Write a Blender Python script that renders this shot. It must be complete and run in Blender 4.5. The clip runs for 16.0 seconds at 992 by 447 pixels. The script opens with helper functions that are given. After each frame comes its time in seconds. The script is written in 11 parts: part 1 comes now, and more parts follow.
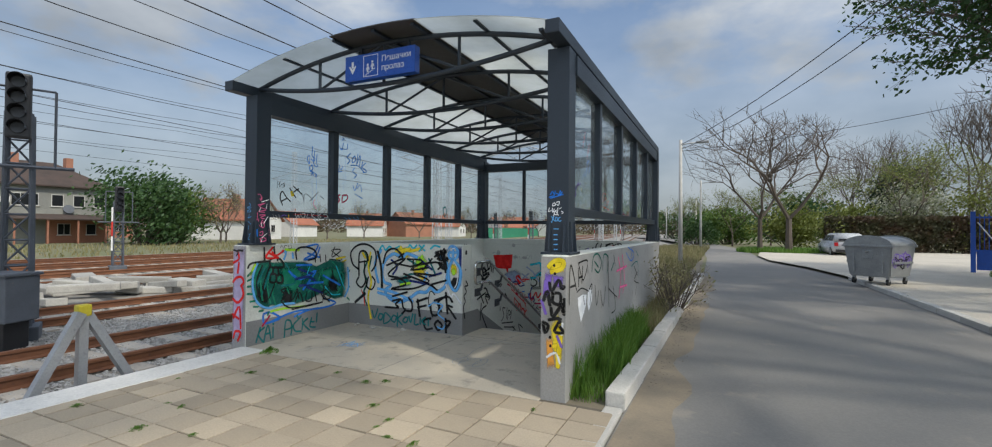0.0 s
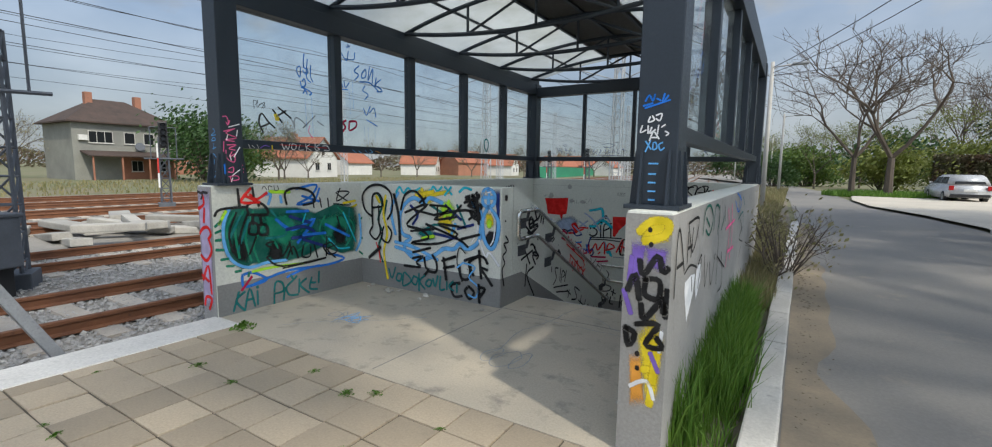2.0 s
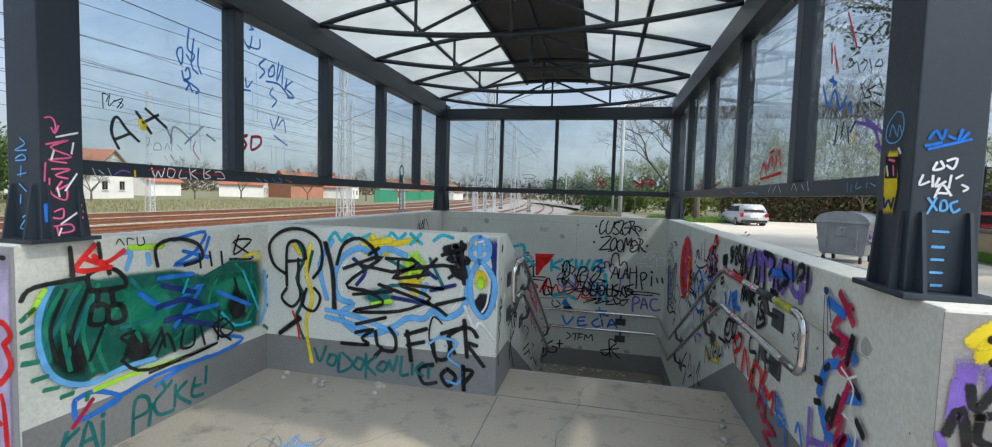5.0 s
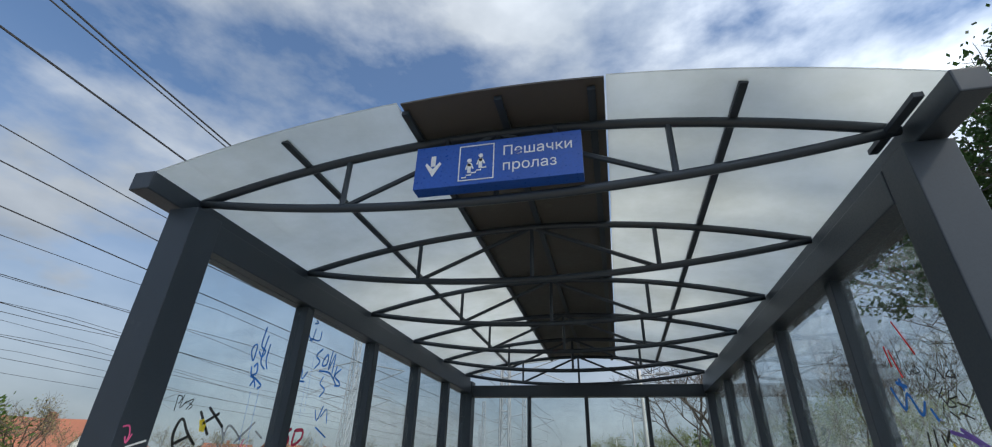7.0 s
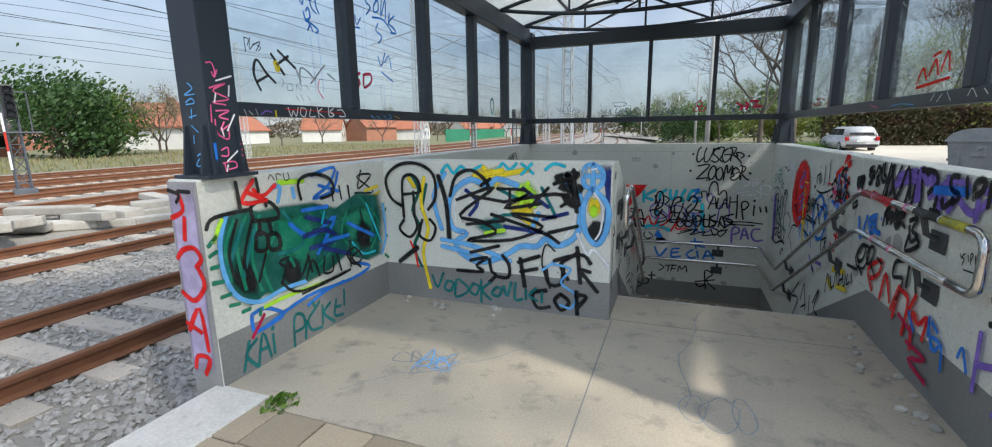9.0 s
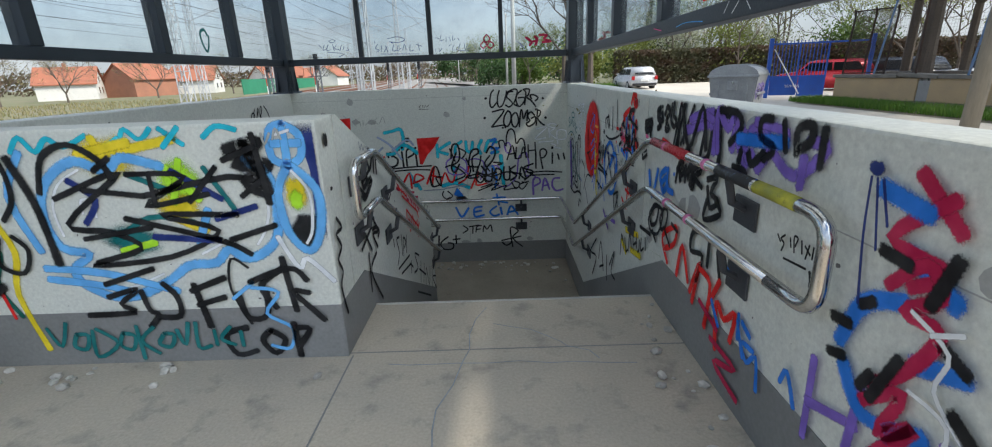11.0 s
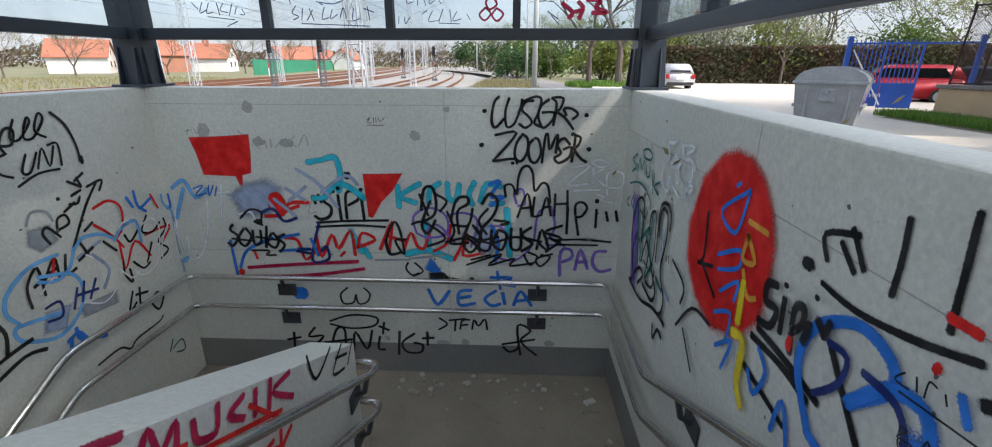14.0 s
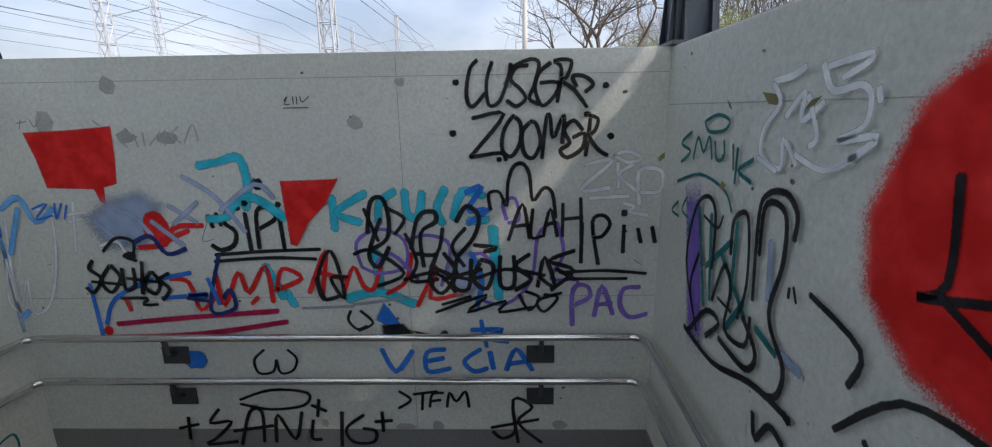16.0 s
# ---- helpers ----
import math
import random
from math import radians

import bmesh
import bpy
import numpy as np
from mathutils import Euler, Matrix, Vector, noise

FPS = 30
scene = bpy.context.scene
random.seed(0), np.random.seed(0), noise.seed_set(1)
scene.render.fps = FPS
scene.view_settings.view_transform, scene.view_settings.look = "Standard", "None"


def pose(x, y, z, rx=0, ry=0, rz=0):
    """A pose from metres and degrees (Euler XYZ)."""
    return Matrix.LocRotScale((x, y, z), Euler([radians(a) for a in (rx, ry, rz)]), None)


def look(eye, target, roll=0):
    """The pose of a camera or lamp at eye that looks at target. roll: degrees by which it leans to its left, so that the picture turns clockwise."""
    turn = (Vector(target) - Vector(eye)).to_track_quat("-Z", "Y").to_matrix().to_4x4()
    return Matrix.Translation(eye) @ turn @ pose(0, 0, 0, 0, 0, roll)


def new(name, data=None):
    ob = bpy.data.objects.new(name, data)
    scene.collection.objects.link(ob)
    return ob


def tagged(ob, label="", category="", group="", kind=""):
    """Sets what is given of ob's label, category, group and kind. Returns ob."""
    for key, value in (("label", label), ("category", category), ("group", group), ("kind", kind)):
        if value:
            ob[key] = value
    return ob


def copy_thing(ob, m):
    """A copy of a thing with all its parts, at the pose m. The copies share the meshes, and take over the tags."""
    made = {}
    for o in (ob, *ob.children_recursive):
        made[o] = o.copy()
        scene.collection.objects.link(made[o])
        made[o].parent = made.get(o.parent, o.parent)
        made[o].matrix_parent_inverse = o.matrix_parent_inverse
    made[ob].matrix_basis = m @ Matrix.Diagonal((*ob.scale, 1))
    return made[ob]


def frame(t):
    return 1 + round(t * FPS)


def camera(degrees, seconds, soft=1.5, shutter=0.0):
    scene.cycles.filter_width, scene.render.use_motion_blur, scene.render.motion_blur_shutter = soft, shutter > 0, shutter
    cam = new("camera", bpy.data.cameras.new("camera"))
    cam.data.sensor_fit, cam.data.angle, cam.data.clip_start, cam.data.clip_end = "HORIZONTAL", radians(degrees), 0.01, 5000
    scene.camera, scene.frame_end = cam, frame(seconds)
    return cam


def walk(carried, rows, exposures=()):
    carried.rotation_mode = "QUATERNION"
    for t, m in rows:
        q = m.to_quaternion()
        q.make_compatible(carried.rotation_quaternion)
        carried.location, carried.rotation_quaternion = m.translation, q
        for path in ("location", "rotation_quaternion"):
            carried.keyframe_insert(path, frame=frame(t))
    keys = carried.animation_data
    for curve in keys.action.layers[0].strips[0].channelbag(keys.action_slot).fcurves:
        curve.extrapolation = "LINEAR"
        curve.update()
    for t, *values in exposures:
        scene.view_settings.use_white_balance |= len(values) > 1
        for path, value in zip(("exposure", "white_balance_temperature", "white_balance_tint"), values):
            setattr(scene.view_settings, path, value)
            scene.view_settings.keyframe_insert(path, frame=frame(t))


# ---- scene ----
cam = camera(92.6, 16.0, soft=1.1)
PATH = [
    (0, (0.04, 0.205, 1.487), (-0.822, 2.01, 1.513), 0.5),
    (0.5, (-0.057, 0.749, 1.481), (-0.932, 2.547, 1.437), -0.2),
    (1, (-0.265, 1.139, 1.467), (-1.241, 2.879, 1.321), -0.4),
    (1.5, (-0.53, 1.454, 1.496), (-1.559, 3.162, 1.331), 2.0),
    (2, (-0.721, 1.85, 1.464), (-1.77, 3.537, 1.232), 0.8),
    (2.5, (-0.999, 2.082, 1.43), (-2.018, 3.773, 1.111), 1.6),
    (3, (-1.356, 2.235, 1.456), (-2.291, 3.965, 1.095), 1.1),
    (3.2, (-1.498, 2.306, 1.444), (-2.41, 4.049, 1.082), 0.9),
    (5.3, (-2.619, 2.438, 1.613), (-2.996, 4.402, 1.633), 1.2),
    (5.5, (-2.703, 2.373, 1.637), (-3.083, 4.313, 1.934), 0.8),
    (6, (-2.774, 2.287, 1.732), (-3.179, 4.064, 2.556), 1.1),
    (6.5, (-2.818, 2.223, 1.764), (-3.23, 3.915, 2.748), 1.5),
    (7, (-2.833, 2.209, 1.754), (-3.259, 3.929, 2.682), 1.8),
    (7.2, (-2.837, 2.241, 1.716), (-3.277, 4.012, 2.534), 1.9),
    (7.4, (-2.83, 2.238, 1.661), (-3.302, 4.091, 2.246), 2.3),
    (7.5, (-2.836, 2.245, 1.645), (-3.33, 4.137, 2.068), 2.3),
    (8, (-2.862, 2.233, 1.552), (-3.513, 4.119, 1.421), 0.4),
    (8.2, (-2.845, 2.233, 1.536), (-3.555, 4.09, 1.322), 0.1),
    (10.3, (-2.638, 3.052, 1.432), (-3.141, 4.905, 0.87), -0.9),
    (10.5, (-2.577, 3.256, 1.4), (-2.839, 5.147, 0.805), -0.8),
    (11, (-2.38, 3.76, 1.439), (-2.407, 5.665, 0.833), -2.2),
    (11.5, (-2.32, 4.306, 1.433), (-2.264, 6.219, 0.851), -1.1),
    (12, (-2.162, 4.898, 1.411), (-1.978, 6.817, 0.88), -1.4),
    (12.5, (-2.147, 5.455, 1.409), (-1.995, 7.376, 0.875), -1.6),
    (13, (-2.201, 5.961, 1.422), (-2.082, 7.877, 0.859), -1.5),
    (13.5, (-2.191, 6.45, 1.457), (-2.194, 8.355, 0.849), -2.0),
    (14, (-2.304, 6.819, 1.457), (-2.382, 8.712, 0.816), 0.2),
    (14.5, (-2.226, 7.163, 1.292), (-2.317, 9.051, 0.641), 0.2),
    (15, (-2.283, 7.435, 1.217), (-2.252, 9.383, 0.762), 0.0),
    (15.5, (-2.249, 7.732, 1.108), (-2.278, 9.693, 0.72), 0.4),
    (16, (-2.28, 8.0, 0.955), (-2.332, 9.944, 0.487), -0.9),
]
EXPOSURE = [(0, -0.08, 6400, 9), (1.5, -0.05, 6400, 9), (2.5, 0.15, 6450, 10), (3.2, 0.2, 6450, 10), (5.3, 0.42, 6300, 9), (6, 0.06, 6250, 9), (7, -0.03, 6250, 9), (7.5, 0.0, 6300, 9), (8.2, 0.3, 6400, 10), (10.3, 0.5, 6350, 10), (11, 0.55, 6350, 10), (12, 0.82, 6400, 12), (13.5, 0.9, 6450, 14), (16, 0.72, 6450, 16)]
walk(cam, [(t, look(eye, target, roll)) for t, eye, target, roll in PATH], EXPOSURE)

# ---- world and sun ----
SUN_AZ, SUN_EL = -21.0, 48.0          # degrees: from +x towards +y, and height
world = bpy.data.worlds.new("sky")
scene.world = world
world.use_nodes = True
wn, wl = world.node_tree.nodes, world.node_tree.links
wn.clear()
w_out = wn.new("ShaderNodeOutputWorld")
w_bg = wn.new("ShaderNodeBackground")
w_bg.inputs["Strength"].default_value = 0.088
w_sky = wn.new("ShaderNodeTexSky")
w_sky.sky_type = "NISHITA"
w_sky.sun_disc = False
w_sky.sun_elevation = radians(SUN_EL)
w_sky.sun_rotation = radians(90 - SUN_AZ)
w_sky.air_density, w_sky.dust_density = 1.0, 1.6
w_tc = wn.new("ShaderNodeTexCoord")
w_map = wn.new("ShaderNodeMapping")
w_map.inputs["Scale"].default_value = (1.0, 1.0, 2.0)
w_map.inputs["Location"].default_value = (0.4, 1.9, 0.0)
w_n = wn.new("ShaderNodeTexNoise")
w_n.inputs["Scale"].default_value = 2.1
w_n.inputs["Detail"].default_value = 7.0
w_n.inputs["Roughness"].default_value = 0.55
w_r = wn.new("ShaderNodeValToRGB")
w_r.color_ramp.elements[0].position, w_r.color_ramp.elements[1].position = 0.43, 0.60
w_r.color_ramp.elements[0].color = (0.02, 0.02, 0.02, 1)
w_r.color_ramp.elements[1].color = (0.92, 0.92, 0.92, 1)
w_n2 = wn.new("ShaderNodeTexNoise")
w_n2.inputs["Scale"].default_value = 3.7
w_n2.inputs["Detail"].default_value = 5.0
w_c = wn.new("ShaderNodeValToRGB")
w_c.color_ramp.elements[0].position, w_c.color_ramp.elements[1].position = 0.35, 0.7
w_c.color_ramp.elements[0].color = (5.0, 5.5, 6.1, 1)
w_c.color_ramp.elements[1].color = (9.1, 9.5, 9.9, 1)
w_mix = wn.new("ShaderNodeMix")
w_mix.data_type = "RGBA"
wl.new(w_tc.outputs["Generated"], w_map.inputs["Vector"])
wl.new(w_map.outputs["Vector"], w_n.inputs["Vector"])
wl.new(w_map.outputs["Vector"], w_n2.inputs["Vector"])
wl.new(w_n.outputs["Fac"], w_r.inputs["Fac"])
wl.new(w_n2.outputs["Fac"], w_c.inputs["Fac"])
# haze whitens the sky towards the horizon
w_sep = wn.new("ShaderNodeSeparateXYZ")
w_haze = wn.new("ShaderNodeMapRange")
w_haze.interpolation_type = "SMOOTHSTEP"
w_haze.inputs["From Min"].default_value, w_haze.inputs["From Max"].default_value = 0.0, 0.62
w_haze.inputs["To Min"].default_value, w_haze.inputs["To Max"].default_value = 0.85, 0.0
w_max = wn.new("ShaderNodeMath")
w_max.operation = "MAXIMUM"
wl.new(w_tc.outputs["Generated"], w_sep.inputs["Vector"])
wl.new(w_sep.outputs["Z"], w_haze.inputs["Value"])
wl.new(w_r.outputs["Color"], w_max.inputs[0])
wl.new(w_haze.outputs["Result"], w_max.inputs[1])
wl.new(w_max.outputs["Value"], w_mix.inputs["Factor"])
# clouds are brighter towards the sun
w_dot = wn.new("ShaderNodeVectorMath")
w_dot.operation = "DOT_PRODUCT"
w_dot.inputs[1].default_value = (math.cos(radians(SUN_EL)) * math.cos(radians(SUN_AZ)), math.cos(radians(SUN_EL)) * math.sin(radians(SUN_AZ)), math.sin(radians(SUN_EL)))
w_near = wn.new("ShaderNodeMapRange")
w_near.interpolation_type = "SMOOTHSTEP"
w_near.inputs["From Min"].default_value, w_near.inputs["From Max"].default_value = 0.2, 1.0
w_near.inputs["To Min"].default_value, w_near.inputs["To Max"].default_value = 0.76, 2.6
w_glow = wn.new("ShaderNodeVectorMath")
w_glow.operation = "SCALE"
w_blue = wn.new("ShaderNodeVectorMath")
w_blue.operation = "MULTIPLY"
w_blue.inputs[1].default_value = (1.45, 1.65, 1.80)
wl.new(w_tc.outputs["Generated"], w_dot.inputs[0])
wl.new(w_dot.outputs["Value"], w_near.inputs["Value"])
w_up = wn.new("ShaderNodeMapRange")
w_up.inputs["From Min"].default_value, w_up.inputs["From Max"].default_value = 0.05, 0.6
w_up.inputs["To Min"].default_value, w_up.inputs["To Max"].default_value = 0.80, 1.35
w_tone = wn.new("ShaderNodeMath")
w_tone.operation = "MULTIPLY"
wl.new(w_sep.outputs["Z"], w_up.inputs["Value"])
wl.new(w_up.outputs["Result"], w_tone.inputs[0])
wl.new(w_near.outputs["Result"], w_tone.inputs[1])
wl.new(w_tone.outputs["Value"], w_glow.inputs["Scale"])
wl.new(w_c.outputs["Color"], w_glow.inputs[0])
wl.new(w_sky.outputs["Color"], w_blue.inputs[0])
wl.new(w_blue.outputs["Vector"], w_mix.inputs[6])
wl.new(w_glow.outputs["Vector"], w_mix.inputs[7])
wl.new(w_mix.outputs[2], w_bg.inputs["Color"])
wl.new(w_bg.outputs["Background"], w_out.inputs["Surface"])

sun = new("sun", bpy.data.lights.new("sun", "SUN"))
sun.data.energy, sun.data.angle, sun.data.color = 3.0, radians(2.0), (1.0, 0.93, 0.80)
_d = Vector((math.cos(radians(SUN_EL)) * math.cos(radians(SUN_AZ)), math.cos(radians(SUN_EL)) * math.sin(radians(SUN_AZ)), math.sin(radians(SUN_EL))))
sun.matrix_world = look(_d * 60, (0, 0, 0))


# ---- materials ----
def _mix(nt, fac, a, b, mode="MIX"):
    m = nt.nodes.new("ShaderNodeMix")
    m.data_type, m.blend_type = "RGBA", mode
    for socket, v in ((m.inputs[0], fac), (m.inputs[6], a), (m.inputs[7], b)):
        if isinstance(v, (int, float)):
            socket.default_value = v
        elif isinstance(v, tuple):
            socket.default_value = (*v[:3], 1)
        else:
            nt.links.new(v, socket)
    return m.outputs[2]


def _noise(nt, scale, detail=4, rough=0.55, stretch=None, source="Object"):
    tc = nt.nodes.new("ShaderNodeTexCoord")
    n = nt.nodes.new("ShaderNodeTexNoise")
    n.inputs["Scale"].default_value, n.inputs["Detail"].default_value, n.inputs["Roughness"].default_value = scale, detail, rough
    if stretch:
        mp = nt.nodes.new("ShaderNodeMapping")
        mp.inputs["Scale"].default_value = stretch
        nt.links.new(tc.outputs[source], mp.inputs["Vector"])
        nt.links.new(mp.outputs["Vector"], n.inputs["Vector"])
    else:
        nt.links.new(tc.outputs[source], n.inputs["Vector"])
    return n.outputs["Fac"]


def _ramp(nt, fac, lo, hi, a=0.0, b=1.0):
    r = nt.nodes.new("ShaderNodeMapRange")
    r.inputs["From Min"].default_value, r.inputs["From Max"].default_value = lo, hi
    r.inputs["To Min"].default_value, r.inputs["To Max"].default_value = a, b
    nt.links.new(fac, r.inputs["Value"])
    return r.outputs["Result"]


def material(name, base, second=None, stain=None, rough=0.8, metal=0.0, fine=40.0, coarse=1.5, bump=0.15, stain_at=0.6, vary=0.0, stretch=None, dist=0.004):
    """A worn surface: base and second colour by coarse noise, stain by a mid noise, fine grain in value, bump."""
    m = bpy.data.materials.new(name)
    m.use_nodes = True
    nt = m.node_tree
    b = nt.nodes["Principled BSDF"]
    second = second or tuple(c * 0.8 for c in base)
    stain = stain or tuple(c * 0.55 for c in base)
    col = _mix(nt, _ramp(nt, _noise(nt, coarse, 5, stretch=stretch), 0.35, 0.65), base, second)
    col = _mix(nt, _ramp(nt, _noise(nt, coarse * 4.3, 6, 0.65, stretch=stretch), stain_at, stain_at + 0.18), col, stain)
    g = _noise(nt, fine, 3, 0.6, stretch=stretch)
    grain = nt.nodes.new("ShaderNodeHueSaturation")
    nt.links.new(col, grain.inputs["Color"])
    val = _ramp(nt, g, 0.25, 0.75, 0.86, 1.14)
    if vary:
        oi = nt.nodes.new("ShaderNodeObjectInfo")
        v2 = _ramp(nt, oi.outputs["Random"], 0, 1, 1 - vary, 1 + vary)
        mul = nt.nodes.new("ShaderNodeMath")
        mul.operation = "MULTIPLY"
        nt.links.new(val, mul.inputs[0]), nt.links.new(v2, mul.inputs[1])
        val = mul.outputs[0]
    nt.links.new(val, grain.inputs["Value"])
    nt.links.new(grain.outputs["Color"], b.inputs["Base Color"])
    nt.links.new(_ramp(nt, g, 0.3, 0.7, max(0.03, rough - 0.1), min(1, rough + 0.1)), b.inputs["Roughness"])
    b.inputs["Metallic"].default_value = metal
    if bump:
        bp = nt.nodes.new("ShaderNodeBump")
        bp.inputs["Strength"].default_value, bp.inputs["Distance"].default_value = bump, dist
        nt.links.new(g, bp.inputs["Height"])
        nt.links.new(bp.outputs["Normal"], b.inputs["Normal"])
    return m


M_WALL = material("painted_concrete", (0.70, 0.71, 0.645), (0.64, 0.65, 0.595), (0.50, 0.51, 0.465), 0.75, fine=55, coarse=0.9, bump=0.2, stain_at=0.66)
M_RAW = material("raw_concrete", (0.36, 0.35, 0.33), (0.30, 0.295, 0.28), (0.20, 0.19, 0.18), 0.88, fine=60, coarse=1.4, bump=0.35)
M_BAND = material("grey_base_paint", (0.25, 0.25, 0.245), (0.21, 0.21, 0.205), (0.36, 0.35, 0.33), 0.8, fine=50, coarse=1.2, bump=0.2, stain_at=0.68)
M_FLOOR = material("landing_screed", (0.52, 0.455, 0.355), (0.43, 0.385, 0.315), (0.27, 0.245, 0.21), 0.82, fine=70, coarse=1.1, bump=0.35, stain_at=0.54)
M_STEP = material("step_concrete", (0.40, 0.385, 0.36), (0.33, 0.32, 0.30), (0.23, 0.22, 0.20), 0.85, fine=60, coarse=1.6, bump=0.3)
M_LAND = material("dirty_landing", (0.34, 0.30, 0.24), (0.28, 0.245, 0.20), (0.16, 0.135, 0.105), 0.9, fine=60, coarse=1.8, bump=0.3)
M_STEEL = material("anthracite_paint", (0.030, 0.041, 0.056), (0.026, 0.036, 0.050), (0.055, 0.064, 0.076), 0.42, fine=90, coarse=1.1, bump=0.05, stain_at=0.66)
M_CHROME = material("stainless_steel", (0.74, 0.73, 0.71), (0.66, 0.65, 0.63), (0.48, 0.46, 0.43), 0.15, 1.0, fine=120, coarse=6, bump=0.03, stain_at=0.64)
M_PLATE = material("bracket_steel", (0.06, 0.063, 0.07), None, (0.12, 0.11, 0.10), 0.5, fine=90, coarse=4, bump=0.08)
M_TILE = material("paving_tile", (0.42, 0.345, 0.25), (0.35, 0.295, 0.22), (0.22, 0.19, 0.145), 0.9, fine=70, coarse=1.7, bump=0.35, vary=0.2)
M_JOINT = material("joint_soil", (0.13, 0.11, 0.085), (0.10, 0.085, 0.065), (0.09, 0.12, 0.04), 0.95, fine=80, coarse=5, bump=0.5)
M_WHITE_EDGE = material("whitewashed_edge", (0.72, 0.70, 0.66), (0.62, 0.60, 0.56), (0.42, 0.40, 0.37), 0.85, fine=50, coarse=2.2, bump=0.3, stain_at=0.6)
M_KERB = material("kerb_stone", (0.52, 0.50, 0.46), (0.44, 0.425, 0.39), (0.30, 0.285, 0.26), 0.88, fine=60, coarse=2.6, bump=0.35, vary=0.12)
M_ASPHALT = material("old_asphalt", (0.225, 0.213, 0.195), (0.19, 0.182, 0.17), (0.30, 0.265, 0.215), 0.9, fine=45, coarse=0.35, bump=0.4, stain_at=0.58)
M_GRAVEL = material("gravel_lot", (0.56, 0.51, 0.43), (0.48, 0.44, 0.37), (0.34, 0.31, 0.26), 0.95, fine=22, coarse=0.4, bump=0.6, dist=0.01)
M_SOIL = material("verge_soil", (0.20, 0.165, 0.12), (0.16, 0.14, 0.10), (0.12, 0.15, 0.05), 0.95, fine=30, coarse=1.2, bump=0.6)
M_GROUND = material("field_ground", (0.13, 0.145, 0.06), (0.19, 0.165, 0.10), (0.09, 0.12, 0.035), 0.95, fine=6, coarse=0.12, bump=0.5)
M_BALLAST = material("ballast_bed", (0.30, 0.28, 0.25), (0.22, 0.21, 0.19), (0.10, 0.095, 0.085), 0.92, fine=16, coarse=0.5, bump=0.9, dist=0.03)
M_STONE = material("ballast_stone", (0.42, 0.405, 0.38), (0.30, 0.29, 0.275), (0.19, 0.185, 0.18), 0.85, fine=30, coarse=9, bump=0.2)
M_RUST = material("rusty_rail", (0.20, 0.085, 0.040), (0.14, 0.06, 0.032), (0.09, 0.045, 0.03), 0.8, 0.1, fine=50, coarse=2.5, bump=0.25)
M_SLEEPER = material("concrete_sleeper", (0.46, 0.41, 0.35), (0.38, 0.34, 0.29), (0.27, 0.22, 0.17), 0.9, fine=40, coarse=2, bump=0.3, vary=0.12)


# ---- mesh helpers ----
def thing(name, label, category, group="", kind="", at=(0, 0, 0)):
    ob = new(name)
    ob.empty_display_size = 0.1
    ob.location = at
    return tagged(ob, label, category, group, kind)


def part(name, bm, mat, parent=None, label="", smooth=False):
    me = bpy.data.meshes.new(name)
    if smooth:
        for f in bm.faces:
            f.smooth = True
    bm.to_mesh(me)
    bm.free()
    me.materials.append(mat)
    ob = new(name, me)
    if parent:
        ob.parent = parent
    if label:
        ob["label"] = label
    return ob


def box(bm, x0, x1, y0, y1, z0, z1, bevel=0.0):
    vs = [bm.verts.new((x, y, z)) for x in (x0, x1) for y in (y0, y1) for z in (z0, z1)]
    fs = [bm.faces.new([vs[i] for i in q]) for q in ((0, 1, 3, 2), (4, 6, 7, 5), (0, 4, 5, 1), (2, 3, 7, 6), (0, 2, 6, 4), (1, 5, 7, 3))]
    if bevel:
        es = list({e for f in fs for e in f.edges})
        bmesh.ops.bevel(bm, geom=es, offset=bevel, segments=2, profile=0.6, affect="EDGES")
    return bm


def boxm(x0, x1, y0, y1, z0, z1, bevel=0.0):
    return box(bmesh.new(), x0, x1, y0, y1, z0, z1, bevel)


def prism(bm, outline, a, b, axis="x"):
    """A flat outline of (u, v) pairs, pushed from a to b along axis."""
    def at(u, v, w):
        return {"x": (w, u, v), "y": (u, w, v), "z": (u, v, w)}[axis]
    lo = [bm.verts.new(at(u, v, a)) for u, v in outline]
    hi = [bm.verts.new(at(u, v, b)) for u, v in outline]
    n = len(lo)
    bm.faces.new(lo), bm.faces.new(hi[::-1])
    for i in range(n):
        bm.faces.new((lo[i], hi[i], hi[(i + 1) % n], lo[(i + 1) % n]))
    bmesh.ops.recalc_face_normals(bm, faces=bm.faces[:])
    return bm


def tube(bm, pts, r, n=8, r_end=None, cap=True):
    """A round bar along pts; r may run to r_end."""
    pts = [Vector(p) for p in pts]
    rings, side = [], None
    for i, p in enumerate(pts):
        d = (pts[min(i + 1, len(pts) - 1)] - pts[max(i - 1, 0)]).normalized()
        if side is None:
            side = d.orthogonal().normalized()
        else:
            side = (side - d * side.dot(d)).normalized()
        up = d.cross(side)
        rr = r if r_end is None else r + (r_end - r) * i / (len(pts) - 1)
        rings.append([bm.verts.new(p + rr * (side * math.cos(2 * math.pi * k / n) + up * math.sin(2 * math.pi * k / n))) for k in range(n)])
    for a, b in zip(rings, rings[1:]):
        for k in range(n):
            bm.faces.new((a[k], a[(k + 1) % n], b[(k + 1) % n], b[k]))
    if cap:
        bm.faces.new(rings[0][::-1]), bm.faces.new(rings[-1])
    return bm


def tubem(pts, r, n=8, r_end=None):
    return tube(bmesh.new(), pts, r, n, r_end)


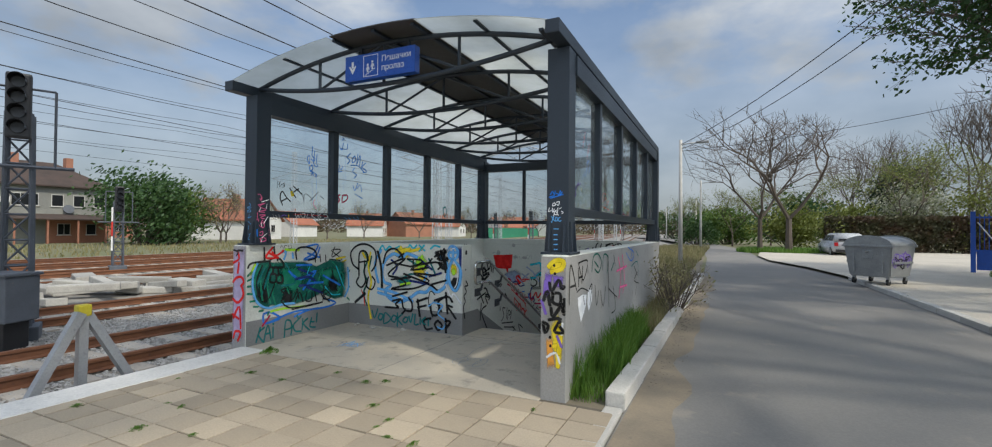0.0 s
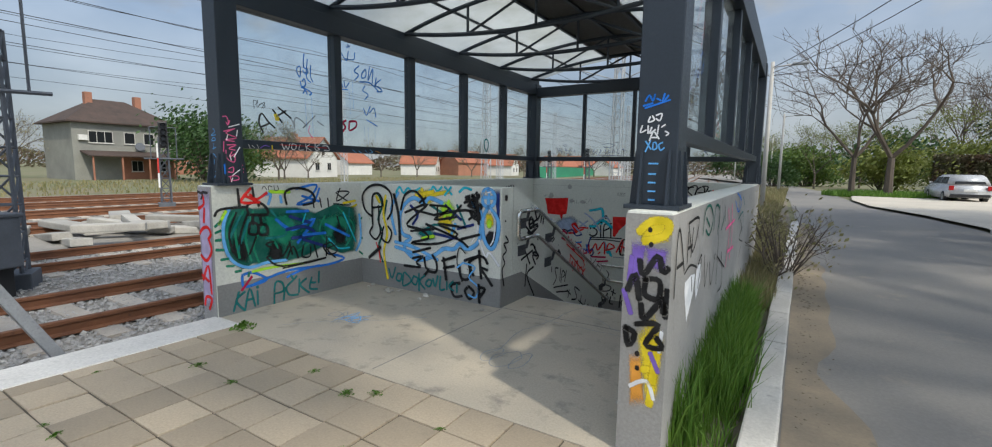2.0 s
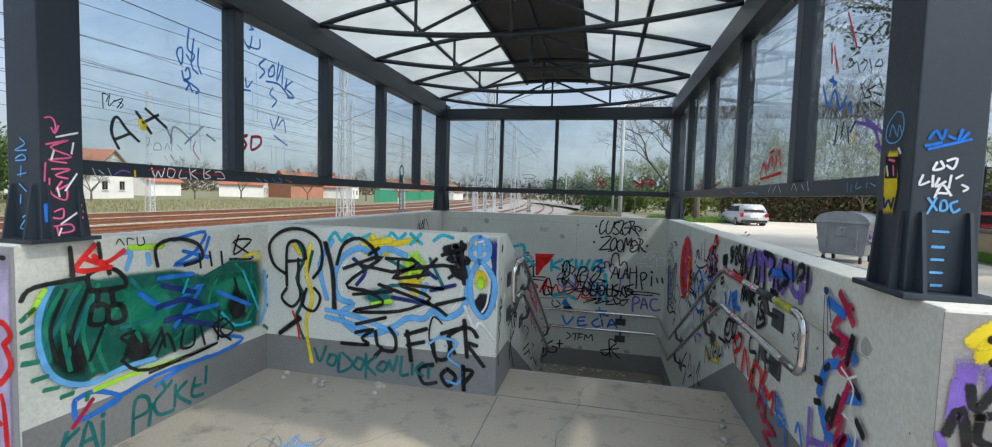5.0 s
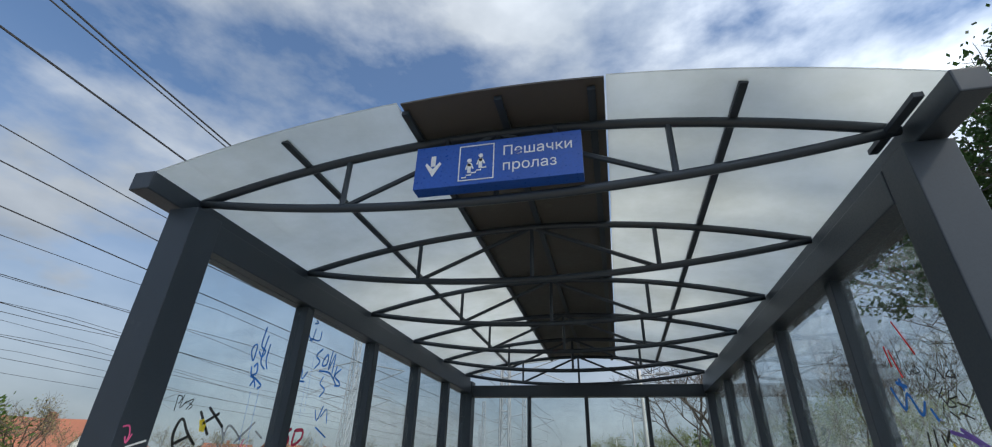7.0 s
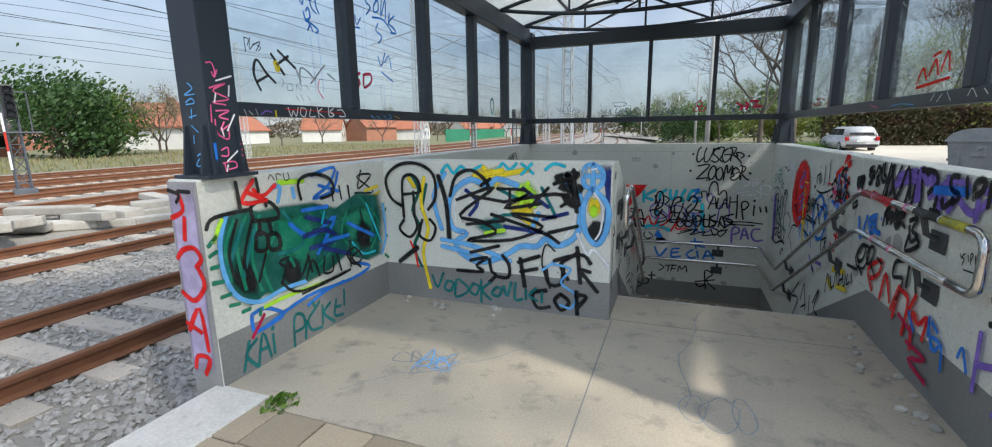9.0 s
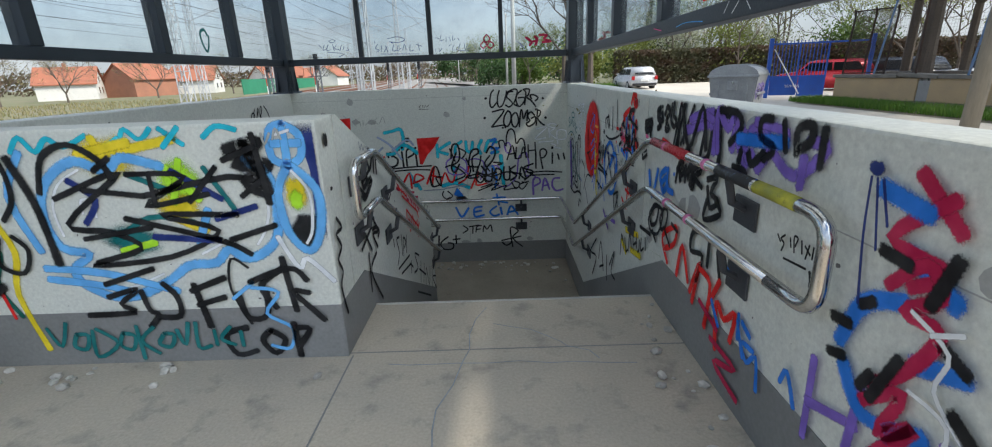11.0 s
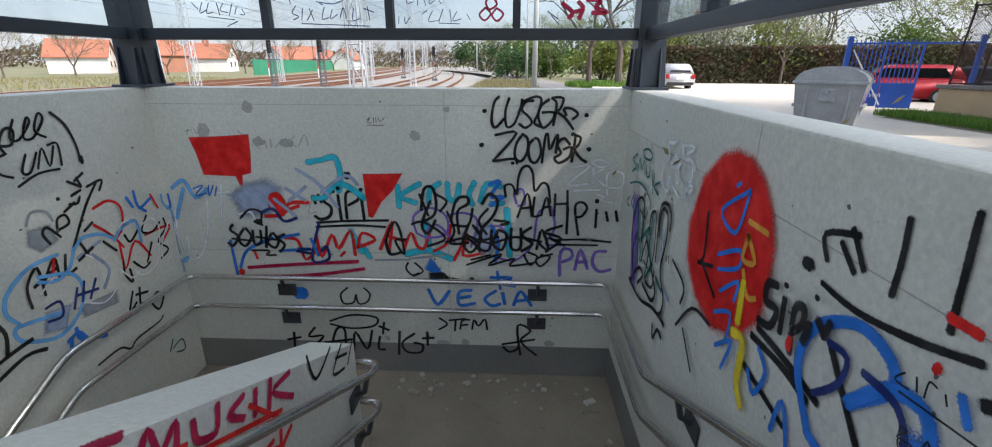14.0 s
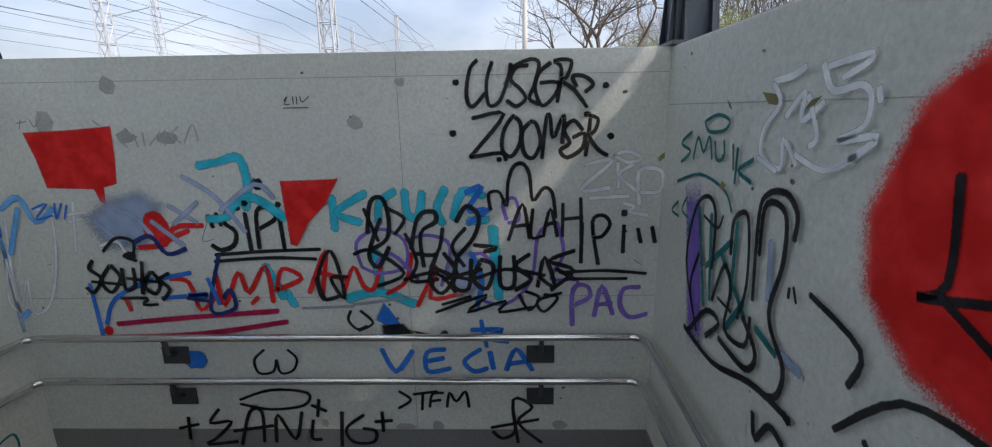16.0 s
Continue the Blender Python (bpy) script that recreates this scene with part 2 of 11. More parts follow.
def bent(pts, r, n=5):
    """The line through pts with its corners rounded by r."""
    pts = [Vector(p) for p in pts]
    out = [pts[0]]
    for a, b, c in zip(pts, pts[1:], pts[2:]):
        u, v = (a - b), (c - b)
        k = min(r, u.length * 0.45, v.length * 0.45)
        p, q = b + u.normalized() * k, b + v.normalized() * k
        out += [(1 - s) ** 2 * p + 2 * s * (1 - s) * b + s * s * q for s in [i / n for i in range(n + 1)]]
    return out + [pts[-1]]

# ---- plan of the underpass entrance ----
XR, XRO = -1.41, -1.19            # right wall, inner and outer face
XL, XLO = -5.30, -5.53            # left wall
YF, YB, YBO = 4.19, 10.66, 10.92  # open end, far wall
XD, XD2 = -3.24, -3.50            # divider between the flights
YW = 6.00                         # short wall across the landing
ZT = 1.265                        # wall tops
Y0, RISE, GO, STEPS = 6.62, 0.17, 0.33, 8
ZL = -RISE * STEPS
YL = Y0 + GO * (STEPS - 1)
ZD = ZL - 2.6                     # bottom of the second flight

# walls
wall_right = tagged(part("wall_right", boxm(XR, XRO, YF, YBO, ZD, ZT, 0.012), M_WALL), "pale painted concrete parapet covered in spray paint", "wall", kind="structure")
wall_left = tagged(part("wall_left", boxm(XLO, XL, YF, YBO, ZD, ZT, 0.012), M_WALL), "cream painted concrete parapet with green graffiti", "wall", kind="structure")
wall_far = tagged(part("wall_far", boxm(XL, XR, YB, YBO, ZD, ZT - 0.001, 0.004), M_WALL), "pale painted concrete end wall full of tags", "wall", kind="structure")
wall_short = tagged(part("wall_short", boxm(XL, XD, YW, YW + 0.25, ZD, ZT - 0.002, 0.012), M_WALL), "pale concrete wall across the landing with blue graffiti", "wall", kind="structure")
YDE = 9.20
wall_divider = tagged(part("wall_divider", prism(bmesh.new(), [(YW + 0.25, ZD), (YW + 0.25, ZT - 0.002), (YW + 0.30, ZT - 0.002), (YDE, -0.11), (YDE, ZD)], XD2, XD), M_WALL), "sloping concrete wall between the stair flights", "wall", kind="structure")
# bare concrete ends and outer face
part("concrete_end", boxm(XR - 0.002, XRO + 0.003, YF - 0.004, YF, -0.1, ZT - 0.012), M_RAW, wall_right, "bare concrete end face")
part("concrete_face", boxm(XRO, XRO + 0.004, YF, YBO, -0.1, ZT - 0.012), M_RAW, wall_right, "bare grey concrete outer face")
part("concrete_end", boxm(XLO - 0.003, XL + 0.001, YF - 0.004, YF, -0.6, ZT - 0.012), M_RAW, wall_left, "bare concrete end face")
part("concrete_face", boxm(XLO - 0.004, XLO, YF, YBO, -0.6, ZT - 0.012), M_RAW, wall_left, "bare concrete outer face")

# grey painted bands along the foot of the walls
BH = 0.31


def slope_band(x0, x1, ya):
    z = lambda y: -max(0.0, (y - Y0 + GO * 0.5)) * RISE / GO
    ye = Y0 - GO * 0.5 + (-ZL) * GO / RISE
    return prism(bmesh.new(), [(ya, -0.1), (ya, BH), (Y0 - GO * 0.5, BH), (ye, ZL + BH), (YB, ZL + BH), (YB, ZL - 0.1), (ye - 0.3, ZL - 0.3)], x0, x1)


part("painted_base", slope_band(XR - 0.004, XR, YF + 0.01), M_BAND, wall_right, "grey painted base")
part("painted_base", boxm(XL, XL + 0.004, YF + 0.01, YW, -0.1, BH), M_BAND, wall_left, "grey painted base")
part("painted_base", boxm(XL + 0.004, XD, YW - 0.004, YW, -0.1, BH), M_BAND, wall_short, "grey painted base")
part("painted_base", boxm(XL, XR - 0.004, YB - 0.004, YB, ZL - 0.1, ZL + BH), M_BAND, wall_far, "grey painted base")
z_e = ZL + BH
ye = Y0 - GO * 0.5 + (-ZL) * GO / RISE
part("painted_base", prism(bmesh.new(), [(YW, -0.1), (YW, BH), (Y0 - GO * 0.5, BH), (ye, z_e), (YDE, z_e), (YDE, ZL - 0.1), (ye - 0.3, ZL - 0.3)], XD, XD + 0.004), M_BAND, wall_divider, "grey painted base")

# landing, steps and lower landing
landing = tagged(part("floor", prism(bmesh.new(), [(YF - 0.07, -0.3), (YF - 0.07, 0.0), (Y0 - 0.012, 0.0), (Y0, -0.012), (Y0, -0.3)], XL, XR), M_FLOOR), "worn grey screed landing with cracks and scribbles", "floor", kind="structure")
part("joint", boxm(XD + 0.02, XD + 0.028, YF, YW, 0.0, 0.0015), M_BAND, landing)
part("joint", boxm(XD, XR, YW + 0.02, YW + 0.028, 0.0, 0.0015), M_BAND, landing)
stairs = thing("stairs", "worn concrete stair flight going down to the underpass", "stairs", kind="structure")
for i in range(1, STEPS):
    y, z = Y0 + GO * (i - 1), -RISE * i
    part("step", prism(bmesh.new(), [(y, z - 0.3), (y, z), (y + GO - 0.012, z), (y + GO, z - 0.014), (y + GO, z - 0.3)], XD, XR), M_STEP, stairs)
# paler strips along the step edges set the treads apart
M_NOSE = material("pale_nosing", (0.50, 0.485, 0.455), (0.43, 0.415, 0.39), (0.30, 0.29, 0.27), 0.85, fine=60, coarse=3, bump=0.3)
for i in range(STEPS):
    y = Y0 + GO * i - 0.03 if i < STEPS - 1 else None
    if y:
        part("nosing", prism(bmesh.new(), [(y, -RISE * i + 0.0), (y, -RISE * i + 0.003), (y + 0.02, -RISE * i + 0.003), (y + 0.0345, -RISE * i - 0.012), (y + 0.0345, -RISE * i - 0.045), (y + 0.030, -RISE * i - 0.045), (y + 0.028, -RISE * i - 0.0)], XD + 0.005, XR - 0.005), M_NOSE, stairs, "pale step edge strip")
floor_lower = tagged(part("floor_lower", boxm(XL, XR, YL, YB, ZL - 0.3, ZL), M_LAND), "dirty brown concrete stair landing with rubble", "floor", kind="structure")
for i in range(1, 9):
    y, z = YL - GO * (i - 1), ZL - RISE * i
    part("step", prism(bmesh.new(), [(y, z - 0.3), (y, z), (y - GO + 0.012, z), (y - GO, z - 0.014), (y - GO, z - 0.3)], XL, XD2), M_STEP, stairs)
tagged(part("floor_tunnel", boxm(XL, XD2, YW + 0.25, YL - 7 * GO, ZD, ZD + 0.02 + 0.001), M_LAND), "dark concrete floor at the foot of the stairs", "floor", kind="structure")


# ---- canopy ----
canopy = thing("canopy", "anthracite steel canopy with arched translucent roof and glass sides", "canopy", at=(0, 0, 0))
XCL, XCR, YCF, YCB = -5.37, -1.295, 4.39, 10.76
PZ = 3.17


def post(x, y, sx, sy):
    p = part("post", boxm(x - 0.105, x + 0.105, y - 0.105, y + 0.105, ZT + 0.02, PZ, 0.006), M_STEEL, canopy)
    part("base_plate", boxm(x - 0.14, x + 0.14, y - 0.17, y + 0.17, ZT, ZT + 0.022, 0.003), M_STEEL, p)
    for s in (-1, 1):
        for k in (-0.07, 0.07):
            part("gusset", prism(bmesh.new(), [(y + s * 0.105, ZT + 0.022), (y + s * 0.16, ZT + 0.022), (y + s * 0.12, ZT + 0.30), (y + s * 0.105, ZT + 0.30)], x + k - 0.006, x + k + 0.006), M_STEEL, p)
            part("gusset", prism(bmesh.new(), [(x + s * 0.105, ZT + 0.022), (x + s * 0.135, ZT + 0.022), (x + s * 0.115, ZT + 0.30), (x + s * 0.105, ZT + 0.30)], y + k - 0.006, y + k + 0.006, "y"), M_STEEL, p)
    return p


XPR, YPR = -1.325, 4.475       # the front post on the lane side stands a little off the line
for px, py, sx, sy in ((XCL, YCF, 1, 1), (XCL, YCB, 1, -1), (XPR, YPR, -1, 1), (XCR, YCB, -1, -1)):
    post(px, py, sx, sy)
BZ0, BZ1, MZ0, MZ1 = 2.96, 3.15, 1.625, 1.71
MULL_Y = (5.70, 6.99, 8.27, 9.52)
MULL_X = (-4.26, -3.29, -2.314)
M_GLASS = bpy.data.materials.new("side_glass")
M_GLASS.use_nodes = True
_nt = M_GLASS.node_tree
_nt.nodes.clear()
_o, _t, _g, _x, _f, _d2, _x2 = [_nt.nodes.new("ShaderNode" + k) for k in ("OutputMaterial", "BsdfTransparent", "BsdfGlossy", "MixShader", "LayerWeight", "BsdfDiffuse", "MixShader")]
_t.inputs["Color"].default_value = (0.90, 0.94, 0.95, 1)
_g.inputs["Roughness"].default_value = 0.02
_f.inputs["Blend"].default_value = 0.5
_pw = _nt.nodes.new("ShaderNodeMath")
_pw.operation = "POWER"
_pw.inputs[1].default_value = 4.0
_nt.links.new(_f.outputs["Facing"], _pw.inputs[0])
_d2.inputs["Color"].default_value = (0.62, 0.63, 0.62, 1)
_nt.links.new(_ramp(_nt, _noise(_nt, 2.3, 6, 0.7), 0.45, 0.85, 0.015, 0.12), _x2.inputs["Fac"])
_nt.links.new(_t.outputs[0], _x2.inputs[1]), _nt.links.new(_d2.outputs[0], _x2.inputs[2])
_nt.links.new(_ramp(_nt, _pw.outputs[0], 0, 1, 0.03, 0.55), _x.inputs["Fac"]), _nt.links.new(_x2.outputs[0], _x.inputs[1]), _nt.links.new(_g.outputs[0], _x.inputs[2])
_nt.links.new(_x.outputs[0], _o.inputs["Surface"])

# lane-side panes refract, added so that they block direct sun and shade the landing
M_PANE = bpy.data.materials.new("sun_blocking_glass")
M_PANE.use_nodes = True
_nt = M_PANE.node_tree
_nt.nodes.clear()
_o, _t, _g, _x, _d2, _x2 = [_nt.nodes.new("ShaderNode" + k) for k in ("OutputMaterial", "BsdfTransparent", "BsdfGlass", "MixShader", "BsdfDiffuse", "MixShader")]
_t.inputs["Color"].default_value = (0.90, 0.94, 0.95, 1)
_g.inputs["Color"].default_value = (0.94, 0.97, 0.975, 1)
_g.inputs["Roughness"].default_value, _g.inputs["IOR"].default_value = 0.0, 1.5
_d2.inputs["Color"].default_value = (0.62, 0.63, 0.62, 1)
_x.inputs["Fac"].default_value = 0.85
_nt.links.new(_t.outputs[0], _x.inputs[1]), _nt.links.new(_g.outputs[0], _x.inputs[2])
_nt.links.new(_ramp(_nt, _noise(_nt, 2.3, 6, 0.7), 0.45, 0.85, 0.015, 0.12), _x2.inputs["Fac"])
_nt.links.new(_x.outputs[0], _x2.inputs[1]), _nt.links.new(_d2.outputs[0], _x2.inputs[2])
_nt.links.new(_x2.outputs[0], _o.inputs["Surface"])
for px, my, y_a in ((XCL, MULL_Y, YCF + 0.105), (XCR, MULL_Y, YPR + 0.105)):
    part("top_beam", boxm(px - (0.09 if px == XCL else 0.14), px + 0.09, y_a, YCB - 0.105, BZ0, BZ1, 0.006), M_STEEL, canopy)
    part("mid_rail", boxm(px - 0.05, px + 0.05, y_a, YCB - 0.105, MZ0, MZ1, 0.006), M_STEEL, canopy)
    edges = [y_a] + list(my) + [YCB - 0.105]
    for y in my:
        part("mullion", boxm(px - 0.06, px + 0.06, y - 0.05, y + 0.05, MZ1, BZ0, 0.005), M_STEEL, canopy)
    for a, b in zip(edges, edges[1:]):
        g = part("pane", boxm(px - 0.005, px + 0.005, a + (0.05 if a in my else 0), b - (0.05 if b in my else 0), MZ1, BZ0), M_GLASS if px == XCL else M_PANE, canopy, "clear glass pane")
        g.visible_shadow = px == XCR
part("top_beam", boxm(XCL + 0.105, XCR - 0.105, YCB - 0.08, YCB + 0.08, BZ0 - 0.05, BZ1 - 0.05, 0.006), M_STEEL, canopy)
part("mid_rail", boxm(XCL + 0.105, XCR - 0.105, YCB - 0.045, YCB + 0.045, MZ0, MZ1, 0.006), M_STEEL, canopy)
edges = [XCL + 0.105] + list(MULL_X) + [XCR - 0.105]
for x in MULL_X:
    part("mullion", boxm(x - 0.03, x + 0.03, YCB - 0.04, YCB + 0.04, MZ1, BZ0 - 0.05, 0.004), M_STEEL, canopy)
for a, b in zip(edges, edges[1:]):
    g = part("pane", boxm(a + (0.03 if a in MULL_X else 0), b - (0.03 if b in MULL_X else 0), YCB - 0.005, YCB + 0.005, MZ1, BZ0 - 0.05), M_GLASS, canopy, "clear glass pane")
    g.visible_shadow = False

# arched trusses
XC0, XC1 = XCL - 0.04, XCR - 0.075
XM = (XC0 + XC1) / 2
HALF = (XC1 - XC0) / 2


def chord(x, rise):
    return rise * (1 - ((x - XM) / HALF) ** 2)


ZE = 3.29
TRUSS_Y = (4.44, 5.70, 6.96, 8.22, 9.48, YCB - 0.05)
for ty in TRUSS_Y:
    t = part("truss", tubem([(x, ty, ZE + chord(x, 0.28)) for x in np.linspace(XC0, XC1, 25)], 0.028), M_STEEL, canopy, "lens-shaped tubular steel truss", True)
    part("bottom_chord", tubem([(x, ty, ZE - chord(x, 0.18)) for x in np.linspace(XC0, XC1, 25)], 0.028), M_STEEL, t, "", True)
    for x in (XM - 0.97, XM, XM + 0.97):
        part("web_post", tubem([(x, ty, ZE - chord(x, 0.18)), (x, ty, ZE + chord(x, 0.28))], 0.018, 6), M_STEEL, t)
    for s in (-1, 1):
        part("web_brace", tubem([(XM + s * 0.97, ty, ZE - chord(XM + 0.97, 0.18)), (XM, ty, ZE + 0.28)], 0.017, 6), M_STEEL, t)

# purlins and roof sheets
YS0, YS1 = 4.08, YCB + 0.32


def roof_z(x):
    return ZE + chord(x, 0.28) + 0.03


for x in (XM - 1.26, XM - 0.49, XM + 0.06, XM + 0.57, XM + 1.30):
    z = ZE + chord(x, 0.28) + 0.028
    part("purlin", boxm(x - 0.022, x + 0.022, YS0 + 0.08, YS1 - 0.05, z - 0.012, z + 0.016, 0.003), M_STEEL, canopy)
part("purlin", boxm(-1.445, -1.401, YS0 + 0.08, 4.60, 3.262, 3.29, 0.003), M_STEEL, canopy)
M_SHEET = bpy.data.materials.new("translucent_sheet")
M_SHEET.use_nodes = True
_nt = M_SHEET.node_tree
_nt.nodes.clear()
_o, _t, _d2, _x, _g, _x2 = [_nt.nodes.new("ShaderNode" + k) for k in ("OutputMaterial", "BsdfTranslucent", "BsdfDiffuse", "MixShader", "BsdfTransparent", "MixShader")]
_c = _mix(_nt, _ramp(_nt, _noise(_nt, 1.2, 6, 0.65), 0.4, 0.7), (0.70, 0.71, 0.68), (0.56, 0.56, 0.51))
_nt.links.new(_c, _t.inputs["Color"]), _nt.links.new(_c, _d2.inputs["Color"])
_g.inputs["Color"].default_value = (0.95, 0.97, 0.97, 1)
_x.inputs["Fac"].default_value, _x2.inputs["Fac"].default_value = 0.12, 0.32
_nt.links.new(_t.outputs[0], _x.inputs[1]), _nt.links.new(_d2.outputs[0], _x.inputs[2])
_nt.links.new(_x.outputs[0], _x2.inputs[1]), _nt.links.new(_g.outputs[0], _x2.inputs[2])
_nt.links.new(_x2.outputs[0], _o.inputs["Surface"])
M_DARKSHEET = material("brown_sheet", (0.085, 0.078, 0.07), (0.07, 0.064, 0.058), (0.12, 0.11, 0.10), 0.6, fine=30, coarse=1.0, bump=0.1)


def roof_sheet(xa, xb, mat, label, lift=0.0, y0=YS0):
    bm = bmesh.new()
    n = 14
    rows = []
    for x in np.linspace(xa, xb, n):
        z = roof_z(x) + lift
        rows.append([bm.verts.new((x, y, zz)) for zz in (z, z + 0.01) for y in (y0, YS1)])
    for a, b in zip(rows, rows[1:]):
        for i, j in ((0, 1), (3, 2), (1, 3), (2, 0)):
            bm.faces.new((a[i], b[i], b[j], a[j]))
    for r in (rows[0], rows[-1]):
        bm.faces.new((r[0], r[1], r[3], r[2]))
    bmesh.ops.recalc_face_normals(bm, faces=bm.faces[:])
    return part("roof_sheet", bm, mat, canopy, label)


roof_sheet(XCL - 0.12, XM - 0.51, M_SHEET, "translucent white roof sheet")
roof_sheet(XM - 0.50, XM + 0.64, M_DARKSHEET, "opaque brown roof panel", 0.02, YS0 + 0.03)
roof_sheet(XM + 0.65, XCR + 0.05, M_SHEET, "translucent white roof sheet")
for px, s in ((XCL, -1), (XCR, 1)):
    xa, xb = (px - 0.20, px - 0.055) if s < 0 else (px - 0.055, px + 0.075)
    gut = part("gutter", boxm(xa, xb, YS0 - 0.02, YS1, PZ + 0.018, PZ + 0.14, 0.008), M_STEEL, canopy, "dark boxed gutter along the eave")

# ---- ground, road, tracks ----
def sheet(name, outline, z, mat, label, category, thick=0.0):
    bm = bmesh.new()
    bm.faces.new([bm.verts.new((x, y, z)) for x, y in outline])
    f = list(bm.faces)[0]
    f.normal_update()
    if f.normal.z < 0:
        f.normal_flip()
    return tagged(part(name, bm, mat), label, category, kind="structure")


XE = -5.36        # platform edge towards the tracks
# one sheet of ground with a step down to the railway and a hole for the stair well
bm = bmesh.new()
gx = [-1500, -66, -37, XLO, XE, XE + 0.02, XRO, 1500]
gy = [-300, YF, YBO, 2500]
gv = {}
for i, x in enumerate(gx):
    for j, y in enumerate(gy):
        gv[i, j] = bm.verts.new((x, y, -0.50 if i < 5 else -0.05))
for i in range(7):
    for j in range(3):
        if not (i in (3, 4, 5) and j == 1):
            bm.faces.new((gv[i, j], gv[i + 1, j], gv[i + 1, j + 1], gv[i, j + 1]))
bm.faces.ensure_lookup_table()
tagged(part("ground", bm, M_GROUND), "flat weedy ground reaching to the horizon", "ground", kind="structure")

# railway bed
ballast = sheet("ballast", [(-36, -60), (XE - 0.01, -60), (XE - 0.01, 60), (-8.5, 130), (-30, 300), (-62, 300), (-44, 130), (-36, 60)], -0.44, M_BALLAST, "grey crushed stone ballast between the tracks", "ballast")


def bend(y):
    """How far the tracks swing to the left beyond the station."""
    return 0.0 if y < 28 else -0.00105 * min(y - 28, 66) ** 2 - 0.1386 * max(0, y - 94)


TRACKS = (-8.12, -12.15, -18.2, -22.6, -27.0, -31.4)
RAIL_Z = -0.25
ys = [-40, 0, 20] + list(np.arange(28, 100, 6)) + [160, 260]
for n, cx in enumerate(TRACKS):
    tr = thing("railway_track", "rusty steel rails on concrete sleepers", "railway track", "railway tracks", "structure")
    for s in (-0.75, 0.75):
        bm = bmesh.new()
        prof = [(-0.07, 0), (-0.07, 0.012), (-0.012, 0.03), (-0.012, 0.11), (-0.036, 0.12), (-0.036, 0.152), (-0.028, 0.16), (0.028, 0.16), (0.036, 0.152), (0.036, 0.12), (0.012, 0.11), (0.012, 0.03), (0.07, 0.012), (0.07, 0)]
        rings = [[bm.verts.new((cx + s + u + bend(y), y, RAIL_Z - 0.16 + v)) for u, v in prof] for y in ys]
        for a, b in zip(rings, rings[1:]):
            for k in range(len(prof)):
                bm.faces.new((a[k], b[k], b[(k + 1) % len(prof)], a[(k + 1) % len(prof)]))
        bmesh.ops.recalc_face_normals(bm, faces=bm.faces[:])
        part("rail", bm, M_RUST, tr)
    sl = None
    if n < 3:
        for k in range(46):
            y = -1.0 + k * 0.62
            if sl is None:
                sl = part("sleeper", prism(bmesh.new(), [(-0.14, -0.10), (-0.12, 0.0), (0.12, 0.0), (0.14, -0.10)], -1.2, 1.2), M_SLEEPER, tr)
                me = sl.data
            else:
                sl = new("sleeper", me)
                sl.parent = tr
            sl.location = (cx, y, RAIL_Z - 0.16)
    else:
        bm = bmesh.new()
        for k in range(60):
            y = 2 + k * 0.62
            box(bm, cx - 1.28, cx + 1.28, y - 0.14, y + 0.14, RAIL_Z - 0.26, RAIL_Z - 0.16)
        tagged(part("sleepers", bm, M_SLEEPER, tr), kind="stuff")

# platform: tiles, white edge, joints
YP0 = -6.0
sheet("pavement", [(XE + 0.02, YP0), (-0.86, YP0), (-0.86, YF), (XE + 0.02, YF)], -0.012, M_JOINT, "sandy joints with weeds under the paving tiles", "pavement")
tagged(part("platform_edge", boxm(XE, -4.95, YP0, YF + 0.02, -0.5, 0.006, 0.012), M_WHITE_EDGE), "whitewashed concrete platform edge", "kerb", kind="structure")

# road, verge, lot
road = sheet("road", [(-0.70, -60), (3.72, -60), (3.72, 19.5), (3.2, 23.5), (2.2, 28), (2.0, 34), (1.6, 45), (-0.5, 62), (-6, 90), (-20, 140), (-24, 140), (-9.5, 90), (-4.0, 62), (-1.6, 45), (-0.75, 30), (-0.52, 17.5), (-0.70, 4.3)], -0.03, M_ASPHALT, "worn grey asphalt lane with sandy edges", "road")
lot = sheet("gravel_lot", [(3.72, 6), (7.2, 6), (30, 18), (40, 34), (22, 46), (9, 46), (4.6, 43), (2.4, 38), (2.0, 33), (2.2, 28), (3.2, 23.5), (3.72, 19.5)], 0.06, M_GRAVEL, "pale dusty gravel parking area", "ground")
verge = sheet("verge", [(XRO, YF), (-0.86, YF), (-0.68, 17.5), (-0.9, 30), (-2.6, 45), (-5.3, 45), (-5.3, YBO), (XRO, YBO)], -0.02, M_SOIL, "dry soil verge with weeds", "ground")


def kerb(x0, y0, x1, y1, w, h, label, n):
    k = thing("kerb", label, "kerb", kind="structure")
    d = Vector((x1 - x0, y1 - y0, 0))
    L = d.length / n
    a = math.degrees(math.atan2(-d.x, d.y))
    me = None
    for i in range(n):
        p = Vector((x0, y0, 0)) + d * (i / n)
        if me is None:
            ob = part("kerb_stone", boxm(0, w, 0.006, L - 0.006, -0.2, h, 0.014), M_KERB, k)
            me = ob.data
        else:
            ob = new("kerb_stone", me)
            ob.parent = k
        ob.matrix_local = pose(p.x + random.uniform(-0.006, 0.006), p.y, random.uniform(-0.012, 0.006), 0, random.uniform(-1.5, 1.5), a + random.uniform(-0.3, 0.3))
    return k


kerb(-0.87, 4.30, -0.66, 17.5, 0.17, 0.11, "weathered pale concrete kerb with uneven stones", 14)
kerb(3.72, 3.0, 3.72, 19.0, 0.16, 0.08, "weathered pale concrete kerb beside the lane", 16)
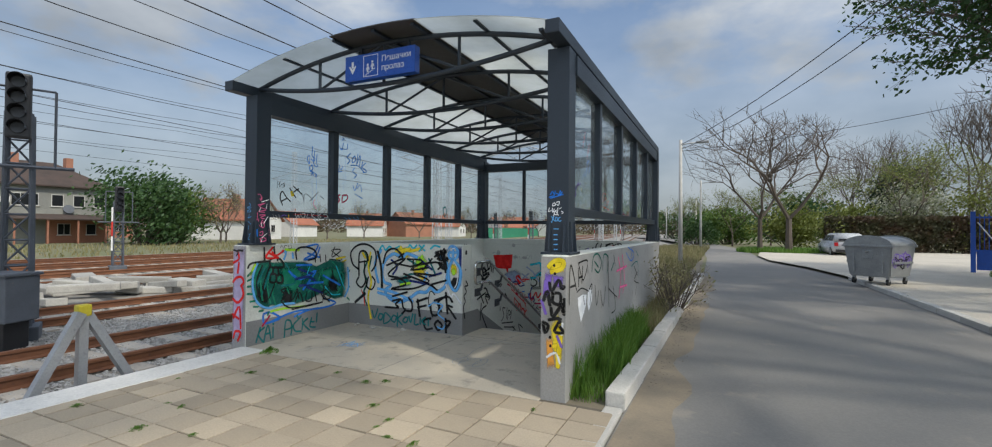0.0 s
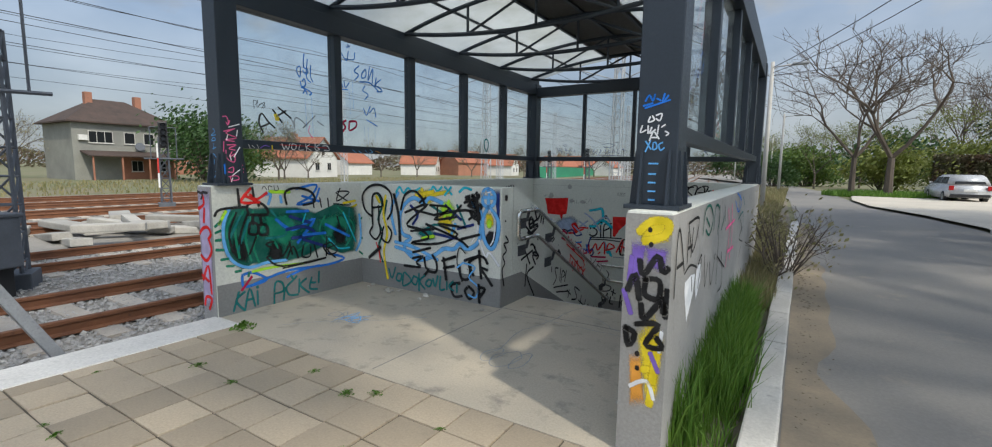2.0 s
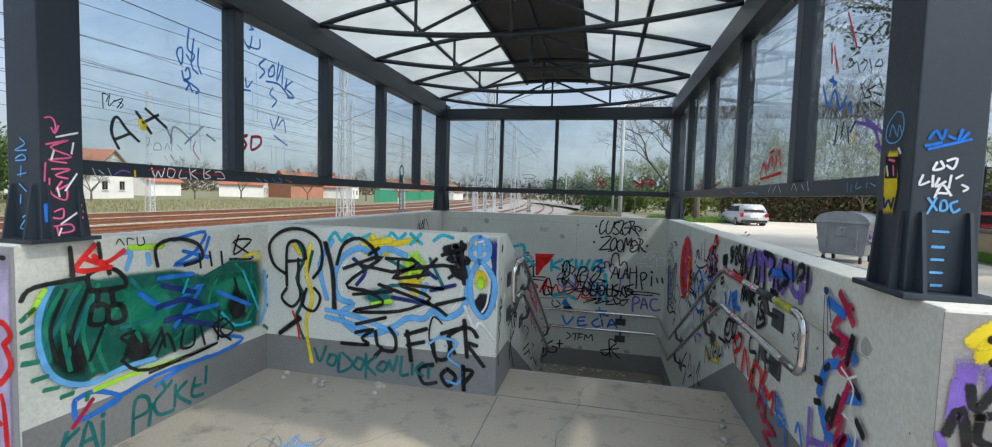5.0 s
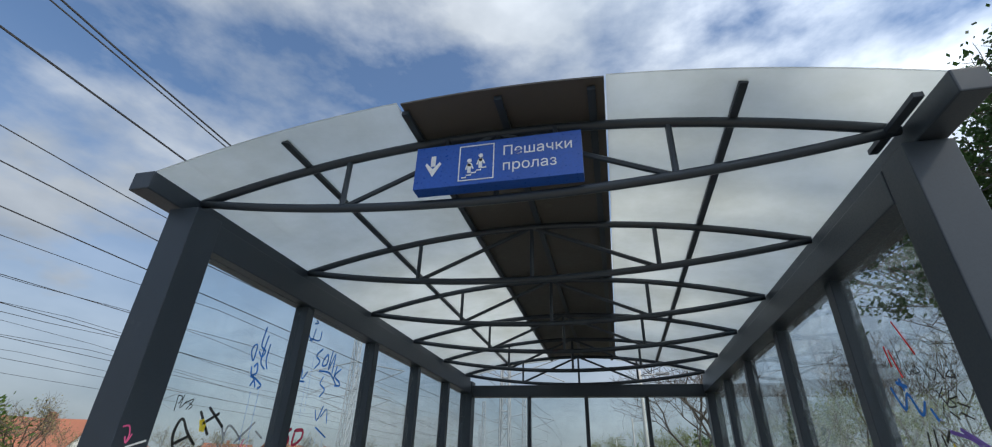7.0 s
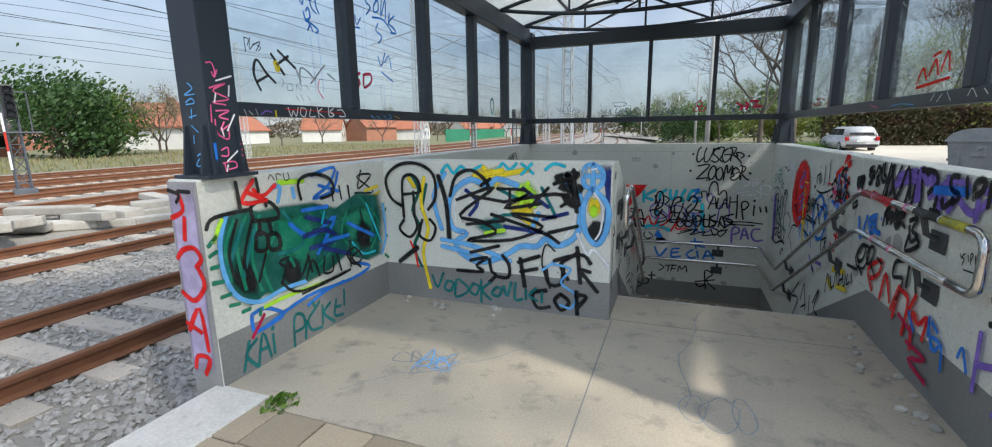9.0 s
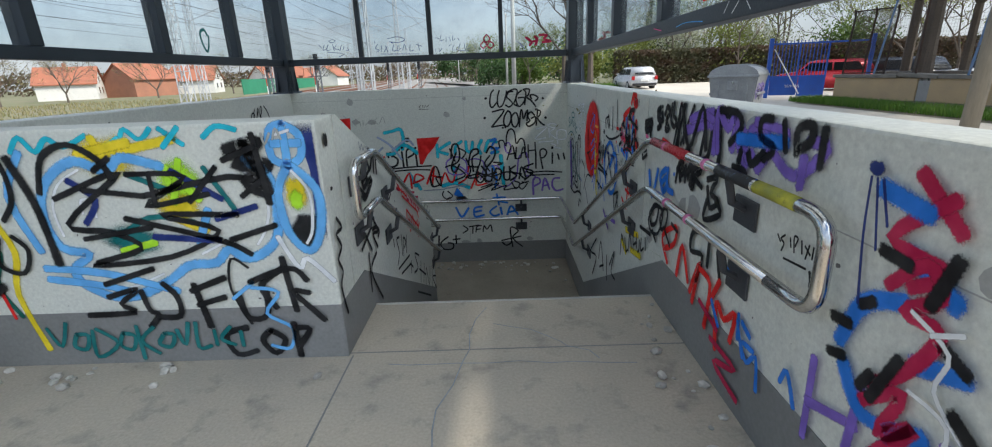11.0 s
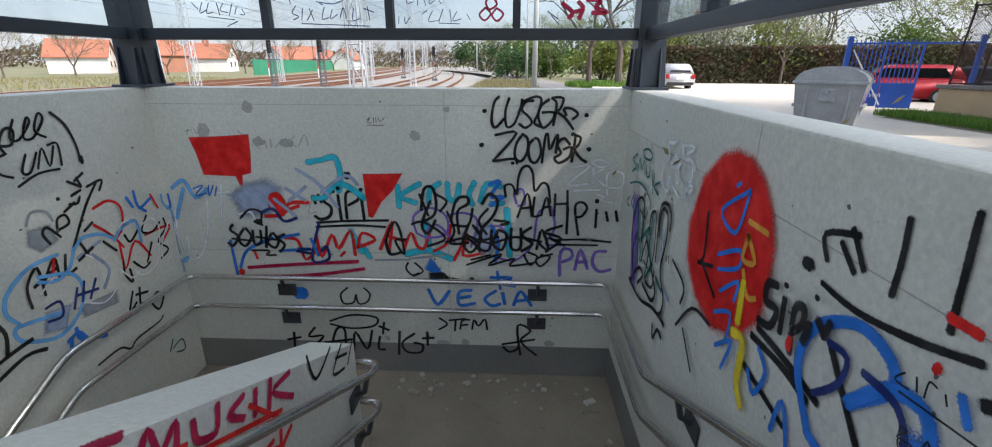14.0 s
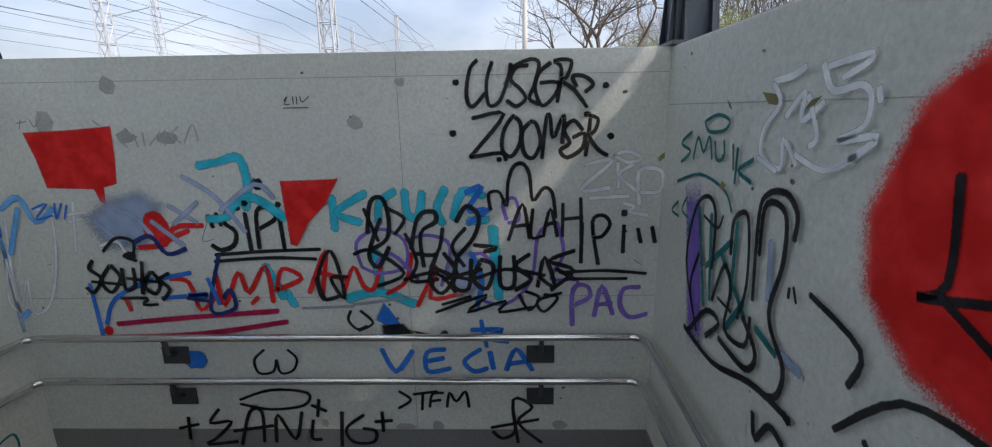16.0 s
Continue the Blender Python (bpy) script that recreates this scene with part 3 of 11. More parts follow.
kerb(-0.86, -6.0, -0.86, 4.28, 0.15, 0.0, "flush concrete kerb between tiles and lane", 10)
# paving tiles
me = None
pav = bpy.data.objects["pavement"]
T, TY = 0.310, 0.295
for i in range(14):
    for j in range(24):
        x, y = -5.084 + i * T, YF - 0.072 - (j + 1) * TY
        if me is None:
            ob = part("tile", boxm(0.005, T - 0.005, 0.005, TY - 0.005, -0.05, 0.0, 0.005), M_TILE, pav)
            me = ob.data
        else:
            ob = new("tile", me)
            ob.parent = pav
        ob.matrix_local = pose(x, y, random.uniform(-0.006, 0.003), random.uniform(-0.5, 0.5), random.uniform(-0.5, 0.5), random.uniform(-0.4, 0.4))

# ---- handrails ----
def bracket(owner, at, n, arm=0.085):
    """A dark plate on the wall with an arm to the rail; n is the wall's normal."""
    x, y, z = at
    n = Vector(n)
    t = Vector((-n.y, n.x, 0))
    bm = boxm(-0.085, 0.085, 0.0, 0.010, -0.21, -0.095, 0.003)
    m = Matrix((t.to_4d(), n.to_4d(), (0, 0, 1, 0), (0, 0, 0, 1))).transposed()
    m.col[3] = (x, y, z, 1)
    bmesh.ops.transform(bm, matrix=m, verts=bm.verts[:])
    b = part("bracket", bm, M_PLATE, owner, "dark steel wall bracket")
    p = Vector(at)
    part("bracket_arm", tubem([p + n * 0.01 + Vector((0, 0, -0.14)), p + n * arm * 0.75 + Vector((0, 0, -0.11)), p + n * arm + Vector((0, 0, -0.015))], 0.016, 6), M_PLATE, b)


RR = 0.023
xr, xl, yb = XR - 0.085, XL + 0.085, YB - 0.085
rail_a = thing("handrail", "polished stainless steel double handrail bent round the walls", "handrail", "handrails")
yk, yd = 6.57, 9.32
for name, z0 in (("upper_rail", 1.03), ("lower_rail", 0.74)):
    z1 = z0 - 1.39
    part(name, tubem(bent([(xr, 5.20, z0), (xr, yk, z0), (xr, yd, z1), (xr, yb, z1), (xl, yb, z1), (xl, 9.35, z1), (xl, 6.3, z1 - 1.6)], 0.09), RR, 10), M_CHROME, rail_a, "", True)
part("end_bend", tubem(bent([(xr, 5.22, 1.03), (xr, 4.98, 1.03), (xr, 4.98, 0.74), (xr, 5.22, 0.74)], 0.09), RR + 0.0005, 10), M_CHROME, rail_a, "rounded rail end", True)
for y in (5.56, 7.13, 8.75):
    for z0 in (1.03, 0.74):
        z = z0 if y < yk else z0 - (y - yk) / (yd - yk) * 1.39
        bracket(rail_a, (XR - 0.004, y, max(z, z0 - 1.39)), (-1, 0, 0))
for x in (-4.37, -2.09):
    for z0 in (1.03, 0.74):
        bracket(rail_a, (x, YB - 0.004, z0 - 1.39), (0, -1, 0))
for y in (8.9, 7.9, 7.0):
    for z0 in (-0.35, -0.65):
        bracket(rail_a, (XL + 0.002, y, z0 - max(0, 9.35 - y) * 1.6 / 3.05), (1, 0, 0))
M_TAPE = material("pink_tape", (0.75, 0.22, 0.42), (0.70, 0.20, 0.40), None, 0.5, fine=60, coarse=6, bump=0.1)
# the paint that people left on the rail
part("paint", tubem([(xr, 5.12, 1.03), (xr, 5.36, 1.03)], RR + 0.0012, 10), material("rail_yellow", (0.55, 0.50, 0.04), (0.30, 0.30, 0.05), (0.05, 0.05, 0.05), 0.5, fine=60, coarse=9), rail_a, "yellow sprayed stretch of rail", True)
part("paint", tubem([(xr, 5.97, 1.03), (xr, 6.50, 1.03)], RR + 0.0012, 10), material("rail_red", (0.42, 0.02, 0.03), (0.36, 0.02, 0.03), (0.55, 0.42, 0.43), 0.3, fine=60, coarse=9), rail_a, "red sprayed stretch of rail", True)
part("paint", tubem([(xr, 5.38, 1.03), (xr, 5.66, 1.03)], RR + 0.0012, 10), material("rail_black", (0.02, 0.02, 0.022), (0.03, 0.03, 0.03), (0.2, 0.3, 0.5), 0.5, fine=60, coarse=9), rail_a, "black sprayed stretch of rail", True)

for y0, y1, z in ((6.27, 6.30, 1.03), (5.76, 5.79, 1.03), (6.2, 6.23, 0.74), (5.9, 5.93, 0.74)):
    part("tape", tubem([(xr, y0, z), (xr, y1, z)], RR + 0.0022, 10), M_TAPE, rail_a, "pink tape round the rail", True)
rail_b = thing("handrail", "stainless steel double handrail on the sloping divider wall", "handrail", "handrails")
xd = XD + 0.085
yk2, ye2 = 6.66, 9.22
for name, z0 in (("upper_rail", 1.01), ("lower_rail", 0.71)):
    z1 = z0 - (ye2 - yk2) * 0.523
    part(name, tubem(bent([(xd, 6.34, z0), (xd, yk2, z0), (xd, ye2, z1), (xd, ye2 + 0.10, z1), (xd - 0.13, ye2 + 0.12, z1)], 0.07), RR, 10), M_CHROME, rail_b, "", True)
part("end_bend", tubem(bent([(xd, 6.36, 1.01), (xd, 6.22, 1.01), (xd, 6.22, 0.71), (xd, 6.36, 0.71)], 0.09), RR + 0.0005, 10), M_CHROME, rail_b, "rounded rail end", True)
for y in (6.44, 7.12, 9.12):
    for z0 in (1.01, 0.71):
        bracket(rail_b, (XD + 0.004, y, z0 - max(0, y - yk2) * 0.523), (1, 0, 0))

# ---- sign ----
M_SIGN = material("sign_blue", (0.015, 0.085, 0.42), (0.014, 0.075, 0.38), (0.012, 0.06, 0.30), 0.35, fine=60, coarse=2, bump=0.02, stain_at=0.72)
M_SIGNW = material("sign_white", (0.80, 0.81, 0.82), (0.76, 0.77, 0.78), (0.70, 0.71, 0.72), 0.5, fine=60, coarse=3, bump=0.0, stain_at=0.75)
sign = thing("direction_sign", "blue hanging box sign with white arrow and lettering", "sign")
SX0, SX1, SZ0, SZ1, SY = -3.848, -2.892, 3.15, 3.437, 4.32
part("box", boxm(SX0, SX1, SY, SY + 0.09, SZ0, SZ1, 0.004), M_SIGN, sign)
for x in (SX0 + 0.15, SX1 - 0.15):
    part("strut", boxm(x - 0.012, x + 0.012, SY + 0.09, SY + 0.12, SZ0 + 0.04, SZ1 + 0.12), M_STEEL, sign)


def flat(name, shapes, label=""):
    bm = bmesh.new()
    for sh in shapes:
        prism(bm, sh, SY - 0.004, SY - 0.001, "y")
    return part(name, bm, M_SIGNW, sign, label)


ax, az, sz = SX0 + 0.11, SZ0 + 0.145, 0.070
flat("arrow", [[(ax - 0.014, az + sz), (ax + 0.014, az + sz), (ax + 0.014, az), (ax - 0.014, az)], [(ax - 0.048, az + 0.012), (ax, az - sz), (ax + 0.048, az + 0.012), (ax + 0.040, az + 0.026), (ax, az - 0.018), (ax - 0.040, az + 0.026)]], "white arrow pointing down")
bx0, bx1, bz0, bz1 = SX0 + 0.265, SX0 + 0.470, SZ0 + 0.025, SZ1 - 0.025
flat("pictogram", [[(bx0, bz0), (bx1, bz0), (bx1, bz0 + 0.006), (bx0, bz0 + 0.006)], [(bx0, bz1 - 0.006), (bx1, bz1 - 0.006), (bx1, bz1), (bx0, bz1)], [(bx0, bz0 + 0.006), (bx0 + 0.006, bz0 + 0.006), (bx0 + 0.006, bz1 - 0.006), (bx0, bz1 - 0.006)], [(bx1 - 0.006, bz0 + 0.006), (bx1, bz0 + 0.006), (bx1, bz1 - 0.006), (bx1 - 0.006, bz1 - 0.006)]]
     + [[(bx0 + 0.02 + i * 0.028, bz0 + 0.018 + i * 0.014), (bx0 + 0.048 + i * 0.028, bz0 + 0.018 + i * 0.014), (bx0 + 0.048 + i * 0.028, bz0 + 0.032 + i * 0.014), (bx0 + 0.042 + i * 0.028, bz0 + 0.025 + i * 0.014), (bx0 + 0.02 + i * 0.028, bz0 + 0.025 + i * 0.014)] for i in range(5)]
     + [[(bx0 + 0.052 + k, bz0 + 0.05 + k * 0.42), (bx0 + 0.072 + k, bz0 + 0.05 + k * 0.42), (bx0 + 0.072 + k, bz0 + 0.115 + k * 0.42), (bx0 + 0.052 + k, bz0 + 0.115 + k * 0.42)] for k in (0, 0.065)]
     + [[(bx0 + 0.062 + k + 0.014 * math.cos(a * 0.7854), bz0 + 0.133 + k * 0.42 + 0.014 * math.sin(a * 0.7854)) for a in range(8)] for k in (0, 0.065)]
     + [[(bx0 + 0.038 + k, bz0 + 0.075 + k * 0.42), (bx0 + 0.050 + k, bz0 + 0.112 + k * 0.42), (bx0 + 0.076 + k, bz0 + 0.112 + k * 0.42), (bx0 + 0.090 + k, bz0 + 0.078 + k * 0.42), (bx0 + 0.080 + k, bz0 + 0.076 + k * 0.42), (bx0 + 0.072 + k, bz0 + 0.095 + k * 0.42), (bx0 + 0.052 + k, bz0 + 0.095 + k * 0.42), (bx0 + 0.046 + k, bz0 + 0.073 + k * 0.42)] for k in (0, 0.065)], "white stair pictogram in a square frame")
for word, z in (("Пешачки", SZ0 + 0.170), ("пролаз", SZ0 + 0.070)):
    cu = bpy.data.curves.new("lettering", "FONT")
    cu.body, cu.size, cu.extrude = word, 0.090, 0.001
    tmp = new("lettering", cu)
    bpy.context.view_layer.update()
    me = bpy.data.meshes.new_from_object(tmp.evaluated_get(bpy.context.evaluated_depsgraph_get()))
    bpy.data.objects.remove(tmp)
    me.materials.clear()
    me.materials.append(M_SIGNW)
    ob = new("lettering", me)
    ob.parent = sign
    ob.matrix_local = pose(SX0 + 0.515, SY - 0.002, z, 90, 0, 0)
    ob["label"] = "white Cyrillic lettering"

# ---- raw mesh gathering for plants and lattices ----
class Gather:
    def __init__(self):
        self.v, self.f = [], []

    def bar(self, p, q, r0, r1=None, n=4):
        p, q = Vector(p), Vector(q)
        d = q - p
        if d.length < 1e-6:
            return
        a = d.orthogonal().normalized()
        b = d.normalized().cross(a)
        s = len(self.v)
        r1 = r0 if r1 is None else r1
        for c, r in ((p, r0), (q, r1)):
            self.v += [tuple(c + r * (a * math.cos(2 * math.pi * k / n + 0.785) + b * math.sin(2 * math.pi * k / n + 0.785))) for k in range(n)]
        self.f += [(s + k, s + (k + 1) % n, s + n + (k + 1) % n, s + n + k) for k in range(n)]

    def leaf(self, p, size, rnd):
        a = Vector((rnd.gauss(0, 1), rnd.gauss(0, 1), rnd.gauss(0, 1))).normalized()
        b = a.orthogonal().normalized() * size
        c = a.cross(b) * 0.6
        s = len(self.v)
        p = Vector(p)
        self.v += [tuple(p - b), tuple(p + c * 0.8), tuple(p + b), tuple(p - c * 0.8)]
        self.f.append((s, s + 1, s + 2, s + 3))

    def make(self, name, mat, parent=None, label=""):
        me = bpy.data.meshes.new(name)
        me.from_pydata(self.v, [], self.f)
        me.materials.append(mat)
        ob = new(name, me)
        if parent:
            ob.parent = parent
        if label:
            ob["label"] = label
        return ob


def leafy(name, a, b, c=None):
    """Leaves that differ island by island and let some light through."""
    m = bpy.data.materials.new(name)
    m.use_nodes = True
    nt = m.node_tree
    g = nt.nodes.new("ShaderNodeNewGeometry")
    col = _mix(nt, g.outputs["Random Per Island"], a, b)
    if c:
        col = _mix(nt, _ramp(nt, _noise(nt, 0.7, 3), 0.45, 0.6), col, c)
    p = nt.nodes["Principled BSDF"]
    p.inputs["Roughness"].default_value = 0.6
    nt.links.new(col, p.inputs["Base Color"])
    t = nt.nodes.new("ShaderNodeBsdfTranslucent")
    nt.links.new(col, t.inputs["Color"])
    x = nt.nodes.new("ShaderNodeMixShader")
    x.inputs["Fac"].default_value = 0.35
    nt.links.new(p.outputs[0], x.inputs[1]), nt.links.new(t.outputs[0], x.inputs[2])
    nt.links.new(x.outputs[0], nt.nodes["Material Output"].inputs["Surface"])
    return m


M_BARK = material("bark", (0.12, 0.095, 0.075), (0.09, 0.075, 0.06), (0.16, 0.14, 0.12), 0.9, fine=30, coarse=3, bump=0.5, stretch=(1, 1, 0.3))
M_TWIG = material("twigs", (0.13, 0.105, 0.085), (0.10, 0.08, 0.065), None, 0.9, fine=30, coarse=2, bump=0.0)
M_LEAF_G = leafy("spring_leaves", (0.055, 0.115, 0.02), (0.12, 0.18, 0.03))
M_LEAF_D = leafy("dark_leaves", (0.03, 0.075, 0.02), (0.06, 0.12, 0.03))
M_LEAF_Y = leafy("yellow_green_leaves", (0.15, 0.19, 0.03), (0.21, 0.23, 0.06))
M_LEAF_P = leafy("pine_needles", (0.012, 0.035, 0.015), (0.025, 0.055, 0.02))
M_BLOSSOM = leafy("blossom", (0.55, 0.54, 0.48), (0.40, 0.42, 0.30), (0.16, 0.20, 0.06))
M_HEDGE = leafy("dry_hedge", (0.14, 0.085, 0.05), (0.10, 0.07, 0.045), (0.085, 0.085, 0.04))
M_GRASS = leafy("grass_blades", (0.07, 0.17, 0.018), (0.16, 0.28, 0.04))
M_DRY = leafy("dry_grass", (0.32, 0.27, 0.14), (0.20, 0.20, 0.08))


def tree(label, height, spread, seed, depth=5, trunk=0.2, leaf=None, leaf_size=0.08, leaves=0, upright=0.25, clear=0.25, lean=(0, 0), kids=3):
    """A tree of its own: tapered trunk, limbs and twigs, and a crown of separate leaves if it has any."""
    rnd = random.Random(seed)
    t = thing("tree", label, "tree")
    wood, fine, tips = Gather(), Gather(), []
    top = Vector((lean[0], lean[1], height * clear))
    wood.bar((0, 0, -0.1), top * 0.5, trunk, trunk * 0.8, 8)
    wood.bar(top * 0.5, top, trunk * 0.8, trunk * 0.7, 8)

    def grow(p, d, length, r, level):
        q = p
        for k in range(3):
            d = (d + Vector((rnd.gauss(0, 0.14), rnd.gauss(0, 0.14), rnd.gauss(0, 0.08) + upright * 0.12))).normalized()
            q2 = q + d * length / 3
            (wood if r > 0.03 else fine).bar(q, q2, r * (1 - 0.15 * k), r * (1 - 0.15 * (k + 1)), 6 if r > 0.05 else 3)
            if level > 0 and k > 0 and rnd.random() < 0.75:
                side = Vector((rnd.gauss(0, 1), rnd.gauss(0, 1), rnd.gauss(0.2, 0.5))).normalized()
                grow(q2, (d * 0.55 + side * 0.75).normalized(), length * rnd.uniform(0.5, 0.75), r * 0.5, level - 1)
            q = q2
            if level <= 1:
                tips.append(q2)
        if level > 0:
            for _ in range(2):
                side = Vector((rnd.gauss(0, 1), rnd.gauss(0, 1), rnd.gauss(0.1, 0.5))).normalized()
                grow(q, (d * 0.8 + side * 0.55).normalized(), length * rnd.uniform(0.6, 0.8), r * 0.62, level - 1)

    for k in range(kids):
        a = 2 * math.pi * (k + rnd.uniform(-0.2, 0.2)) / kids
        grow(top, Vector((math.cos(a) * spread, math.sin(a) * spread, 1.0)).normalized(), height * 0.30, trunk * 0.55, depth)
    wood.make("trunk", M_BARK, t, "grey-brown trunk and limbs")
    tagged(fine.make("twig", M_TWIG, t, "fine bare twigs"), kind="stuff")
    if leaf and tips:
        g = Gather()
        for _ in range(leaves):
            p = rnd.choice(tips)
            g.leaf((p.x + rnd.gauss(0, 0.22), p.y + rnd.gauss(0, 0.22), p.z + rnd.gauss(0, 0.18)), leaf_size * rnd.uniform(0.6, 1.4), rnd)
        g.make("crown", leaf, t, "sparse crown of small leaves")
    return t


def bush(name, label, mat, w, d, h, seed, n=2600, leaf_size=0.09, category="bush"):
    """A shrub of stems and many leaf clumps with an uneven outline."""
    rnd = random.Random(seed)
    t = thing(name, label, category)
    st, g = Gather(), Gather()
    clumps = []
    for _ in range(26):
        a, rr = rnd.uniform(0, 6.283), math.sqrt(rnd.random())
        zz = rnd.random() ** 0.7
        k = math.sqrt(max(0.05, 1 - (zz - 0.35) ** 2 * 1.6))
        clumps.append((Vector((w / 2 * rr * k * math.cos(a), d / 2 * rr * k * math.sin(a), h * (0.12 + 0.80 * zz))), rnd.uniform(0.10, 0.22) * min(w, h)))
    for c, _ in clumps:
        st.bar((c.x * 0.15, c.y * 0.15, -0.05), c, 0.012 * h, 0.005 * h, 3)
    for _ in range(n):
        c, r = rnd.choice(clumps)
        g.leaf(c + Vector((rnd.gauss(0, r), rnd.gauss(0, r), rnd.gauss(0, r * 0.8))), leaf_size * rnd.uniform(0.6, 1.5), rnd)
    g.v = [(x, y, max(z, -0.05)) for x, y, z in g.v]
    st.make("stem", M_TWIG, t)
    g.make("foliage", mat, t)
    return t


def place(ob, x, y, z=0.0, rz=0.0, s=1.0):
    ob.matrix_basis = pose(x, y, z, 0, 0, rz) @ Matrix.Diagonal((s, s, s, 1))
    return ob


# trees along the lane
place(tree("large bare walnut tree with spreading twigs", 11.0, 0.95, 3, 5, 0.26, clear=0.22), 4.3, 39.5, 0)
place(tree("bare forked tree beside the lane", 9.5, 0.8, 8, 5, 0.2, clear=0.26), 2.6, 41.0, 0, 40)
# overhanging trees that shade the lane, coming into leaf
place(tree("tall tree with dark branches and sparse young leaves", 11.5, 1.1, 21, 5, 0.28, M_LEAF_D, 0.08, 9000, clear=0.28, kids=4), 10.6, 19.0, 0.1)
place(tree("tall tree with dark branches and young leaves", 12.0, 1.2, 26, 5, 0.28, M_LEAF_D, 0.10, 30000, clear=0.29, kids=5), 11.5, 16.0, 0.0)
# unseen tree, added to keep direct sun off the stair well and lane
place(tree("broad unseen tree with young leaves, added to shade the stair well", 16.5, 0.95, 37, 5, 0.3, M_LEAF_D, 0.13, 26000, clear=0.42, kids=5), 9.6, 4.2, 0.0)
dark = tree("bare dark-stemmed tree behind the mesh fence", 9.5, 0.55, 44, 5, 0.17, clear=0.34)
place(dark, 11.2, 20.4)
for i, (x, y, s) in enumerate(((12.4, 19.6, 0.9), (15.5, 21.5, 1.1), (14.0, 17.6, 0.95), (18.5, 25.0, 1.15))):
    copy_thing(dark, pose(x, y, 0, 0, 0, 100 * i + 20) @ Matrix.Diagonal((s, s, s, 1)))
# bare poplars far off
pop = tree("tall bare poplar tree in the distance", 19.0, 0.22, 5, 4, 0.28, upright=0.8, clear=0.12, kids=4)
place(pop, 25, 70)
for i, (x, y, s) in enumerate(((28, 72, 1.05), (31, 75, 0.95), (20, 78, 0.85), (35, 70, 1.1), (17, 82, 0.8))):
    copy_thing(pop, pose(x, y, 0, 0, 0, 70 * i) @ Matrix.Diagonal((s, s, s, 1)))
wild = tree("bare young tree at the edge of the wood", 8.0, 0.6, 12, 4, 0.12, M_LEAF_Y, 0.07, 2200, clear=0.2)
place(wild, 12.5, 46)
for i, (x, y, s) in enumerate(((17, 44, 0.95), (21, 47, 1.1), (26, 45, 1.0), (9.5, 50, 0.9), (30, 41, 1.05), (1.0, 56, 0.8), (-3.5, 66, 0.8), (15, 52, 1.2), (34, 48, 1.1), (24, 36, 0.85), (-6, 90, 0.9), (5, 62, 0.9), (19, 27, 0.8), (23, 22, 0.9), (18, 19.5, 0.95))):
    copy_thing(wild, pose(x, y, 0, 0, 0, 47 * i) @ Matrix.Diagonal((s, s, s, 1)))
place(bush("tree", "dark green pine tree beyond the hedge", M_LEAF_P, 4.2, 4.2, 7.8, 4, 4000, 0.22, "tree"), 15.5, 58)
place(bush("bush", "white flowering cherry bush in blossom", M_BLOSSOM, 6.5, 5, 5.2, 6, 5000, 0.11), 14.0, 50)
place(bush("bush", "white flowering cherry bush in blossom", M_BLOSSOM, 5.5, 5, 4.6, 7, 4000, 0.11), 20.5, 48)
place(bush("bush", "fresh yellow-green bush in new leaf", M_LEAF_Y, 4.5, 4, 4.6, 8, 4000, 0.11), 17.5, 46)
place(bush("bush", "fresh yellow-green bush in new leaf", M_LEAF_Y, 4.0, 4, 3.8, 9, 3000, 0.11), 9.0, 47)
place(bush("bush", "fresh yellow-green bush in new leaf", M_LEAF_G, 5.0, 4, 4.4, 10, 4000, 0.11), 26, 44)
for i, (x, y, w, h, mt) in enumerate(((-2.5, 58, 4, 2.6, M_LEAF_D), (0.4, 64, 6, 4, M_LEAF_G), (6, 56, 6, 3.6, M_LEAF_Y), (-8, 100, 12, 5, M_LEAF_D), (-1, 110, 14, 6, M_LEAF_G), (10, 90, 16, 7, M_LEAF_D))):
    place(bush("bush", "dense roadside bushes coming into leaf", mt, w, w * 0.7, h, 40 + i, 3000, 0.05 * h), x, y)

# hedge behind the parking area
hedge = thing("hedge", "tall clipped brown beech hedge behind the parking", "hedge")
rnd = random.Random(5)
g, st = Gather(), Gather()
for _ in range(46000):
    u = rnd.random()
    x = 7.4 + 32 * u
    y = 45.5 - 9.5 * max(0, u - 0.25) + rnd.uniform(-0.7, 0.7)
    z = 2.75 * rnd.random() ** 0.75 + 0.15 * noise.noise((x * 0.7, 0, 3))
    g.leaf((x, y, z), rnd.uniform(0.08, 0.17), rnd)
for k in range(260):
    u = k / 260
    st.bar((7.4 + 32 * u, 45.5 - 9.5 * max(0, u - 0.25) + rnd.uniform(-0.3, 0.3), -0.1), (7.4 + 32 * u + rnd.uniform(-0.3, 0.3), 45.5 - 9.5 * max(0, u - 0.25) + rnd.uniform(-0.4, 0.4), 2.2), 0.02, 0.008, 3)
g.make("foliage", M_HEDGE, hedge)
st.make("stem", M_TWIG, hedge)

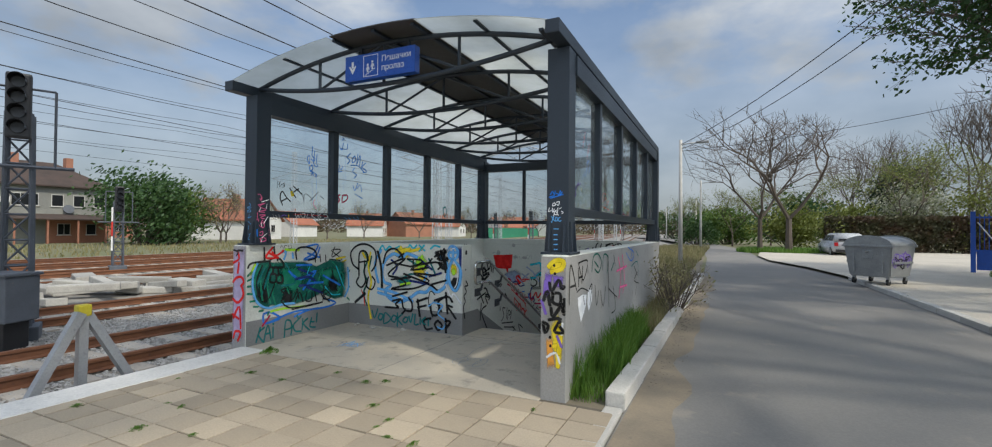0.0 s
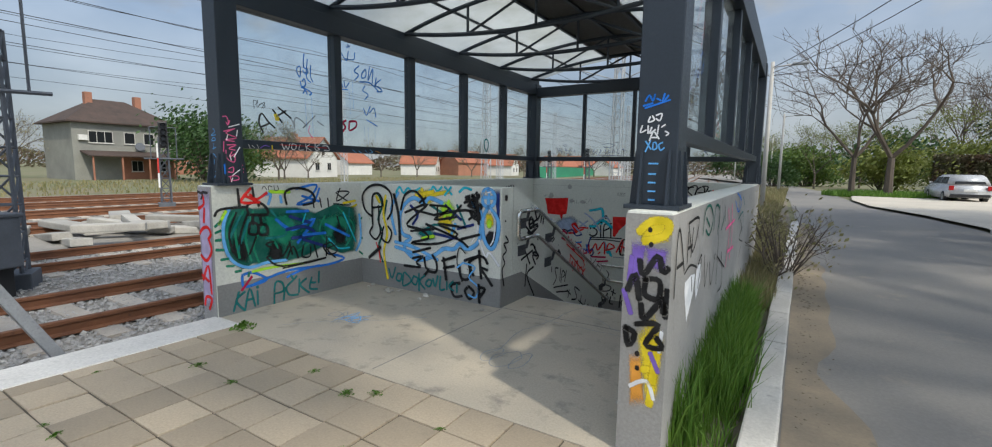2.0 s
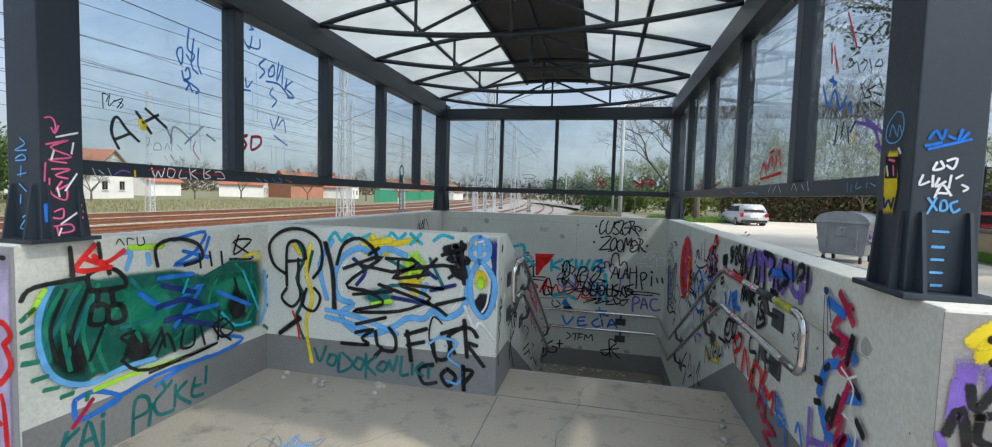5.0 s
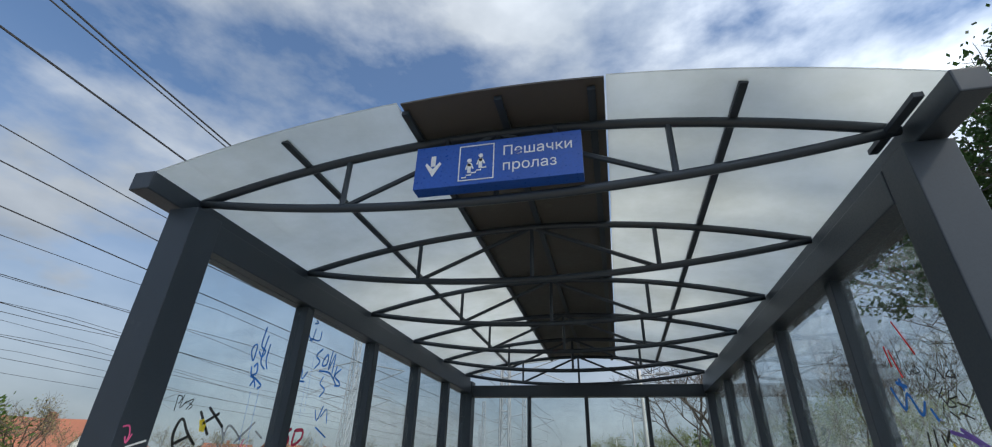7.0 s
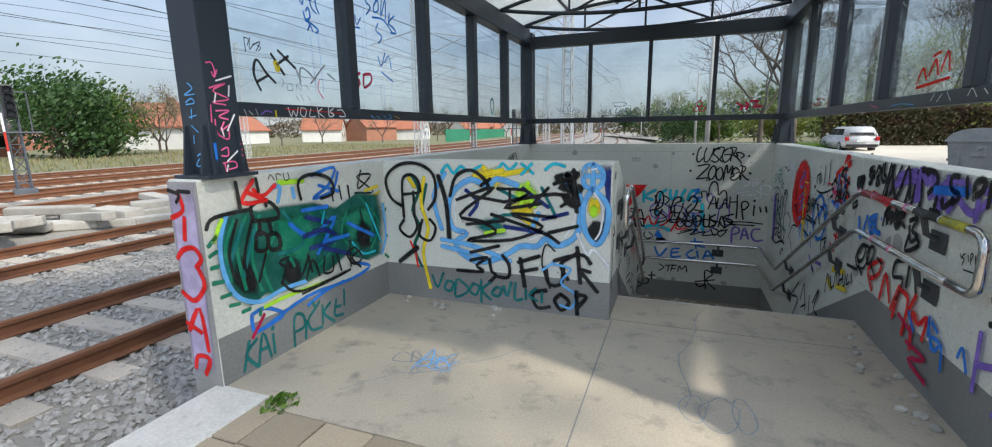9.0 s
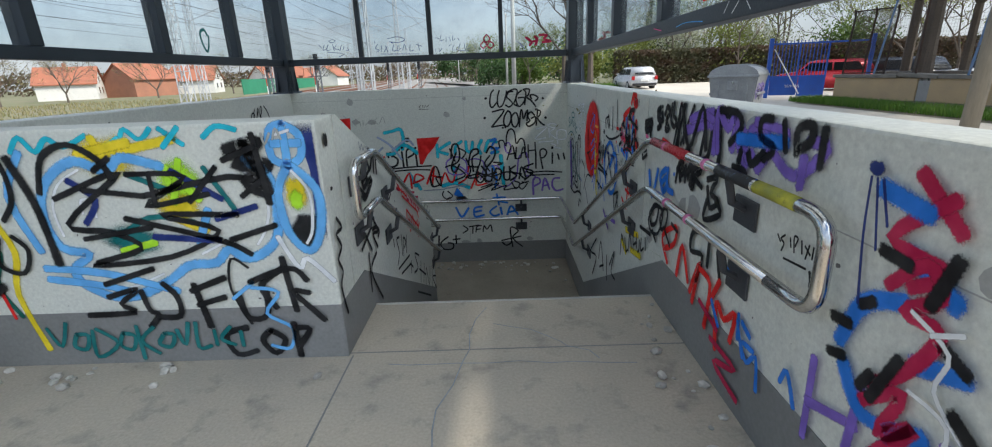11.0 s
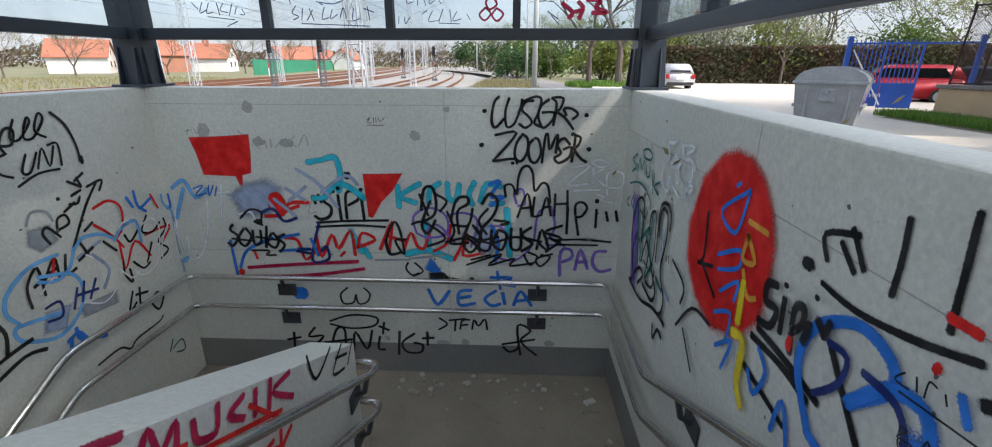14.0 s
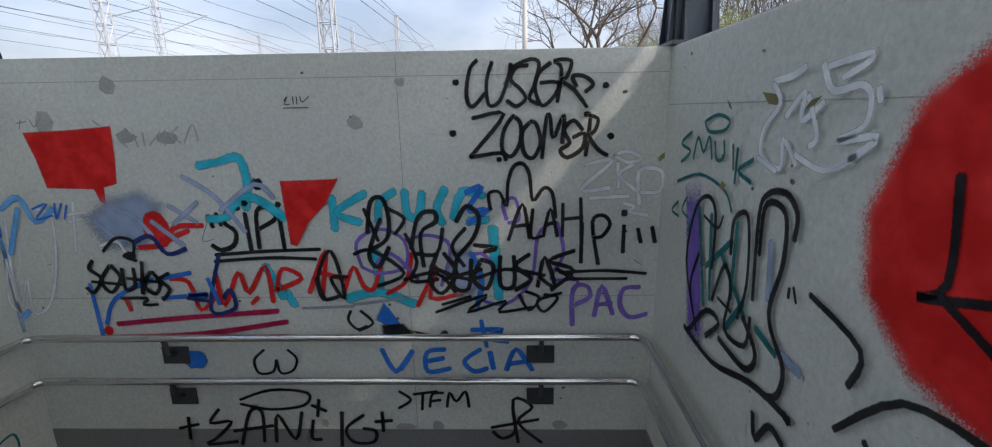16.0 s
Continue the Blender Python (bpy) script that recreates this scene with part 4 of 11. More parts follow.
# grass
def grass(name, label, area, n, h, mat, seed, w=0.006, z=0.0):
    rnd = random.Random(seed)
    v, f = [], []
    for _ in range(n):
        x, y = area(rnd)
        a = rnd.uniform(0, 6.283)
        hh = h * rnd.uniform(0.4, 1.1)
        bx, by = w * math.cos(a), w * math.sin(a)
        lx, ly = rnd.gauss(0, 0.28) * hh, rnd.gauss(0, 0.28) * hh
        s = len(v)
        v += [(x - bx, y - by, z - 0.03), (x + bx, y + by, z - 0.03), (x + bx * 0.7 + lx * 0.4, y + by * 0.7 + ly * 0.4, z + hh * 0.6), (x - bx * 0.7 + lx * 0.4, y - by * 0.7 + ly * 0.4, z + hh * 0.6), (x + lx, y + ly, z + hh)]
        f += [(s, s + 1, s + 2, s + 3), (s + 3, s + 2, s + 4)]
    me = bpy.data.meshes.new(name)
    me.from_pydata(v, [], f)
    me.materials.append(mat)
    return tagged(new(name, me), label, "grass", kind="stuff")


_r = random.Random(2)
TUFTS = [(lambda y: (_r.uniform(XRO + 0.04, -0.94 - 0.03 * (y - 4.3)), y))(4.42 + 2.9 * _r.random() ** 1.15) for _ in range(46)]


def in_tuft(r):
    x, y = r.choice(TUFTS)
    return max(XRO + 0.012, x + r.gauss(0, 0.05)), y + r.gauss(0, 0.07)


grass("grass_strip", "lush green grass tufts between wall and kerb", in_tuft, 3600, 0.42, M_GRASS, 1, 0.005)
grass("grass_strip", "low green shoots between wall and kerb", lambda r: (r.uniform(XRO + 0.01, -0.90), r.uniform(4.3, 7.6)), 1200, 0.18, M_GRASS, 8, 0.004)
grass("grass_strip", "dry grass at the foot of the wall", lambda r: (r.uniform(XRO + 0.01, -0.80), r.uniform(7.5, 16)), 3500, 0.30, M_DRY, 2, 0.006)
grass("grass_patch", "green grass under the trees", lambda r: (lambda a, q: (4.4 + 3.4 * q * math.cos(a), 41.0 + 3.0 * q * math.sin(a)))(r.uniform(0, 6.283), math.sqrt(r.random())), 6000, 0.38, M_GRASS, 3, 0.02)
grass("grass_patch", "green grass at the foot of the low wall", lambda r: (r.uniform(7.9, 9.0), r.uniform(11.2, 21.2)), 12000, 0.20, M_GRASS, 4, 0.008, 0.12)
grass("grass_patch", "rough grass beside the lane", lambda r: (r.uniform(-5, -1.0), r.uniform(13, 48)), 9000, 0.35, M_DRY, 5, 0.014)
grass("grass_patch", "rough grass beyond the tracks", lambda r: (r.uniform(-60, -36), r.uniform(-5, 70)), 5000, 0.35, M_DRY, 6, 0.05, -0.5)
place(bush("bush", "leafless thorny shrub growing by the kerb", M_DRY, 1.3, 1.8, 1.15, 61, 500, 0.03), -0.75, 9.6)
dry = tree("leafless thorny shrub growing by the kerb", 1.3, 1.3, 9, 3, 0.02, clear=0.08, kids=5)
dry.name = "bush"
tagged(dry, category="bush")
place(dry, -0.8, 9.0)
copy_thing(dry, pose(-0.78, 10.3, 0, 0, 0, 80))

# ---- steel lattices and railway gear ----
M_GALV = material("galvanised_steel", (0.42, 0.43, 0.44), (0.36, 0.37, 0.38), (0.27, 0.27, 0.28), 0.5, 0.6, fine=60, coarse=5, bump=0.08)
M_LATTICE = material("grey_mast_paint", (0.42, 0.44, 0.46), (0.36, 0.38, 0.40), (0.28, 0.29, 0.30), 0.6, fine=40, coarse=3, bump=0.05)
M_SIGDARK = material("signal_mast_paint", (0.10, 0.11, 0.13), (0.08, 0.09, 0.105), (0.14, 0.13, 0.12), 0.6, fine=50, coarse=3, bump=0.1)
M_BLACK = material("black_plastic", (0.018, 0.018, 0.02), None, None, 0.45, fine=50, coarse=3, bump=0.05)
M_REDP = material("red_enamel", (0.55, 0.03, 0.02), None, None, 0.45, fine=50, coarse=3, bump=0.05)
M_WHITEP = material("white_enamel", (0.74, 0.74, 0.72), (0.68, 0.68, 0.66), (0.5, 0.48, 0.45), 0.5, fine=50, coarse=3, bump=0.05)


def lattice(name, parent, h, w0, w1, mat, step=0.55, r=0.022):
    g = Gather()
    cs = [(-1, -1), (1, -1), (1, 1), (-1, 1)]
    at = lambda k, z: Vector((cs[k][0] * (w0 + (w1 - w0) * z / h) / 2, cs[k][1] * (w0 + (w1 - w0) * z / h) / 2, z))
    n = max(2, int(h / step))
    for k in range(4):
        g.bar(at(k, 0), at(k, h), r)
        for i in range(n):
            a, b = h * i / n, h * (i + 1) / n
            g.bar(at(k, a), at((k + 1) % 4, b), r * 0.55)
            g.bar(at(k, b), at((k + 1) % 4, b), r * 0.5)
    return g.make(name, mat, parent)


def catenary_mast(arm=-1):
    t = thing("catenary_mast", "grey steel lattice mast carrying overhead lines", "mast", "catenary masts")
    lattice("lattice_pole", t, 8.6, 0.42, 0.24, M_LATTICE, 0.6, 0.03)
    part("footing", boxm(-0.35, 0.35, -0.35, 0.35, -0.2, 0.12, 0.02), M_RAW, t)
    g = Gather()
    for s in (-1, 1):
        g.bar((0, 0, 6.9), (s * 2.7, 0, 6.4), 0.028)
        g.bar((0, 0, 5.5), (s * 2.6, 0, 6.38), 0.022)
        g.bar((s * 1.0, 0, 5.85), (s * 2.3, 0, 5.35), 0.018)
    g.make("cantilever", M_LATTICE, t, "tubular arm holding the wire")
    return t


m0 = catenary_mast()
place(m0, -6.9, 21.0, -0.5)
for x, y, s in ((-15.2, 24, 1.0), (-15.2, 52, 1), (-10.4, 47, 1), (-20.4, 34, 1), (-13.0, 78, 1), (-20.5, 78, 1), (-24.8, 55, 1), (-18, 105, 1), (-26, 105, 1), (-33.8, 30, 1), (-15, 130, 1)):
    copy_thing(m0, pose(x + bend(y), y, -0.5))


def wires(label, pts, r):
    t = thing("overhead_wire", label, "cable", "overhead wires")
    part("wire", tubem(pts, r, 4), M_BLACK, t)
    return t


for n, cx in enumerate(TRACKS):
    for z, sag, r in ((5.3, 0.0, 0.009), (6.5, 0.55, 0.009)):
        pts = []
        for y in list(np.arange(-60, 190, 5.0)):
            k = ((y + 6) % 28) / 28
            pts.append((cx + bend(y), y, z - sag * 4 * k * (1 - k)))
        wires("dark overhead contact line above the track", pts, r + 0.003)
    wires("dark feeder cable high above the tracks", [(cx - 2.2 + bend(y), y, 8.2 - 0.6 * (1 - abs((((y + 6) % 28) / 14) - 1) ** 2)) for y in np.arange(-60, 190, 5.0)], 0.013)


def signal(label, h, lamps, stripe=True):
    t = thing("railway_signal", label, "signal", "railway signals")
    lattice("mast", t, h, 0.36, 0.30, M_SIGDARK, 0.42, 0.03)
    part("footing", boxm(-0.3, 0.3, -0.3, 0.3, -0.2, 0.25, 0.02), M_SIGDARK, t)
    head = part("signal_head", boxm(-0.16, 0.16, -0.30, -0.18, h - 0.45, h - 0.37 + 0.25 * lamps, 0.04), M_BLACK, t, "black signal head")
    for i in range(lamps):
        z = h - 0.28 + 0.25 * i
        bm = bmesh.new()
        tube(bm, [(0, -0.30, z), (0, -0.34, z)], 0.085, 14)
        part("lamp", bm, M_SIGDARK, head, "unlit round lamp")
        hood = bmesh.new()
        rings = [[hood.verts.new(((0.105) * math.cos(a), yy, z + 0.105 * math.sin(a))) for a in np.linspace(-0.2, math.pi + 0.2, 10)] for yy in (-0.30, -0.58)]
        for k in range(9):
            hood.faces.new((rings[0][k], rings[0][k + 1], rings[1][k + 1], rings[1][k]))
        part("hood", hood, M_BLACK, head, "black visor")
    g = Gather()
    for s in (-1, 1):
        g.bar((0.45 * s, -0.2, h - 0.9), (0.45 * s, -0.2, h + 0.4), 0.02)
    g.bar((-0.7, -0.2, h - 0.9), (0.7, -0.2, h - 0.9), 0.03)
    g.bar((-0.45, -0.2, h + 0.4), (0.45, -0.2, h + 0.4), 0.02)
    g.make("platform", M_SIGDARK, t, "service platform with railing")
    if stripe:
        for k in range(3):
            part("marker_plate", boxm(-0.26, -0.20, -0.25, -0.22, 0.9 + 0.62 * k, 1.5 + 0.62 * k), M_REDP if k % 2 else M_WHITEP, t, "red and white marker plate")
    return t


place(signal("dark lattice railway signal beside the track", 3.8, 4), -10.6, 3.92, -0.44, 65)
s2 = signal("railway signal with red and white marker", 3.0, 4)
place(s2, -23.4, 11.6, -0.44, 70)
for x, y in ((-15.3, 40), (-20.6, 44), (-10.3, 62), (-15.0, 70)):
    copy_thing(s2, pose(x + bend(y), y, -0.44, 0, 0, 10))
boxs = thing("control_cabinet", "dark grey metal trackside control box on the signal", "cabinet")
part("body", boxm(-0.35, 0.35, -0.25, 0.25, 0.45, 1.15, 0.02), M_SIGDARK, boxs)
part("lid", boxm(-0.38, 0.38, -0.28, 0.28, 1.15, 1.2, 0.015), M_SIGDARK, boxs)
part("plinth", boxm(-0.25, 0.25, -0.18, 0.18, -0.05, 0.45, 0.01), M_BLACK, boxs)
place(boxs, -10.0, 3.55, -0.44, 20)
for i, (x, y) in enumerate(((-9.9, 13.2), (-9.9, 14.3))):
    cab = thing("control_cabinet", "pale grey metal trackside cabinet", "cabinet", "trackside cabinets")
    part("body", boxm(-0.45, 0.45, -0.25, 0.25, 0.05, 1.05, 0.015), M_LATTICE, cab)
    part("roof", boxm(-0.48, 0.48, -0.28, 0.28, 1.05, 1.10, 0.01), M_LATTICE, cab)
    part("door", boxm(-0.40, 0.40, -0.258, -0.25, 0.12, 0.98, 0.004), M_LATTICE, cab)
    place(cab, x, y, -0.44)

# galvanised trestle on the ballast
tr = thing("trestle", "galvanised steel trestle with yellow cap beside the platform", "trestle")
for i, (x, y) in enumerate(((-5.66, 2.12), (-5.86, 2.76), (-5.68, 3.30))):
    part("leg", tubem([(x, y, -0.46), (-5.74 - 0.02 * i, 2.70 + 0.03 * i, 0.62)], 0.055, 4), M_GALV, tr)
part("cap", boxm(-5.81, -5.71, 2.67, 2.79, 0.58, 0.70, 0.02), material("yellow_cap", (0.6, 0.5, 0.03), None, None, 0.5, fine=50, coarse=5), tr, "yellow painted cap")

# stacks of old concrete slabs
rnd = random.Random(11)
slab_me = None
M_SLAB = material("broken_slab", (0.42, 0.40, 0.36), (0.33, 0.315, 0.285), (0.20, 0.19, 0.165), 0.9, fine=30, coarse=2, bump=0.4, vary=0.15)
for k in range(34):
    x, y = rnd.uniform(-17.0, -13.9), rnd.uniform(5.2, 15.5)
    s = tagged(part("concrete_slab", boxm(-1.1, 1.1, -0.16, 0.16, 0.0, 0.18, 0.03), M_SLAB) if slab_me is None else new("concrete_slab", slab_me), "broken pale concrete sleeper lying on the ballast", "slab", "discarded slabs")
    slab_me = slab_me or s.data
    z = -0.45 + 0.17 * rnd.choice((0, 0, 1, 1, 2) if 6 < y < 12 else (0, 0, 0))
    s.matrix_basis = pose(x, y, z, rnd.uniform(-5, 5), rnd.uniform(-6, 6), rnd.uniform(-25, 70)) @ Matrix.Diagonal((rnd.uniform(0.4, 1.0), rnd.uniform(0.8, 1.6), 1, 1))
ramp = thing("loading_ramp", "low weathered concrete loading ramp between the tracks", "ramp")
part("body", prism(bmesh.new(), [(-1.2, -0.1), (-1.2, 0.95), (1.2, 0.95), (1.2, -0.1)], -3.4, 1.2), M_RAW, ramp)
part("top", boxm(-3.5, 1.25, -1.3, 1.3, 0.95, 1.05, 0.02), M_SLEEPER, ramp)
place(ramp, -15.2, 2.9, -0.44, 90)

# loose ballast by the near track
rnd = random.Random(4)
sv, sf = [], []
for _ in range(26000):
    x, y = -5.42 - 7.4 * rnd.random() ** 1.6, rnd.uniform(-0.5, 14)
    r = rnd.uniform(0.022, 0.055)
    s = len(sv)
    q = Euler((rnd.uniform(0, 6), rnd.uniform(0, 6), rnd.uniform(0, 6))).to_matrix()
    for v in ((1, 0, 0), (-0.8, 0.3, 0), (0, 1, 0.1), (0.1, -0.9, 0), (0, 0, 0.7), (0, 0.1, -0.7)):
        p = q @ Vector(v) * r
        sv.append((x + p.x, y + p.y, -0.43 + p.z * 0.8))
    for a, b, c in ((0, 2, 4), (2, 1, 4), (1, 3, 4), (3, 0, 4), (2, 0, 5), (1, 2, 5), (3, 1, 5), (0, 3, 5)):
        sf.append((s + a, s + b, s + c))
me = bpy.data.meshes.new("ballast_stones")
me.from_pydata(sv, [], sf)
me.materials.append(M_STONE)
tagged(new("ballast_stones", me), "loose grey crushed stones along the track", "gravel", kind="stuff")

# ---- lane side: lamps, bin, cars, gate, low wall ----
M_POLE = material("pale_pole", (0.55, 0.54, 0.51), (0.47, 0.46, 0.44), (0.36, 0.35, 0.33), 0.8, fine=40, coarse=2, bump=0.15)
M_WOODPOLE = material("weathered_pole", (0.30, 0.27, 0.22), (0.24, 0.215, 0.175), (0.16, 0.14, 0.11), 0.9, fine=40, coarse=3, bump=0.4, stretch=(1, 1, 0.15))


def street_lamp():
    t = thing("street_lamp", "pale slender street lamp pole with a curved arm", "street lamp", "street lamps")
    part("pole", tubem([(0, 0, -0.1), (0, 0, 5.75)], 0.10, 10, 0.065), M_POLE, t, "", True)
    arm = part("arm", tubem(bent([(0, 0, 5.4), (0.1, 0, 5.55), (0.75, 0, 5.6)], 0.1), 0.028, 8), M_GALV, t, "", True)
    bm = boxm(0.65, 1.2, -0.10, 0.10, 5.55, 5.66, 0.04)
    part("lamp_head", bm, M_GALV, arm, "flat grey lamp head")
    return t


lamp0 = place(street_lamp(), -1.71, 23.7, -0.03)
copy_thing(lamp0, pose(-1.6, 43.5, 0))
copy_thing(lamp0, pose(-3.0, 66, 0))
copy_thing(lamp0, pose(-9.0, 90, 0))
tpole = thing("utility_pole", "weathered leaning timber pole in the grass", "pole")
part("pole", tubem([(0, 0, -0.1), (0.05, 0, 4), (0.08, 0, 8.2)], 0.13, 10, 0.09), M_WOODPOLE, tpole, "", True)
place(tpole, 5.25, 11.6, 0.15)


def hang(p, q, sag, r=0.013):
    p, q = Vector(p), Vector(q)
    return [p.lerp(q, k / 12) - Vector((0, 0, sag * 4 * (k / 12) * (1 - k / 12))) for k in range(13)]


wires("black cable slung between lamp and pole", hang((-1.71, 23.7, 5.5), (5.33, 11.6, 7.9), 0.4), 0.014)
wires("black cable slung between lamp and pole", hang((-1.71, 23.7, 5.3), (5.33, 11.6, 7.4), 0.55), 0.012)
wires("black cable slung between lamps", hang((-1.71, 23.7, 5.5), (-1.6, 43.5, 5.5), 0.5), 0.012)
wires("black cable slung across the lane", hang((-1.71, 23.7, 5.2), (16, 26, 8.4), 0.5), 0.013)

# waste container
M_BIN = material("galvanised_bin", (0.40, 0.41, 0.41), (0.33, 0.34, 0.345), (0.22, 0.22, 0.225), 0.5, 0.55, fine=30, coarse=4, bump=0.12)
M_RUBBER = material("black_rubber", (0.02, 0.02, 0.021), None, None, 0.75, fine=60, coarse=5, bump=0.1)
bin_ = thing("waste_container", "dented galvanised waste container on wheels with arched lid", "waste container")
bm = bmesh.new()
lo = [(-0.50, -0.55), (0.50, -0.55), (0.50, 0.55), (-0.50, 0.55)]
hi = [(-0.60, -0.66), (0.60, -0.66), (0.60, 0.66), (-0.60, 0.66)]
a = [bm.verts.new((x, y, 0.22)) for x, y in lo]
b = [bm.verts.new((x, y, 1.12)) for x, y in hi]
for k in range(4):
    bm.faces.new((a[k], a[(k + 1) % 4], b[(k + 1) % 4], b[k]))
bm.faces.new(a[::-1]), bm.faces.new(b)
bmesh.ops.bevel(bm, geom=bm.edges[:], offset=0.03, segments=2, affect="EDGES")
body = part("body", bm, M_BIN, bin_)
for s in (-1, 1):
    outline = [(-0.60, 1.10)] + [(-0.60 * math.cos(q), 1.12 + 0.27 * math.sin(q)) for q in np.linspace(0.05, math.pi - 0.05, 15)] + [(0.60, 1.10)]
    part("end_plate", prism(bmesh.new(), outline, s * 0.66 - 0.015, s * 0.66 + 0.015, "y"), M_BIN, body, "arched end plate")
    part("rim", boxm(-0.63, 0.63, s * 0.66 - 0.03, s * 0.66 + 0.03, 1.06, 1.12, 0.01), M_BIN, body)
    part("pin", tubem([(0, s * 0.66, 0.92), (0, s * 0.80, 0.92)], 0.035, 10), M_BIN, body, "lifting pin")
    for k in (-0.35, 0.35):
        part("rib", boxm(k - 0.02, k + 0.02, s * 0.595, s * 0.64, 0.34, 1.06, 0.008), M_BIN, body)
    part("recess", boxm(-0.13, 0.13, s * 0.60, s * 0.645, 0.72, 0.98, 0.02), M_BIN, body, "pressed recess with handle")
    part("rib", boxm(s * 0.545, s * 0.60, -0.5, 0.5, 0.60, 0.66, 0.008), M_BIN, body)
bm = bmesh.new()
arc = [(-0.585 * math.cos(q), 1.10 + 0.25 * math.sin(q)) for q in np.linspace(0.0, math.pi, 15)]
prism(bm, arc, -0.64, 0.64, "y")
part("lid", bm, M_BIN, bin_, "rounded sliding lid")
for x in (-0.42, 0.42):
    for y in (-0.45, 0.45):
        w = part("wheel", tubem([(x - 0.025, y, 0.09), (x + 0.025, y, 0.09)], 0.09, 14), M_RUBBER, bin_)
        part("fork", boxm(x - 0.035, x + 0.035, y - 0.03, y + 0.03, 0.10, 0.24), M_GALV, w)
place(bin_, 4.05, 17.0, 0.06, -38, 0.98)


# cars
def car(label, paint_rgb, L=4.3, W=1.76, H=1.48):
    """A hatchback: front at +y, standing on z = 0."""
    t = thing("car", label, "car", "parked cars")
    m_p = material("car_paint", paint_rgb, tuple(c * 0.92 for c in paint_rgb), tuple(c * 0.8 for c in paint_rgb), 0.25, 0.2, fine=200, coarse=1, bump=0.0, stain_at=0.72)
    h, w = L / 2, W / 2
    side = [(-h + 0.05, 0.30), (-h, 0.52), (-h + 0.06, 0.88), (-h + 0.30, 0.98), (h - 1.15, 0.96), (h - 0.35, 0.82), (h - 0.04, 0.62), (h, 0.42), (h - 0.10, 0.26), (0.9, 0.20), (-0.9, 0.20)]
    bm = prism(bmesh.new(), side, -w, w)
    bmesh.ops.bevel(bm, geom=bm.edges[:], offset=0.07, segments=3, affect="EDGES")
    body = part("body", bm, m_p, t, "", True)
    cab = [(-h + 0.10, 0.93), (-h + 0.42, H - 0.06), (-h + 0.75, H), (0.15, H - 0.01), (0.55, H - 0.10), (h - 1.10, 0.93)]
    bm = bmesh.new()
    rows = []
    for s in (-1, 1):
        rows.append([bm.verts.new((s * (w - 0.05 - 0.20 * (z - 0.93) / (H - 0.93)), y, z)) for y, z in cab])
    bm.faces.new(rows[0]), bm.faces.new(rows[1][::-1])
    for k in range(len(cab)):
        bm.faces.new((rows[0][k], rows[1][k], rows[1][(k + 1) % len(cab)], rows[0][(k + 1) % len(cab)]))
    bmesh.ops.recalc_face_normals(bm, faces=bm.faces[:])
    bmesh.ops.bevel(bm, geom=bm.edges[:], offset=0.05, segments=2, affect="EDGES")
    part("roof", bm, m_p, body, "", True)
    gl = M_CARGLASS
    xs = lambda z: w - 0.05 - 0.20 * (z - 0.93) / (H - 0.93) + 0.004
    for s in (-1, 1):
        for ya, yb, sl in ((-h + 0.55, -0.42, 0.25), (-0.36, 0.60, 0.0)):
            bm = bmesh.new()
            q = [(ya, 0.99), (yb + (0.32 if yb > 0 else 0), 0.99), (yb - (0.1 if yb > 0 else 0), H - 0.13), (ya + sl, H - 0.13)]
            bm.faces.new([bm.verts.new((s * xs(z), y, z)) for y, z in q])
            bmesh.ops.solidify(bm, geom=bm.faces[:], thickness=-0.006 * s)
            part("side_window", bm, gl, body, "dark side window")
        part("mirror", boxm(s * w - 0.02 if s > 0 else -w - 0.14, w + 0.14 if s > 0 else -w + 0.02, 0.62, 0.74, 0.95, 1.08, 0.03), m_p, body)
        part("tail_light", boxm(s * w * 0.86 - 0.11, s * w * 0.86 + 0.09, -h - 0.012, -h + 0.06, 0.66, 0.90, 0.02), M_TAIL, body, "red tail light")
        part("headlight", boxm(s * w * 0.80 - 0.16, s * w * 0.80 + 0.12, h - 0.16, h - 0.02, 0.58, 0.72, 0.02), M_CARGLASS, body)
    bm = bmesh.new()
    bm.faces.new([bm.verts.new(p) for p in ((-0.62, -h + 0.128, 0.99), (0.62, -h + 0.128, 0.99), (0.52, -h + 0.40, H - 0.12), (-0.52, -h + 0.40, H - 0.12))])
    bmesh.ops.solidify(bm, geom=bm.faces[:], thickness=-0.02)
    part("rear_window", bm, gl, body, "dark rear window")
    bm = bmesh.new()
    bm.faces.new([bm.verts.new(p) for p in ((0.66, h - 1.13, 0.97), (-0.66, h - 1.13, 0.97), (-0.55, 0.60, H - 0.10), (0.55, 0.60, H - 0.10))])
    bmesh.ops.solidify(bm, geom=bm.faces[:], thickness=-0.03)
    part("windscreen", bm, gl, body, "dark windscreen")
    part("rear_bumper", boxm(-w * 0.9, w * 0.9, -h - 0.03, -h + 0.12, 0.30, 0.46, 0.03), M_BLACK, body, "dark bumper trim")
    part("number_plate", boxm(-0.26, 0.26, -h - 0.02, -h + 0.02, 0.60, 0.71, 0.004), M_WHITEP, body, "pale number plate")
    for s in (-1, 1):
        for y in (-h + 0.82, h - 0.82):
            wh = part("wheel", tubem([(s * (w - 0.20), y, 0.30), (s * (w + 0.012), y, 0.30)], 0.30, 22), M_RUBBER, t, "", True)
            part("rim", tubem([(s * (w + 0.0), y, 0.30), (s * (w + 0.02), y, 0.30)], 0.19, 16), M_GALV, wh, "alloy rim")
    return t


